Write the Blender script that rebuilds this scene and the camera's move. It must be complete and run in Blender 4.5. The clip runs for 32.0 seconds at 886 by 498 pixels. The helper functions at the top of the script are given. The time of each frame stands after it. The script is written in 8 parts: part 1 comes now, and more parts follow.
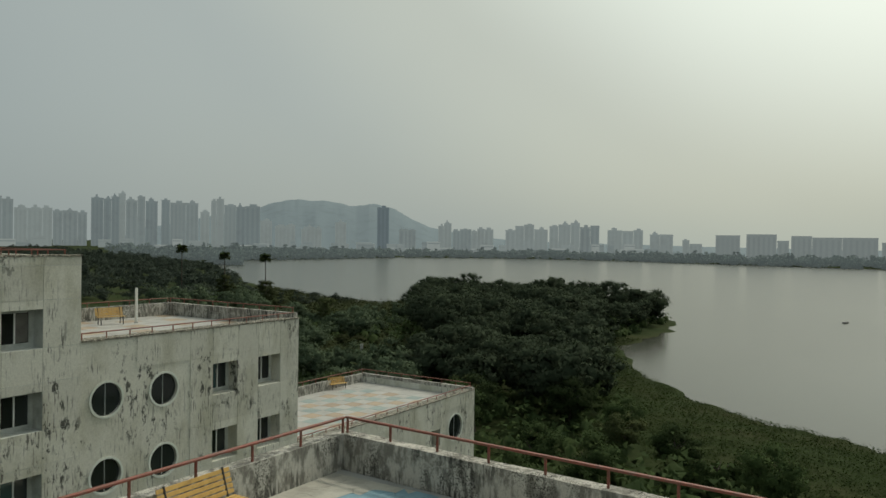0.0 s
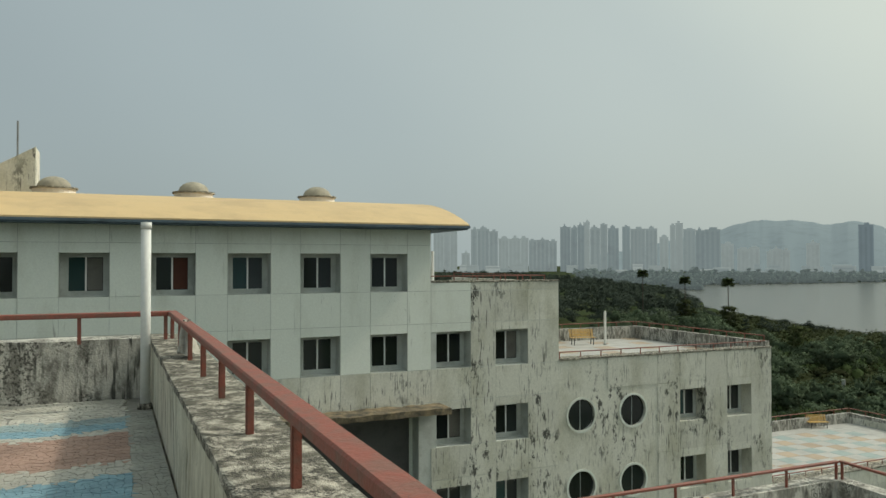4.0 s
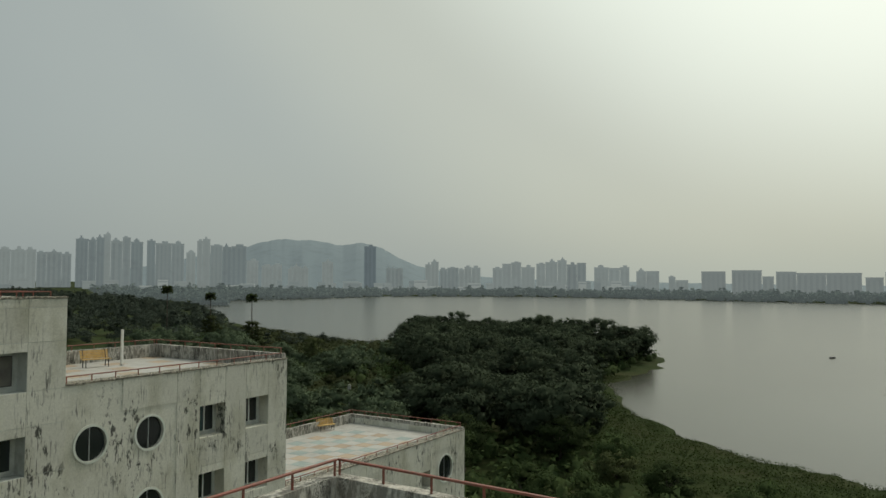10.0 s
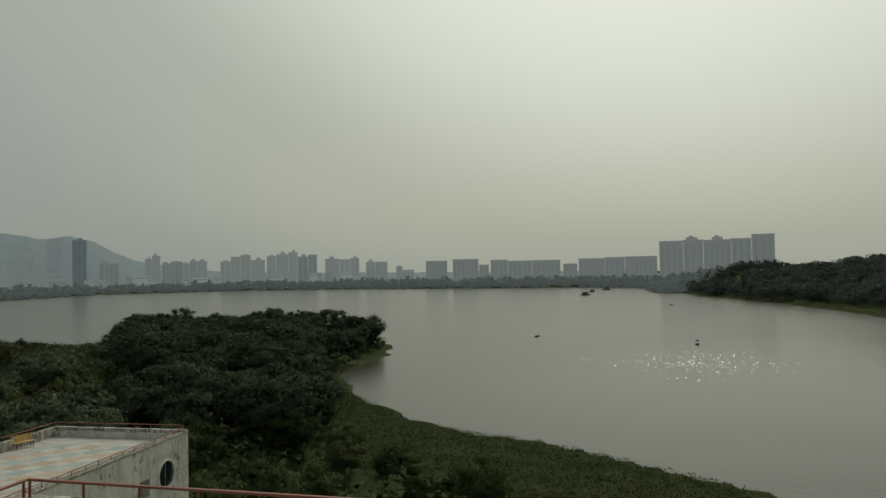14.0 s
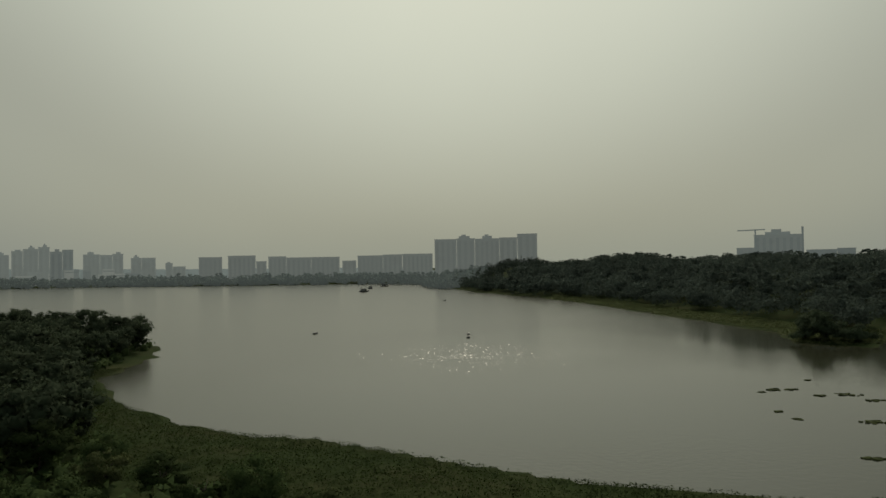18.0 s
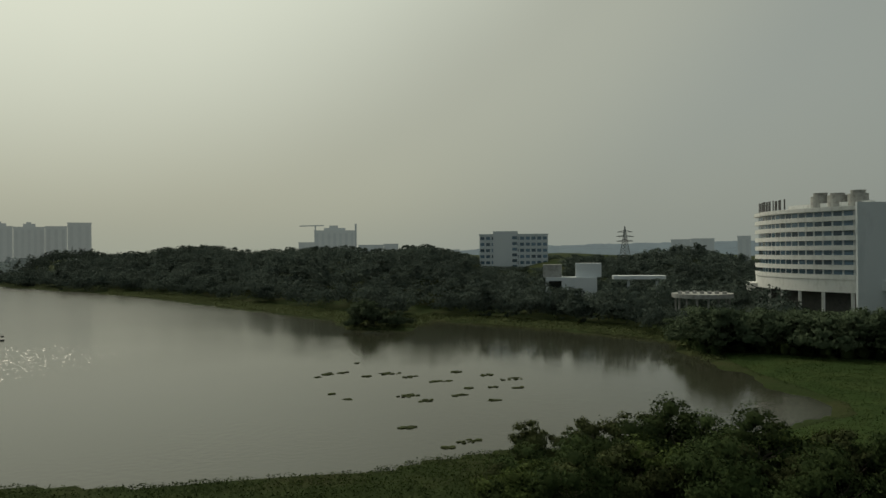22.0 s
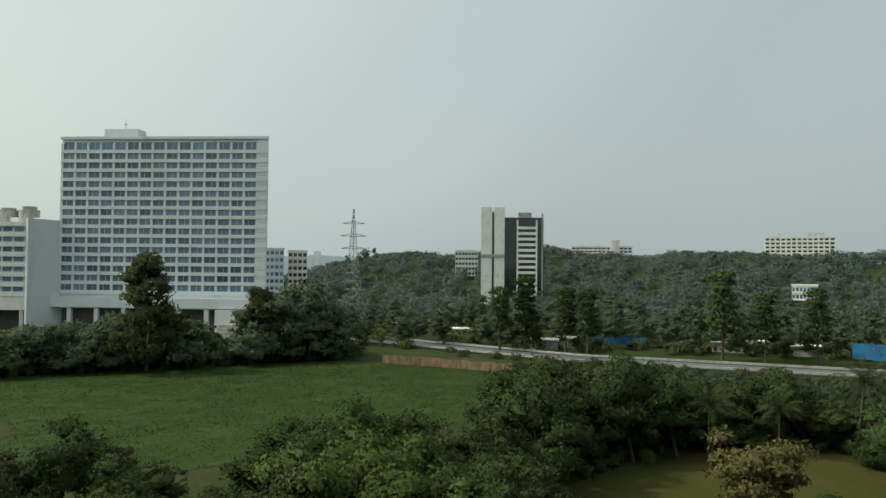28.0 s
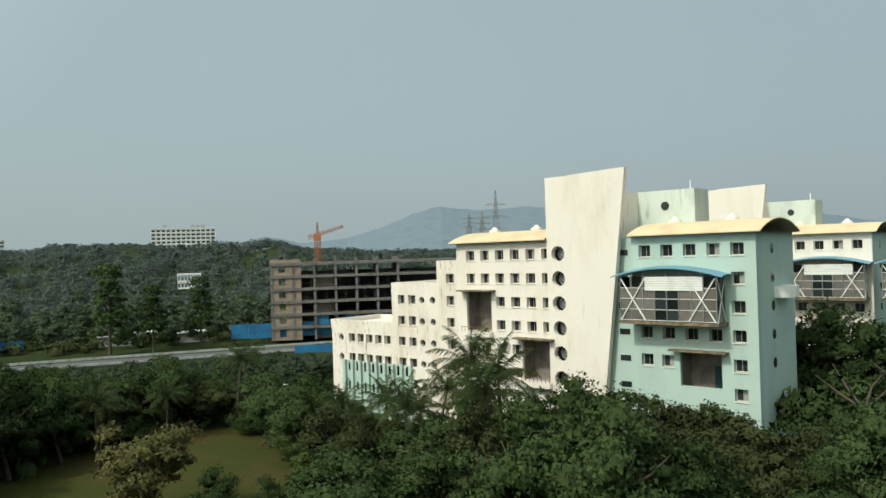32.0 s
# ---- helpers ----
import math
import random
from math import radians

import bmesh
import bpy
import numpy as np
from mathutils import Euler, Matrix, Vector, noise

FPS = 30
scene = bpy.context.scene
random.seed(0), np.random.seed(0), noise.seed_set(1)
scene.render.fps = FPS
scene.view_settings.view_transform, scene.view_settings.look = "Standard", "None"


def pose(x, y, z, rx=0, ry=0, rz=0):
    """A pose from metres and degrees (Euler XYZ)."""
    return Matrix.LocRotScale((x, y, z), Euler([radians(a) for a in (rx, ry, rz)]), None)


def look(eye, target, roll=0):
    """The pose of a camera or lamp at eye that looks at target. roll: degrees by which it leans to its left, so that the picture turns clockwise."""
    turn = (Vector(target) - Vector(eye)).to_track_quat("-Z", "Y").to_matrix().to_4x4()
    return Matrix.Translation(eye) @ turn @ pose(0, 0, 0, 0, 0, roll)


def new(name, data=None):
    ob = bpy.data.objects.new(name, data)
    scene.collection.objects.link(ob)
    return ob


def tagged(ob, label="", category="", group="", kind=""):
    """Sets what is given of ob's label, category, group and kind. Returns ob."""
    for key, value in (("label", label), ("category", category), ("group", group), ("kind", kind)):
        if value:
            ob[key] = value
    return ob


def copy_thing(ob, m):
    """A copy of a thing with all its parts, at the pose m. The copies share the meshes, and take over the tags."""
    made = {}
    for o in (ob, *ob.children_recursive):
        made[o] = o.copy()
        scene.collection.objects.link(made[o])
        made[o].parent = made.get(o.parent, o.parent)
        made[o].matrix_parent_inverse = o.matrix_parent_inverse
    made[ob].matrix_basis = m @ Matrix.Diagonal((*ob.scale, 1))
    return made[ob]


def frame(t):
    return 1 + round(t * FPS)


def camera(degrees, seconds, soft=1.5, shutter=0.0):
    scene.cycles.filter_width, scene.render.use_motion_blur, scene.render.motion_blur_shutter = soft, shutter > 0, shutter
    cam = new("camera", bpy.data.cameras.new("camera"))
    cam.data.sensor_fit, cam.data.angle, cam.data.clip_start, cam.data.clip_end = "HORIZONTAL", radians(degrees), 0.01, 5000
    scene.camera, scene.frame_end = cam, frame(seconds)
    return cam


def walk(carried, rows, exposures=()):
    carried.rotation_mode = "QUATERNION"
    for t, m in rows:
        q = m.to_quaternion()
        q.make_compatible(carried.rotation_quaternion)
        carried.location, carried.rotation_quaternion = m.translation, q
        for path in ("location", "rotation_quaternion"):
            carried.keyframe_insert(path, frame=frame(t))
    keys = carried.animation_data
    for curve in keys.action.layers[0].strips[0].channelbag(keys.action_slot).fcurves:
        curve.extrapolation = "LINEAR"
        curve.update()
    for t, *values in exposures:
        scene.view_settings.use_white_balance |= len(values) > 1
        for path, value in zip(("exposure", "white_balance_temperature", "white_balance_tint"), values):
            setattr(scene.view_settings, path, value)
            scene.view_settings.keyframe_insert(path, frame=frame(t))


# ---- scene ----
# the camera: held at arm's length by someone turning on the spot, rows of seconds, yaw, pitch, roll
cam = camera(60.72, 32.0)
EYE, ARM = 27.0, 0.45
ROWS = [
    (0.0, 0.00, -0.53, -0.80),
    (0.5, 3.41, 0.12, -1.20),
    (1.0, 8.81, 0.99, 0.12),
    (1.5, 12.72, 1.58, 0.08),
    (2.0, 18.39, 1.20, -0.00),
    (2.5, 26.55, 1.29, 0.67),
    (3.0, 31.10, 1.95, 0.45),
    (3.5, 32.65, 1.67, 0.14),
    (4.0, 33.77, 1.11, 0.08),
    (4.5, 33.01, 1.80, -0.78),
    (6.5, 31.81, 1.99, -1.87),
    (7.0, 28.17, 2.17, -2.66),
    (7.5, 23.48, 1.86, -1.95),
    (8.0, 19.26, 2.12, -1.81),
    (8.5, 12.46, 2.22, -1.80),
    (9.0, 7.00, 2.07, -1.12),
    (9.5, 3.42, 2.40, -0.84),
    (10.0, -0.97, 2.39, -0.31),
    (10.5, -3.30, 2.72, -0.28),
    (11.0, -4.64, 2.45, -0.81),
    (11.5, -5.87, 1.93, -0.47),
    (12.0, -9.03, 1.15, -0.30),
    (12.5, -11.39, 1.35, 0.03),
    (13.0, -14.72, 1.41, -0.12),
    (13.5, -18.56, 1.64, 0.71),
    (15.5, -26.74, 1.62, 0.17),
    (16.0, -30.40, 1.91, 0.46),
    (16.5, -33.32, 1.17, 0.33),
    (17.0, -35.65, 1.09, 0.89),
    (17.5, -37.16, 0.39, 0.46),
    (18.0, -37.70, 1.12, 0.95),
    (18.5, -39.97, 1.66, 0.72),
    (19.0, -44.54, 1.46, 1.26),
    (19.5, -51.35, 1.54, 0.71),
    (20.0, -57.24, 1.29, 0.39),
    (20.5, -59.47, 1.50, 0.08),
    (21.0, -62.11, 0.66, 0.40),
    (21.5, -64.94, 0.52, 0.46),
    (22.0, -69.73, 0.20, 0.43),
    (22.5, -74.22, 0.41, 0.16),
    (23.0, -80.42, 1.21, 0.65),
    (23.5, -84.26, 1.45, 0.21),
    (24.0, -88.39, 1.56, -0.38),
    (24.5, -90.83, 1.76, -0.40),
    (26.5, -110.33, 1.30, -1.59),
    (27.0, -113.70, 0.71, -2.24),
    (27.5, -120.31, 0.76, -0.86),
    (28.0, -127.17, 1.52, -0.55),
    (28.5, -130.98, 0.55, -0.89),
    (29.0, -136.99, 0.65, -0.50),
    (29.5, -141.48, 1.05, 0.37),
    (30.0, -147.83, -0.18, 0.01),
    (30.5, -153.48, 0.09, 0.45),
    (31.0, -159.28, 0.12, 0.73),
    (31.5, -166.27, 0.34, 1.00),
    (32.0, -171.27, 0.42, 1.73),
]
EXPOSURES = [(0.0, -0.37, 6500, 7), (2.5, -0.12, 6450, 6), (4.0, -0.0, 6400, 6), (7.0, -0.02, 6400, 6), (9.0, -0.24, 6500, 7), (13.0, -0.64, 6650, 8), (16.0, -0.88, 6800, 6), (19.0, -0.99, 7000, 6), (21.0, -0.90, 7000, 6), (24.0, -0.52, 6750, 4), (25.5, -0.22, 6800, 6), (27.0, 0.14, 6650, 6), (28.0, 0.35, 6550, 6), (30.0, 0.43, 6330, 4), (32.0, 0.27, 6250, 4)]


def sway(t):
    """The eye's step to the side on the way back from the corner, in metres."""
    k = min(1.0, max(0.0, (t - 4.5) / 2.5)) * min(1.0, max(0.0, (11.0 - t) / 1.8))
    return 0.19 * k * k * (3 - 2 * k)


walk(cam, [(t, pose(-ARM * math.sin(radians(a)) - sway(t) * math.cos(radians(a)), ARM * math.cos(radians(a)) - sway(t) * math.sin(radians(a)), EYE, 90 + p, r, a)) for t, a, p, r in ROWS], EXPOSURES)

# ---- light: a hazy sun over the lake, a milky sky ----
SUN_AZ, SUN_EL = -39.5, 45.0
sun_dir = Vector((-math.sin(radians(SUN_AZ)) * math.cos(radians(SUN_EL)), math.cos(radians(SUN_AZ)) * math.cos(radians(SUN_EL)), math.sin(radians(SUN_EL))))
sun = new("sun", bpy.data.lights.new("sun", "SUN"))
sun.data.energy, sun.data.angle, sun.data.color = 2.1, radians(3.0), (1.0, 0.93, 0.80)
sun.matrix_world = look(sun_dir * 100, (0, 0, 0))
world = bpy.data.worlds.new("sky")
scene.world = world
world.use_nodes = True
wn, wl = world.node_tree.nodes, world.node_tree.links
wn.clear()
w_out, w_bg = wn.new("ShaderNodeOutputWorld"), wn.new("ShaderNodeBackground")
w_sky = wn.new("ShaderNodeTexSky")
w_sky.sky_type, w_sky.sun_disc = "NISHITA", False
w_sky.sun_elevation, w_sky.sun_rotation = radians(SUN_EL), radians(-SUN_AZ)
w_sky.dust_density, w_sky.air_density, w_sky.ozone_density = 6.0, 1.0, 1.5
w_tc = wn.new("ShaderNodeTexCoord")
w_dot = wn.new("ShaderNodeVectorMath")
w_dot.operation = "DOT_PRODUCT"
w_dot.inputs[1].default_value = sun_dir
w_glow = wn.new("ShaderNodeValToRGB")
w_glow.color_ramp.interpolation = "EASE"
for i, (p, c) in enumerate(((0.0, (2.55, 2.95, 3.10, 1)), (0.47, (2.95, 3.40, 3.45, 1)), (0.60, (3.50, 4.00, 4.00, 1)), (0.77, (4.30, 4.75, 4.48, 1)), (0.86, (5.45, 5.8, 5.05, 1)), (0.955, (9.1, 9.9, 8.8, 1)), (1.0, (17.0, 17.8, 15.4, 1)))):
    e = w_glow.color_ramp.elements[i] if i < 2 else w_glow.color_ramp.elements.new(p)
    e.position, e.color = p, c
w_map = wn.new("ShaderNodeMapRange")
w_map.inputs[1].default_value, w_map.inputs[2].default_value = -1.0, 1.0
w_cloud = wn.new("ShaderNodeTexNoise")
w_cloud.inputs["Scale"].default_value, w_cloud.inputs["Detail"].default_value = 2.2, 5.0
w_cmap = wn.new("ShaderNodeMapRange")
w_cmap.inputs[3].default_value, w_cmap.inputs[4].default_value = 0.94, 1.06
w_mul = wn.new("ShaderNodeMix")
w_mul.data_type, w_mul.blend_type = "RGBA", "MULTIPLY"
w_mul.inputs[0].default_value = 1.0
w_mix = wn.new("ShaderNodeMix")
w_mix.data_type = "RGBA"
w_mix.inputs[0].default_value = 0.85
wl.new(w_tc.outputs["Generated"], w_dot.inputs[0])
wl.new(w_dot.outputs["Value"], w_map.inputs[0])
wl.new(w_map.outputs[0], w_glow.inputs[0])
wl.new(w_tc.outputs["Generated"], w_cloud.inputs["Vector"])
wl.new(w_cloud.outputs[0], w_cmap.inputs[0])
wl.new(w_glow.outputs[0], w_mul.inputs[6])
wl.new(w_cmap.outputs[0], w_mul.inputs[7])
wl.new(w_sky.outputs[0], w_mix.inputs[6])
wl.new(w_mul.outputs[2], w_mix.inputs[7])
wl.new(w_mix.outputs[2], w_bg.inputs["Color"])
w_bg.inputs["Strength"].default_value = 0.122
wl.new(w_bg.outputs[0], w_out.inputs["Surface"])

# ---- materials ----
def hexcol(r, g, b):
    return (r, g, b, 1.0)


def material(name, base, rough=0.8, metal=0.0, dark=None, amount=0.5, scale=1.0, stretch=1.0, grain=0.12, grain_scale=18.0, bump=0.15, spec=0.5, vary=0.0, streak=None, speck=None, sharp=0.18):
    """A surface with stains at one scale, grain at a finer one, and relief; dark is the stain's colour, stretch > 1 draws the stains out downwards."""
    m = bpy.data.materials.new(name)
    m.use_nodes = True
    n, l = m.node_tree.nodes, m.node_tree.links
    b = n["Principled BSDF"]
    b.inputs["Roughness"].default_value, b.inputs["Metallic"].default_value = rough, metal
    b.inputs["Specular IOR Level"].default_value = spec
    geo, mp = n.new("ShaderNodeNewGeometry"), n.new("ShaderNodeMapping")
    l.new(geo.outputs["Position"], mp.inputs[0])
    mp.inputs["Scale"].default_value = (scale, scale, scale / stretch)
    big, fine = n.new("ShaderNodeTexNoise"), n.new("ShaderNodeTexNoise")
    big.inputs["Scale"].default_value, big.inputs["Detail"].default_value, big.inputs["Roughness"].default_value = 1.0, 6.0, 0.65
    fine.inputs["Scale"].default_value, fine.inputs["Detail"].default_value = grain_scale, 4.0
    l.new(mp.outputs[0], big.inputs["Vector"])
    l.new(geo.outputs["Position"], fine.inputs["Vector"])
    ramp = n.new("ShaderNodeMapRange")
    ramp.inputs[1].default_value, ramp.inputs[2].default_value = 0.60 - 0.25 * amount, 0.60 - 0.25 * amount + sharp + 0.05 * amount
    l.new(big.outputs[0], ramp.inputs[0])
    mix = n.new("ShaderNodeMix")
    mix.data_type = "RGBA"
    mix.inputs[6].default_value = hexcol(*base)
    mix.inputs[7].default_value = hexcol(*(dark or [c * 0.7 for c in base]))
    l.new(ramp.outputs[0], mix.inputs[0])
    last = mix.outputs[2]
    if streak:
        mp2, st, r2, mx2 = n.new("ShaderNodeMapping"), n.new("ShaderNodeTexNoise"), n.new("ShaderNodeMapRange"), n.new("ShaderNodeMix")
        mp2.inputs["Scale"].default_value = (streak[1], streak[1], streak[1] * 0.11)
        l.new(geo.outputs["Position"], mp2.inputs[0])
        l.new(mp2.outputs[0], st.inputs["Vector"])
        st.inputs["Scale"].default_value, st.inputs["Detail"].default_value = 1.0, 5.0
        r2.inputs[1].default_value, r2.inputs[2].default_value, r2.inputs[4].default_value = streak[2], streak[2] + (streak[5] if len(streak) > 5 else 0.16), streak[3]
        l.new(st.outputs[0], r2.inputs[0])
        gate, gmap, gmul = n.new("ShaderNodeTexNoise"), n.new("ShaderNodeMapRange"), n.new("ShaderNodeMath")
        gate.inputs["Scale"].default_value, gate.inputs["Detail"].default_value = streak[4] if len(streak) > 4 else 0.35, 3.0
        l.new(geo.outputs["Position"], gate.inputs["Vector"])
        gmap.inputs[1].default_value, gmap.inputs[2].default_value = 0.42, 0.60
        l.new(gate.outputs[0], gmap.inputs[0])
        gmul.operation = "MULTIPLY"
        l.new(r2.outputs[0], gmul.inputs[0])
        l.new(gmap.outputs[0], gmul.inputs[1])
        mx2.data_type = "RGBA"
        mx2.inputs[7].default_value = hexcol(*streak[0])
        l.new(gmul.outputs[0], mx2.inputs[0])
        l.new(last, mx2.inputs[6])
        last = mx2.outputs[2]
    if speck:
        sp, sr, gate, gmap, gmul, mx3 = n.new("ShaderNodeTexNoise"), n.new("ShaderNodeMapRange"), n.new("ShaderNodeTexNoise"), n.new("ShaderNodeMapRange"), n.new("ShaderNodeMath"), n.new("ShaderNodeMix")
        sp.inputs["Scale"].default_value, sp.inputs["Detail"].default_value, sp.inputs["Roughness"].default_value = speck[1], 8.0, 0.72
        smear = n.new("ShaderNodeMapping")
        smear.inputs["Scale"].default_value = (1.0, 1.0, speck[6] if len(speck) > 6 else 1.0)
        l.new(geo.outputs["Position"], smear.inputs[0])
        l.new(smear.outputs[0], sp.inputs["Vector"])
        sr.inputs[1].default_value, sr.inputs[2].default_value, sr.inputs[4].default_value = speck[2], speck[2] + 0.05, speck[3]
        l.new(sp.outputs[0], sr.inputs[0])
        gate.inputs["Scale"].default_value, gate.inputs["Detail"].default_value = speck[4], 4.0
        l.new(mp.outputs[0], gate.inputs["Vector"])
        gmap.inputs[1].default_value, gmap.inputs[2].default_value = speck[5], speck[5] + 0.12
        l.new(gate.outputs[0], gmap.inputs[0])
        gmul.operation = "MULTIPLY"
        l.new(sr.outputs[0], gmul.inputs[0])
        l.new(gmap.outputs[0], gmul.inputs[1])
        mx3.data_type = "RGBA"
        mx3.inputs[7].default_value = hexcol(*speck[0])
        l.new(gmul.outputs[0], mx3.inputs[0])
        l.new(last, mx3.inputs[6])
        last = mx3.outputs[2]
    gm, gr = n.new("ShaderNodeMix"), n.new("ShaderNodeMapRange")
    gm.data_type, gm.blend_type = "RGBA", "MULTIPLY"
    gm.inputs[0].default_value = 1.0
    gr.inputs[3].default_value, gr.inputs[4].default_value = 1 - grain, 1 + grain
    l.new(fine.outputs[0], gr.inputs[0])
    l.new(last, gm.inputs[6])
    l.new(gr.outputs[0], gm.inputs[7])
    last = gm.outputs[2]
    if vary:
        oi, vr, vm = n.new("ShaderNodeObjectInfo"), n.new("ShaderNodeMapRange"), n.new("ShaderNodeMix")
        vr.inputs[3].default_value, vr.inputs[4].default_value = 1 - vary, 1 + vary
        vm.data_type, vm.blend_type = "RGBA", "MULTIPLY"
        vm.inputs[0].default_value = 1.0
        l.new(oi.outputs["Random"], vr.inputs[0])
        l.new(last, vm.inputs[6])
        l.new(vr.outputs[0], vm.inputs[7])
        last = vm.outputs[2]
    l.new(last, b.inputs["Base Color"])
    if bump:
        bp = n.new("ShaderNodeBump")
        bp.inputs["Strength"].default_value, bp.inputs["Distance"].default_value = bump, 0.02
        l.new(fine.outputs[0], bp.inputs["Height"])
        l.new(bp.outputs[0], b.inputs["Normal"])
    return m


def foliage(name, a, c, through_leaf=0.22):
    """Leaves: two greens mixed leaf by leaf, darker or lighter tree by tree, a little light through them."""
    m = bpy.data.materials.new(name)
    m.use_nodes = True
    n, l = m.node_tree.nodes, m.node_tree.links
    b = n["Principled BSDF"]
    b.inputs["Roughness"].default_value, b.inputs["Specular IOR Level"].default_value = 0.9, 0.06
    geo, oi, mix, add = n.new("ShaderNodeNewGeometry"), n.new("ShaderNodeObjectInfo"), n.new("ShaderNodeMix"), n.new("ShaderNodeMath")
    mix.data_type = "RGBA"
    mix.inputs[6].default_value, mix.inputs[7].default_value = hexcol(*a), hexcol(*c)
    l.new(geo.outputs["Random Per Island"], mix.inputs[0])
    vr, vm = n.new("ShaderNodeMapRange"), n.new("ShaderNodeMix")
    vr.inputs[3].default_value, vr.inputs[4].default_value = 0.65, 1.3
    l.new(oi.outputs["Random"], vr.inputs[0])
    vm.data_type, vm.blend_type = "RGBA", "MULTIPLY"
    vm.inputs[0].default_value = 1.0
    l.new(mix.outputs[2], vm.inputs[6])
    l.new(vr.outputs[0], vm.inputs[7])
    l.new(vm.outputs[2], b.inputs["Base Color"])
    tr, ms = n.new("ShaderNodeBsdfTranslucent"), n.new("ShaderNodeMixShader")
    l.new(vm.outputs[2], tr.inputs["Color"])
    ms.inputs[0].default_value = through_leaf
    l.new(b.outputs[0], ms.inputs[1])
    l.new(tr.outputs[0], ms.inputs[2])
    l.new(ms.outputs[0], n["Material Output"].inputs["Surface"])
    return m


def haze_glow_material(name, base, glow, strength):
    """Plain backdrop a kilometre and more away; lit haze put in as faint glow."""
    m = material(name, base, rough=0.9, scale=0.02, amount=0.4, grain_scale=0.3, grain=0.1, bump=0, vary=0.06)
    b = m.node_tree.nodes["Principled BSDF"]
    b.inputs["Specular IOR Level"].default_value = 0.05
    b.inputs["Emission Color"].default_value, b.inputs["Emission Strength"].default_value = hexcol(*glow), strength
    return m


M = {}
M["panel"] = material("weathered_white_panel", (0.65, 0.64, 0.56), 0.85, dark=(0.48, 0.47, 0.375), amount=0.58, scale=0.6, stretch=2.0, vary=0.08, grain=0.24, grain_scale=14, streak=((0.07, 0.07, 0.06), 13.0, 0.575, 0.82, 0.5, 0.07), speck=((0.035, 0.036, 0.031), 3.4, 0.54, 0.9, 0.8, 0.47, 0.45), bump=0.3)
M["panel_clean"] = material("pale_grey_green_panel", (0.74, 0.77, 0.70), 0.8, dark=(0.62, 0.64, 0.56), amount=0.40, scale=0.5, stretch=2.5, vary=0.04, streak=((0.20, 0.20, 0.17), 6.0, 0.64, 0.55, 0.4, 0.09), speck=((0.10, 0.10, 0.085), 6.0, 0.62, 0.7, 0.5, 0.56), bump=0.15)
M["joint"] = material("dark_joint", (0.10, 0.10, 0.09), 0.95)
M["parapet"] = material("blackened_parapet_concrete", (0.53, 0.51, 0.45), 0.95, dark=(0.22, 0.21, 0.18), amount=0.6, scale=4.5, stretch=2.0, sharp=0.10, grain=0.3, grain_scale=45, streak=((0.03, 0.03, 0.025), 17.0, 0.50, 0.88, 1.0, 0.08), speck=((0.035, 0.035, 0.028), 26.0, 0.50, 0.88, 0.35, 0.44), bump=0.5)
M["parapet_face"] = material("pale_stained_parapet_plaster", (0.58, 0.55, 0.44), 0.95, dark=(0.38, 0.35, 0.26), amount=0.65, scale=4.0, stretch=2.5, grain=0.25, grain_scale=30, streak=((0.09, 0.085, 0.06), 14.0, 0.54, 0.85, 1.2, 0.09), speck=((0.06, 0.055, 0.04), 9.0, 0.57, 0.8, 1.4, 0.50, 0.5), bump=0.4)
M["coping"] = material("mossy_parapet_top", (0.56, 0.52, 0.43), 0.95, dark=(0.14, 0.13, 0.10), amount=0.85, scale=9.0, sharp=0.12, grain=0.45, grain_scale=90, speck=((0.03, 0.03, 0.024), 55.0, 0.49, 0.9, 0.7, 0.40), bump=0.9)
M["rail"] = material("red_oxide_rail_paint", (0.25, 0.070, 0.045), 0.6, dark=(0.19, 0.085, 0.060), amount=0.8, scale=9, grain=0.25, grain_scale=50, speck=((0.05, 0.03, 0.025), 30.0, 0.60, 0.7, 3.0, 0.50), bump=0.2)
M["cream"] = material("sunlit_cream_wall", (0.78, 0.72, 0.645), 0.85, dark=(0.69, 0.63, 0.53), amount=0.36, scale=0.25, stretch=3, streak=((0.50, 0.42, 0.31), 2.4, 0.63, 0.5, 0.16, 0.1), speck=((0.16, 0.13, 0.10), 2.2, 0.60, 0.75, 0.35, 0.55), bump=0.1)
M["mint"] = material("mint_green_wall", (0.43, 0.545, 0.49), 0.85, dark=(0.37, 0.47, 0.42), amount=0.4, scale=0.25, stretch=3, streak=((0.25, 0.30, 0.26), 1.0, 0.70, 0.4), bump=0.1)
M["mint_pale"] = material("weathered_pale_mint_wall", (0.58, 0.64, 0.59), 0.85, dark=(0.44, 0.48, 0.44), amount=0.5, scale=0.3, stretch=3, streak=((0.16, 0.17, 0.15), 1.6, 0.60, 0.7, 0.25, 0.1), bump=0.1)
M["cream_stained"] = material("rust_stained_cream_wall", (0.78, 0.72, 0.645), 0.85, dark=(0.66, 0.58, 0.48), amount=0.5, scale=0.3, stretch=3, streak=((0.20, 0.13, 0.08), 3.2, 0.585, 0.75, 0.22, 0.09), speck=((0.14, 0.10, 0.07), 2.4, 0.57, 0.8, 0.35, 0.50, 0.4), bump=0.1)
M["yellow_roof"] = material("ochre_yellow_roof_sheet", (0.62, 0.45, 0.23), 0.6, dark=(0.50, 0.36, 0.19), amount=0.5, scale=0.4, stretch=1, grain=0.08, bump=0.1)
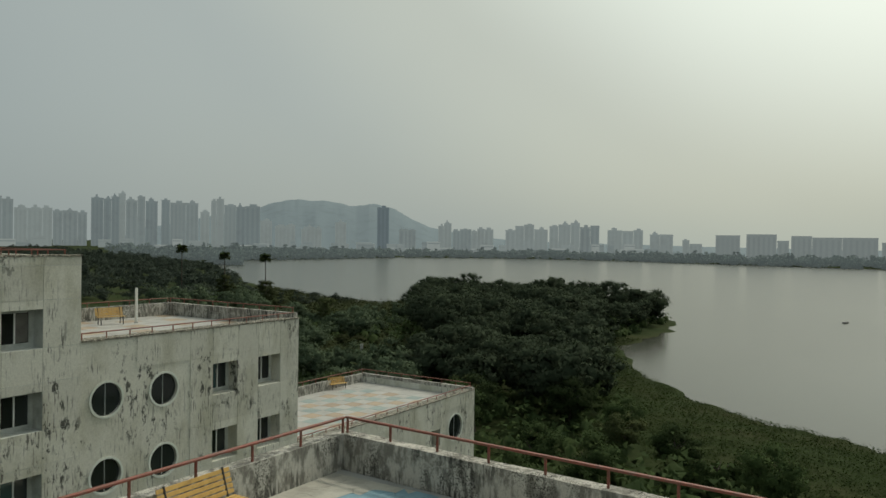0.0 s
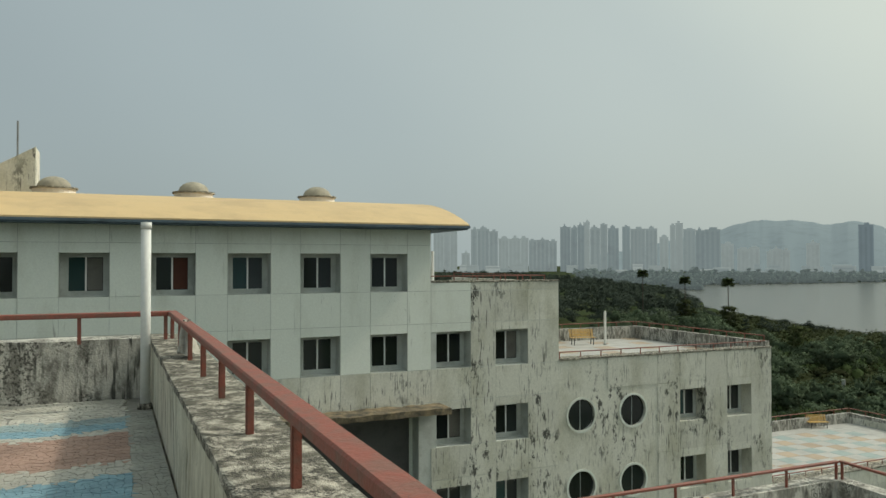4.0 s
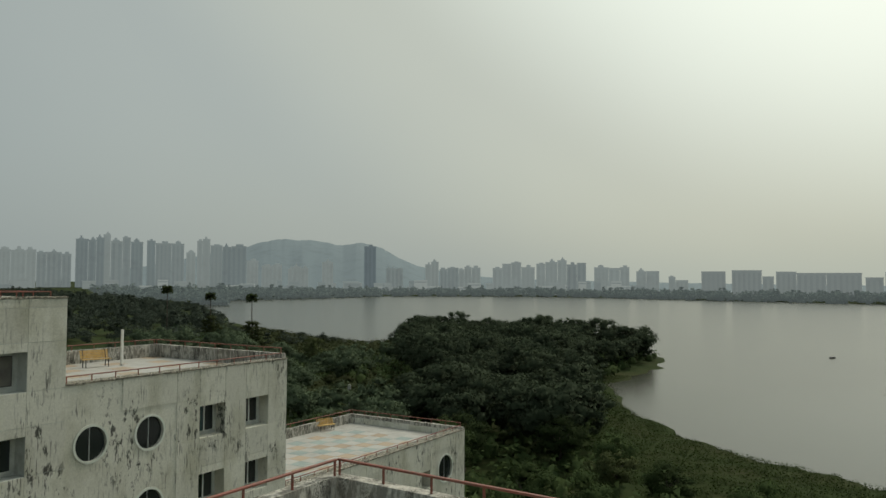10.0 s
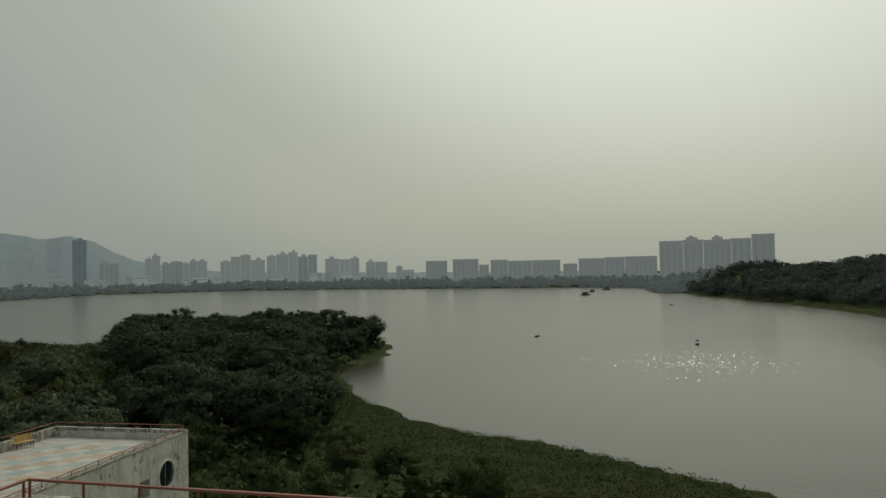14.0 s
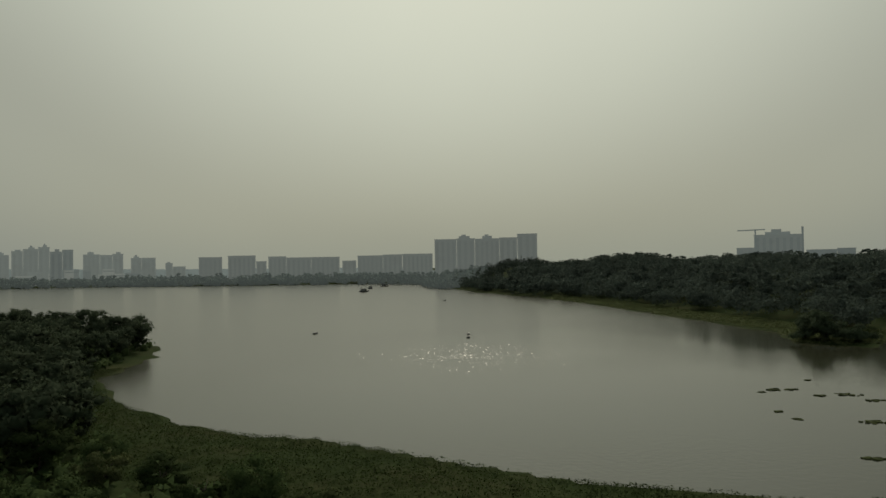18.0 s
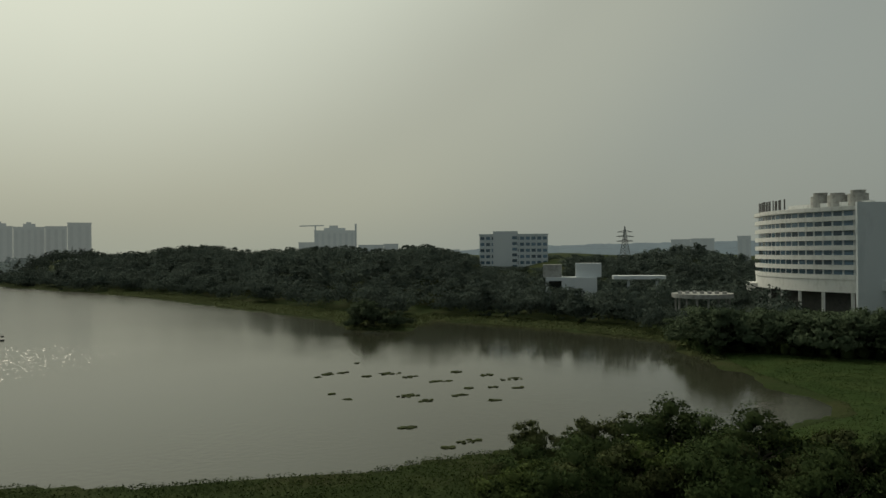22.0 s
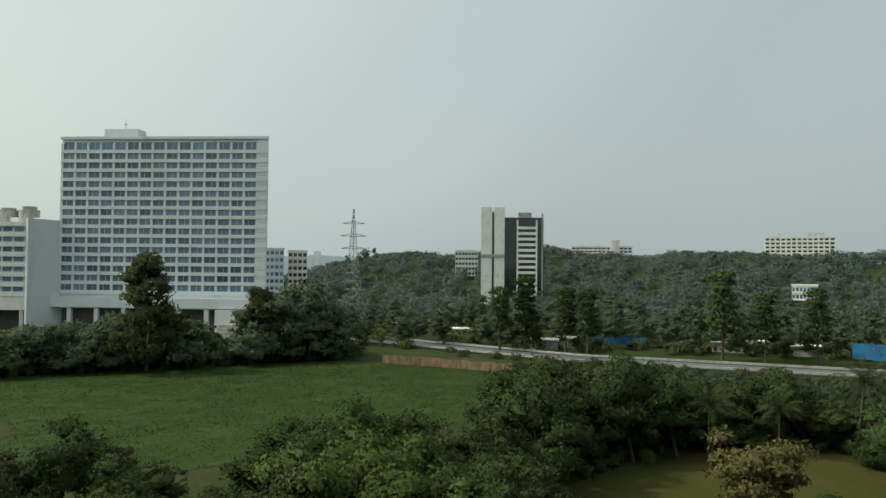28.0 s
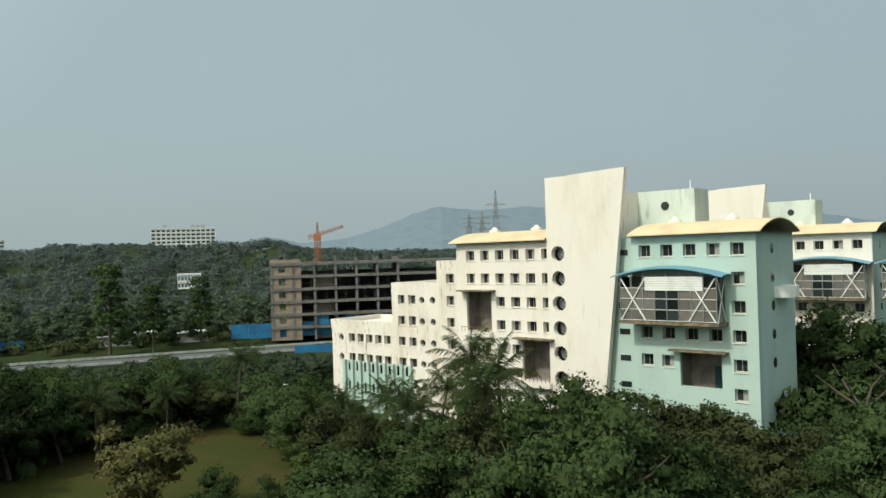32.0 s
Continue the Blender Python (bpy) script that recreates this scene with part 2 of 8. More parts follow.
M["tan_roof"] = material("tan_barrel_roof_sheet", (0.72, 0.57, 0.36), 0.6, dark=(0.60, 0.46, 0.28), amount=0.5, scale=0.3, bump=0.1)
M["blue_roof"] = material("blue_metal_roof", (0.15, 0.30, 0.40), 0.5, dark=(0.12, 0.23, 0.31), amount=0.4, scale=0.5, bump=0.1)
M["blue_sheet"] = material("blue_site_sheeting", (0.02, 0.16, 0.33), 0.5, dark=(0.02, 0.10, 0.22), amount=0.5, scale=0.3)
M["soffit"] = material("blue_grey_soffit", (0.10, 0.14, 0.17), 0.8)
M["white"] = material("white_paint", (0.78, 0.78, 0.75), 0.6, dark=(0.62, 0.62, 0.58), amount=0.4, scale=0.6, stretch=2, bump=0.1)
M["grey"] = material("grey_concrete", (0.38, 0.38, 0.36), 0.9, dark=(0.24, 0.24, 0.22), amount=0.6, scale=0.6, bump=0.3)
M["brown_slab"] = material("stained_brown_canopy", (0.26, 0.20, 0.12), 0.95, dark=(0.08, 0.07, 0.05), amount=0.9, scale=2.0, grain=0.4, bump=0.7)
M["frame"] = material("grey_window_frame", (0.32, 0.34, 0.33), 0.5, grain=0.05)
# brown shade of the balcony recesses put into the colour; rebar uses it too
M["loggia"] = material("recess_shade_and_rebar_brown", (0.22, 0.19, 0.16), 0.95, dark=(0.12, 0.10, 0.085), amount=0.6, scale=0.6)
# dark and room: the gloom of interiors is put into their base colour
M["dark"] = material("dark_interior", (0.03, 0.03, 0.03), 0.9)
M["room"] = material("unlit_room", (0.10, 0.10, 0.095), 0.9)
M["curtain"] = material("faded_curtain", (0.17, 0.16, 0.14), 0.9)
M["curtain_pale"] = material("pale_grey_blind", (0.30, 0.30, 0.28), 0.9)
M["rag"] = material("dirty_white_cloth", (0.46, 0.44, 0.38), 0.9, dark=(0.30, 0.28, 0.23), amount=0.6, scale=8)
M["mesh_panel"] = material("grey_brown_insect_mesh", (0.14, 0.125, 0.108), 0.8, dark=(0.09, 0.08, 0.07), amount=0.5, scale=0.8, vary=0.25, grain=0.2, grain_scale=30)
M["curtain_red"] = material("brick_red_curtain", (0.10, 0.035, 0.022), 0.9)
M["hotel"] = material("hotel_white_cladding", (0.66, 0.70, 0.72), 0.7, dark=(0.56, 0.60, 0.62), amount=0.3, scale=0.15, stretch=3, grain=0.06, bump=0.05)
M["bench"] = material("yellow_bench_slats", (0.62, 0.40, 0.12), 0.5, dark=(0.45, 0.28, 0.09), amount=0.5, scale=6, grain=0.15, bump=0.1)
M["bench_leg"] = material("black_bench_leg", (0.05, 0.05, 0.05), 0.6)
M["asphalt"] = material("pale_worn_asphalt", (0.095, 0.105, 0.112), 0.9, dark=(0.075, 0.078, 0.080), amount=0.5, scale=0.1)
M["stone_wall"] = material("brown_stone_wall", (0.24, 0.16, 0.10), 0.95, dark=(0.11, 0.08, 0.05), amount=0.8, scale=0.8, stretch=3, bump=0.4)
M["steel"] = material("galvanised_steel", (0.30, 0.31, 0.31), 0.5, 0.6)
M["orange"] = material("orange_crane_paint", (0.42, 0.15, 0.06), 0.6)
M["bark"] = material("grey_brown_bark", (0.085, 0.068, 0.052), 0.95, dark=(0.06, 0.05, 0.04), amount=0.7, scale=3, stretch=3, bump=0.6)
M["leaf"] = foliage("deep_green_leaves", (0.034, 0.056, 0.021), (0.058, 0.084, 0.030))
M["leaf_light"] = foliage("yellow_green_leaves", (0.056, 0.082, 0.024), (0.084, 0.112, 0.036))
M["leaf_dull"] = foliage("olive_leaves", (0.044, 0.058, 0.023), (0.074, 0.086, 0.036))
M["leaf_brown"] = foliage("dry_olive_leaves", (0.062, 0.062, 0.024), (0.115, 0.105, 0.042))
# distant trees: haze is put into the leaf colour as paler, greyer greens
M["far_wood"] = foliage("hazy_far_woodland_leaves", (0.100, 0.128, 0.112), (0.120, 0.150, 0.130), 0.35)
M["grove_leaf"] = foliage("hazy_grove_leaves", (0.058, 0.082, 0.048), (0.082, 0.108, 0.064))
M["head_wood"] = foliage("hazy_headland_leaves", (0.062, 0.082, 0.070), (0.080, 0.102, 0.086), 0.35)
M["west_wood"] = foliage("hazy_west_shore_leaves", (0.078, 0.102, 0.078), (0.098, 0.124, 0.096), 0.35)


def glass(name, tint, rough=0.05):
    m = bpy.data.materials.new(name)
    m.use_nodes = True
    b = m.node_tree.nodes["Principled BSDF"]
    b.inputs["Base Color"].default_value, b.inputs["Roughness"].default_value = hexcol(*tint), rough
    b.inputs["Specular IOR Level"].default_value = 0.7
    n, l = m.node_tree.nodes, m.node_tree.links
    oi, vr, vm = n.new("ShaderNodeObjectInfo"), n.new("ShaderNodeMapRange"), n.new("ShaderNodeMix")
    vr.inputs[3].default_value, vr.inputs[4].default_value = 0.5, 1.6
    vm.data_type, vm.blend_type = "RGBA", "MULTIPLY"
    vm.inputs[0].default_value = 1.0
    vm.inputs[6].default_value = hexcol(*tint)
    l.new(oi.outputs["Random"], vr.inputs[0])
    l.new(vr.outputs[0], vm.inputs[7])
    l.new(vm.outputs[2], b.inputs["Base Color"])
    return m


M["glass"] = glass("dark_window_glass", (0.022, 0.026, 0.026))
M["glass_teal"] = glass("teal_window_glass", (0.02, 0.05, 0.05))
# the sky's reflection is put into this glass as a pale blue tint
M["glass_hotel"] = glass("sky_tinted_hotel_glass", (0.095, 0.155, 0.21), 0.15)


# ---- mesh helpers ----
def mesh_of(name, verts, faces, mat=None):
    me = bpy.data.meshes.new(name)
    me.from_pydata([tuple(v) for v in verts], [], faces)
    me.update()
    if mat:
        me.materials.append(mat)
    return me


def bm_mesh(name, bm, mat=None, smooth=False):
    me = bpy.data.meshes.new(name)
    bm.normal_update()
    bm.to_mesh(me)
    bm.free()
    if mat:
        me.materials.append(mat)
    if smooth:
        for p in me.polygons:
            p.use_smooth = True
    return me


def part(name, shape, mat=None, parent=None, label="", at=None):
    """Links a bmesh or a mesh as one object, under its thing or part."""
    me = shape if isinstance(shape, bpy.types.Mesh) else bm_mesh(name, shape, mat)
    ob = new(name, me)
    if parent is not None:
        ob.parent = parent
    if at is not None:
        ob.matrix_basis = at
    if label:
        ob["label"] = label
    return ob


def thing(name, label, category, m=None, group="", kind=""):
    ob = new(name)
    if m is not None:
        ob.matrix_basis = m
    return tagged(ob, label, category, group, kind)


def add_box(bm, x0, x1, y0, y1, z0, z1):
    v = [bm.verts.new(p) for p in ((x0, y0, z0), (x1, y0, z0), (x1, y1, z0), (x0, y1, z0), (x0, y0, z1), (x1, y0, z1), (x1, y1, z1), (x0, y1, z1))]
    for f in ((3, 2, 1, 0), (4, 5, 6, 7), (0, 1, 5, 4), (1, 2, 6, 5), (2, 3, 7, 6), (3, 0, 4, 7)):
        bm.faces.new([v[i] for i in f])
    return v


def box(*a, bevel=0.0):
    bm = bmesh.new()
    add_box(bm, *a)
    if bevel:
        bmesh.ops.bevel(bm, geom=bm.edges[:], offset=bevel, segments=2, affect="EDGES")
    return bm


def add_tube(bm, p, q, r0, r1=None, seg=8, cap=True):
    p, q = Vector(p), Vector(q)
    r1 = r0 if r1 is None else r1
    d = (q - p).normalized()
    a = d.orthogonal().normalized()
    b = d.cross(a)
    rings = []
    for c, r in ((p, r0), (q, r1)):
        rings.append([bm.verts.new(c + r * (math.cos(2 * math.pi * i / seg) * a + math.sin(2 * math.pi * i / seg) * b)) for i in range(seg)])
    for i in range(seg):
        bm.faces.new((rings[0][i], rings[0][(i + 1) % seg], rings[1][(i + 1) % seg], rings[1][i]))
    if cap:
        bm.faces.new(rings[0][::-1])
        bm.faces.new(rings[1])


def add_path(bm, pts, r, seg=4):
    """One unbroken wire or pipe through the points."""
    rows = []
    for i, p in enumerate(pts):
        d = (pts[min(i + 1, len(pts) - 1)] - pts[max(i - 1, 0)]).normalized()
        a = d.orthogonal().normalized()
        b = d.cross(a)
        rows.append([bm.verts.new(p + r * (math.cos(2 * math.pi * k / seg) * a + math.sin(2 * math.pi * k / seg) * b)) for k in range(seg)])
    for u, v in zip(rows, rows[1:]):
        for k in range(seg):
            bm.faces.new((u[k], u[(k + 1) % seg], v[(k + 1) % seg], v[k]))


def add_prism(bm, outline, z0, z1):
    """An upright prism over an outline of (x, y), counter-clockwise."""
    lo, hi = [bm.verts.new((x, y, z0)) for x, y in outline], [bm.verts.new((x, y, z1)) for x, y in outline]
    n = len(outline)
    for i in range(n):
        bm.faces.new((lo[i], lo[(i + 1) % n], hi[(i + 1) % n], hi[i]))
    bm.faces.new(lo[::-1])
    bm.faces.new(hi)


def pierced_wall(bm, a0, a1, z0, z1, t, holes=(), rounds=(), lean=None):
    """A wall in the plane y = 0, its outer face at y = 0 looking to -y, t thick, with square holes (a0, a1, z0, z1) and round ones (a, z, r)."""
    squares = list(holes) + [(a - r * 1.15, a + r * 1.15, z - r * 1.15, z + r * 1.15) for a, z, r in rounds]
    xs = sorted({a0, a1, *[h[0] for h in squares], *[h[1] for h in squares]})
    zs = sorted({z0, z1, *[h[2] for h in squares], *[h[3] for h in squares]})
    xs, zs = [x for x in xs if a0 <= x <= a1], [z for z in zs if z0 <= z <= z1]

    def quad(p, flip=False):
        v = [bm.verts.new(c) for c in p]
        bm.faces.new(v[::-1] if flip else v)
    for i in range(len(xs) - 1):
        for j in range(len(zs) - 1):
            cx, cz = (xs[i] + xs[i + 1]) / 2, (zs[j] + zs[j + 1]) / 2
            if any(h[0] < cx < h[1] and h[2] < cz < h[3] for h in squares):
                continue
            for y, fl in ((0, False), (t, True)):
                quad([(xs[i], y, zs[j]), (xs[i + 1], y, zs[j]), (xs[i + 1], y, zs[j + 1]), (xs[i], y, zs[j + 1])], fl)
    for h in holes:
        quad([(h[0], 0, h[2]), (h[0], 0, h[3]), (h[0], t, h[3]), (h[0], t, h[2])], False)
        quad([(h[1], 0, h[2]), (h[1], 0, h[3]), (h[1], t, h[3]), (h[1], t, h[2])], True)
        quad([(h[0], 0, h[2]), (h[1], 0, h[2]), (h[1], t, h[2]), (h[0], t, h[2])], True)
        quad([(h[0], 0, h[3]), (h[1], 0, h[3]), (h[1], t, h[3]), (h[0], t, h[3])], False)
    seg = 32
    for (a, z, r), s in zip(rounds, squares[len(holes):]):
        ring = [(a + r * math.cos(2 * math.pi * k / seg), z + r * math.sin(2 * math.pi * k / seg)) for k in range(seg)]
        rim = []
        for k in range(seg):
            c, d = math.cos(2 * math.pi * k / seg), math.sin(2 * math.pi * k / seg)
            f = r * 1.15 / max(abs(c), abs(d))
            rim.append((a + f * c, z + f * d))
        for k in range(seg):
            k2 = (k + 1) % seg
            for y, fl in ((0, False), (t, True)):
                quad([(ring[k][0], y, ring[k][1]), (rim[k][0], y, rim[k][1]), (rim[k2][0], y, rim[k2][1]), (ring[k2][0], y, ring[k2][1])], fl)
            quad([(ring[k][0], 0, ring[k][1]), (ring[k2][0], 0, ring[k2][1]), (ring[k2][0], t, ring[k2][1]), (ring[k][0], t, ring[k][1])], False)
    quad([(a0, 0, z0), (a0, 0, z1), (a0, t, z1), (a0, t, z0)], True)
    quad([(a1, 0, z0), (a1, 0, z1), (a1, t, z1), (a1, t, z0)], False)
    quad([(a0, 0, z1), (a1, 0, z1), (a1, t, z1), (a0, t, z1)], False)
    quad([(a0, 0, z0), (a1, 0, z0), (a1, t, z0), (a0, t, z0)], True)
    bmesh.ops.remove_doubles(bm, verts=bm.verts, dist=1e-4)


# the campus grid: local x runs away from the lake wing, local y towards the lake
GRID = pose(0, 0, 0, 0, 0, -32.5)


def at_grid(x, y, z=0, turn=0):
    return GRID @ pose(x, y, z, 0, 0, turn)


def polar(az, dist, z=0):
    return Vector((-math.sin(radians(az)) * dist, math.cos(radians(az)) * dist, z))

# ---- ground, lake and hills ----
LAKE = [(208, 9), (190, 1), (173, -5), (156, -12), (145, -17), (136, -17), (122, -6), (108, 12), (99, 26), (92, 36), (83, 42), (74, 58), (67, 68), (65, 77), (62, 88), (59, 98),
        (51, 114), (43, 130), (43, 142), (41, 164), (45, 196), (55, 212), (67, 231), (84, 264), (74, 292), (52, 318), (20, 335), (-10, 336), (-26, 322), (-46, 338), (-72, 381), (-103, 430),
        (-150, 545), (-215, 720), (-285, 960), (-195, 1090), (-82, 1290), (150, 1330), (300, 1240), (450, 1060), (572, 930), (612, 810), (540, 690), (468, 566), (405, 405),
        (372, 330), (330, 258), (298, 200), (267, 144), (237, 123), (241, 103), (260, 107), (277, 104), (267, 82), (260, 62), (249, 39), (233, 15)]
LK = np.array(LAKE, float)


def lake_distance(x, y):
    """Metres from the shore, positive on land; works on arrays."""
    x, y = np.asarray(x, float), np.asarray(y, float)
    inside = np.zeros(x.shape, bool)
    best = np.full(x.shape, 1e9)
    for (ax, ay), (bx, by) in zip(LK, np.roll(LK, -1, 0)):
        inside ^= ((ay > y) != (by > y)) & (x < (bx - ax) * (y - ay) / (by - ay + 1e-12) + ax)
        dx, dy = bx - ax, by - ay
        k = np.clip(((x - ax) * dx + (y - ay) * dy) / (dx * dx + dy * dy), 0, 1)
        best = np.minimum(best, np.hypot(x - ax - k * dx, y - ay - k * dy))
    return np.where(inside, -best, best)


def shore(x, y):
    """The same for one place."""
    inside, best = False, 1e18
    ax, ay = LAKE[-1]
    for bx, by in LAKE:
        if (ay > y) != (by > y) and x < (bx - ax) * (y - ay) / (by - ay) + ax:
            inside = not inside
        dx, dy = bx - ax, by - ay
        k = ((x - ax) * dx + (y - ay) * dy) / (dx * dx + dy * dy)
        k = 0.0 if k < 0 else 1.0 if k > 1 else k
        ex, ey = x - ax - k * dx, y - ay - k * dy
        best = min(best, ex * ex + ey * ey)
        ax, ay = bx, by
    return -math.sqrt(best) if inside else math.sqrt(best)


def smooth(v, a, b):
    k = np.clip((np.asarray(v, float) - a) / (b - a), 0, 1)
    return k * k * (3 - 2 * k)


def azimuth(x, y):
    return np.degrees(np.arctan2(-np.asarray(x, float), np.asarray(y, float)))


def bearing(x, y):
    return math.degrees(math.atan2(-x, y))


def height(x, y, d=None):
    """The ground's height; the water stands at 0."""
    x, y = np.asarray(x, float), np.asarray(y, float)
    d = lake_distance(x, y) if d is None else d
    wig = 2.0 * np.sin(x * 0.21 + 1.3 * np.sin(y * 0.13)) + 1.2 * np.sin(y * 0.37 + x * 0.11)
    far = np.hypot(x, y)
    d = d + wig * np.clip(far / 300, 0.35, 1.5)
    z = np.where(d > 0, 0.25 + 0.75 * smooth(d, 0, 14), -1.2 * smooth(-d, 0, 10) - 0.05)
    az = azimuth(x, y)
    ridge = smooth(far, 330, 760) * (36 + 4 * np.sin(az * 0.5) + 2 * np.sin(az * 1.3 + 1)) * smooth(-az, 112, 123) * (1 - 0.26 * smooth(-az, 156, 164))
    z = z + np.where(d > 0, ridge, 0)
    inland = smooth(-az, 69, 77)
    head = smooth(d, 8, 105) * smooth(far - 85 * inland, 260, 420 - 40 * inland) * smooth(-az, 36, 44) * (1 - smooth(-az, 88, 100)) * (17 + 3 * np.sin(az * 0.7))
    z = z + np.where(d > 0, head, 0)
    west = smooth(d, 20, 200) * smooth(az, 8, 16) * (1 - smooth(az, 40, 60)) * smooth(far, 260, 600) * 9
    return z + np.where(d > 0, west, 0)


def ground_at(x, y):
    return float(height(x, y, shore(x, y)))


def build_ground():
    rad = np.concatenate([np.linspace(0, 40, 6)[:-1], np.geomspace(40, 4800, 190)])
    ang = np.radians(np.arange(0, 360, 0.6))
    R, A = np.meshgrid(rad, ang, indexing="ij")
    X, Y = -R * np.sin(A), R * np.cos(A)
    Z = height(X, Y)
    n, m = R.shape
    verts = np.stack([X, Y, Z], -1).reshape(-1, 3)
    i, j = np.meshgrid(np.arange(n - 1), np.arange(m), indexing="ij")
    a, b = i * m + j, i * m + (j + 1) % m
    faces = np.stack([a, a + m, b + m, b], -1).reshape(-1, 4)
    me = bpy.data.meshes.new("ground")
    me.from_pydata(verts.tolist(), [], faces.tolist())
    me.update()
    for p in me.polygons:
        p.use_smooth = True
    return me


def ground_material():
    m = material("grass_and_scrub_ground", (0.030, 0.044, 0.015), 0.95, dark=(0.046, 0.050, 0.021), amount=0.55, scale=0.06, grain=0.45, grain_scale=1.6, bump=0.5, spec=0.04)
    return m


ground_mesh = build_ground()
ground_mesh.materials.append(ground_material())
ground = tagged(part("ground", ground_mesh), "green grass and scrub ground round the lake", "ground", kind="structure")


def water_material():
    m = bpy.data.materials.new("silty_lake_water")
    m.use_nodes = True
    n, l = m.node_tree.nodes, m.node_tree.links
    b = n["Principled BSDF"]
    b.inputs["Base Color"].default_value = (0.046, 0.048, 0.032, 1)
    b.inputs["Roughness"].default_value, b.inputs["IOR"].default_value = 0.08, 1.33
    geo = n.new("ShaderNodeNewGeometry")
    small, wide, bp = n.new("ShaderNodeTexNoise"), n.new("ShaderNodeTexNoise"), n.new("ShaderNodeBump")
    small.inputs["Scale"].default_value, small.inputs["Detail"].default_value = 0.9, 5.0
    wide.inputs["Scale"].default_value, wide.inputs["Detail"].default_value = 0.012, 3.0
    mr = n.new("ShaderNodeMapRange")
    mr.inputs[1].default_value, mr.inputs[2].default_value, mr.inputs[3].default_value, mr.inputs[4].default_value = 0.38, 0.62, 0.04, 0.20
    l.new(geo.outputs["Position"], small.inputs["Vector"])
    l.new(geo.outputs["Position"], wide.inputs["Vector"])
    l.new(wide.outputs[0], mr.inputs[0])
    bp.inputs["Distance"].default_value = 0.25
    l.new(mr.outputs[0], bp.inputs["Strength"])
    l.new(small.outputs[0], bp.inputs["Height"])
    l.new(bp.outputs[0], b.inputs["Normal"])
    # the sheltered cove lies calmer than the open lake
    off, far, calm = n.new("ShaderNodeVectorMath"), n.new("ShaderNodeVectorMath"), n.new("ShaderNodeMapRange")
    off.operation, far.operation = "SUBTRACT", "LENGTH"
    off.inputs[1].default_value = (205, 45, 0)
    calm.inputs[1].default_value, calm.inputs[2].default_value, calm.inputs[3].default_value, calm.inputs[4].default_value = 60.0, 190.0, 0.06, 0.21
    l.new(geo.outputs["Position"], off.inputs[0])
    l.new(off.outputs[0], far.inputs[0])
    l.new(far.outputs["Value"], calm.inputs[0])
    l.new(calm.outputs[0], b.inputs["Roughness"])
    return m


def build_water():
    lo, hi = LK.min(0) - 60, LK.max(0) + 60
    return mesh_of("water", [(lo[0], lo[1], 0), (hi[0], lo[1], 0), (hi[0], hi[1], 0), (lo[0], hi[1], 0)], [(0, 1, 2, 3)], water_material())


water = tagged(part("water", build_water()), "still grey-green lake water with a faint ripple", "lake", kind="structure")

# a gust's patch of short wavelets that catch the sun
def build_wavelets():
    r = np.random.default_rng(77)
    c = polar(-39.4, 222)
    v, f = [], []
    for _ in range(800):
        q, t = 34 * r.random() ** 0.8, r.uniform(0, 6.28)
        x, y = c.x + q * math.cos(t), c.y + q * math.sin(t)
        turn = radians(-39.4 + r.normal() * 12)
        ax, ay = math.cos(turn), math.sin(turn)
        w, d = r.uniform(0.09, 0.22), r.uniform(0.10, 0.20)
        h = d * math.tan(radians(r.normal() * 5 + 19))
        b = len(v)
        v += [(x - ax * w, y - ay * w, 0.01), (x + ax * w, y + ay * w, 0.01), (x + ax * w * 0.7 - ay * d, y + ay * w * 0.7 + ax * d, h), (x - ax * w * 0.7 - ay * d, y - ay * w * 0.7 + ax * d, h), (x - ay * d * 2.2, y + ax * d * 2.2, 0.0)]
        f += [(b, b + 1, b + 2, b + 3), (b + 3, b + 2, b + 4)]
    m = bpy.data.materials.new("glossy_wavelet_water")
    m.use_nodes = True
    p = m.node_tree.nodes["Principled BSDF"]
    p.inputs["Base Color"].default_value, p.inputs["Roughness"].default_value, p.inputs["IOR"].default_value = (0.046, 0.048, 0.032, 1), 0.30, 1.33
    return mesh_of("wavelets", v, f, m)


tagged(part("wavelets", build_wavelets()), "patch of wind-ruffled wavelets glinting in the sun", "water", kind="stuff")

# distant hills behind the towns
# the haze over the hills is put in as emission
haze_w = haze_glow_material("hill_in_lit_haze", (0.10, 0.13, 0.14), (0.30, 0.35, 0.36), 0.42)
haze_e = haze_glow_material("far_hill_in_haze", (0.10, 0.13, 0.15), (0.27, 0.34, 0.38), 0.29)


def hill(name, dist, depth, profile, mat, label):
    """A wooded hill far off; profile: (azimuth, degrees above the eye's level)."""
    azs = np.arange(min(p[0] for p in profile), max(p[0] for p in profile) + 0.01, 0.12)
    pr = sorted(profile)
    el = np.interp(azs, [p[0] for p in pr], [p[1] for p in pr])
    verts, faces = [], []
    for a, e in zip(azs, el):
        wob = 0.035 * noise.noise((a * 3.1, dist, 0)) + 0.02 * noise.noise((a * 11, 0, 3))
        top = EYE + dist * math.tan(radians(e + wob))
        for k in range(7):
            s = k / 6
            p = polar(a, dist - depth * (1 - s))
            verts.append((p.x, p.y, max(0.0, top * (1 - (1 - s) ** 2) + (6 * noise.noise((a, s * 4, 7)) if k < 6 else 0))))
    for i in range(len(azs) - 1):
        for k in range(6):
            a = i * 7 + k
            faces.append((a, a + 7, a + 8, a + 1))
    me = mesh_of(name, verts, faces, mat)
    for p in me.polygons:
        p.use_smooth = True
    return tagged(part(name, me), label, "hill", kind="structure")


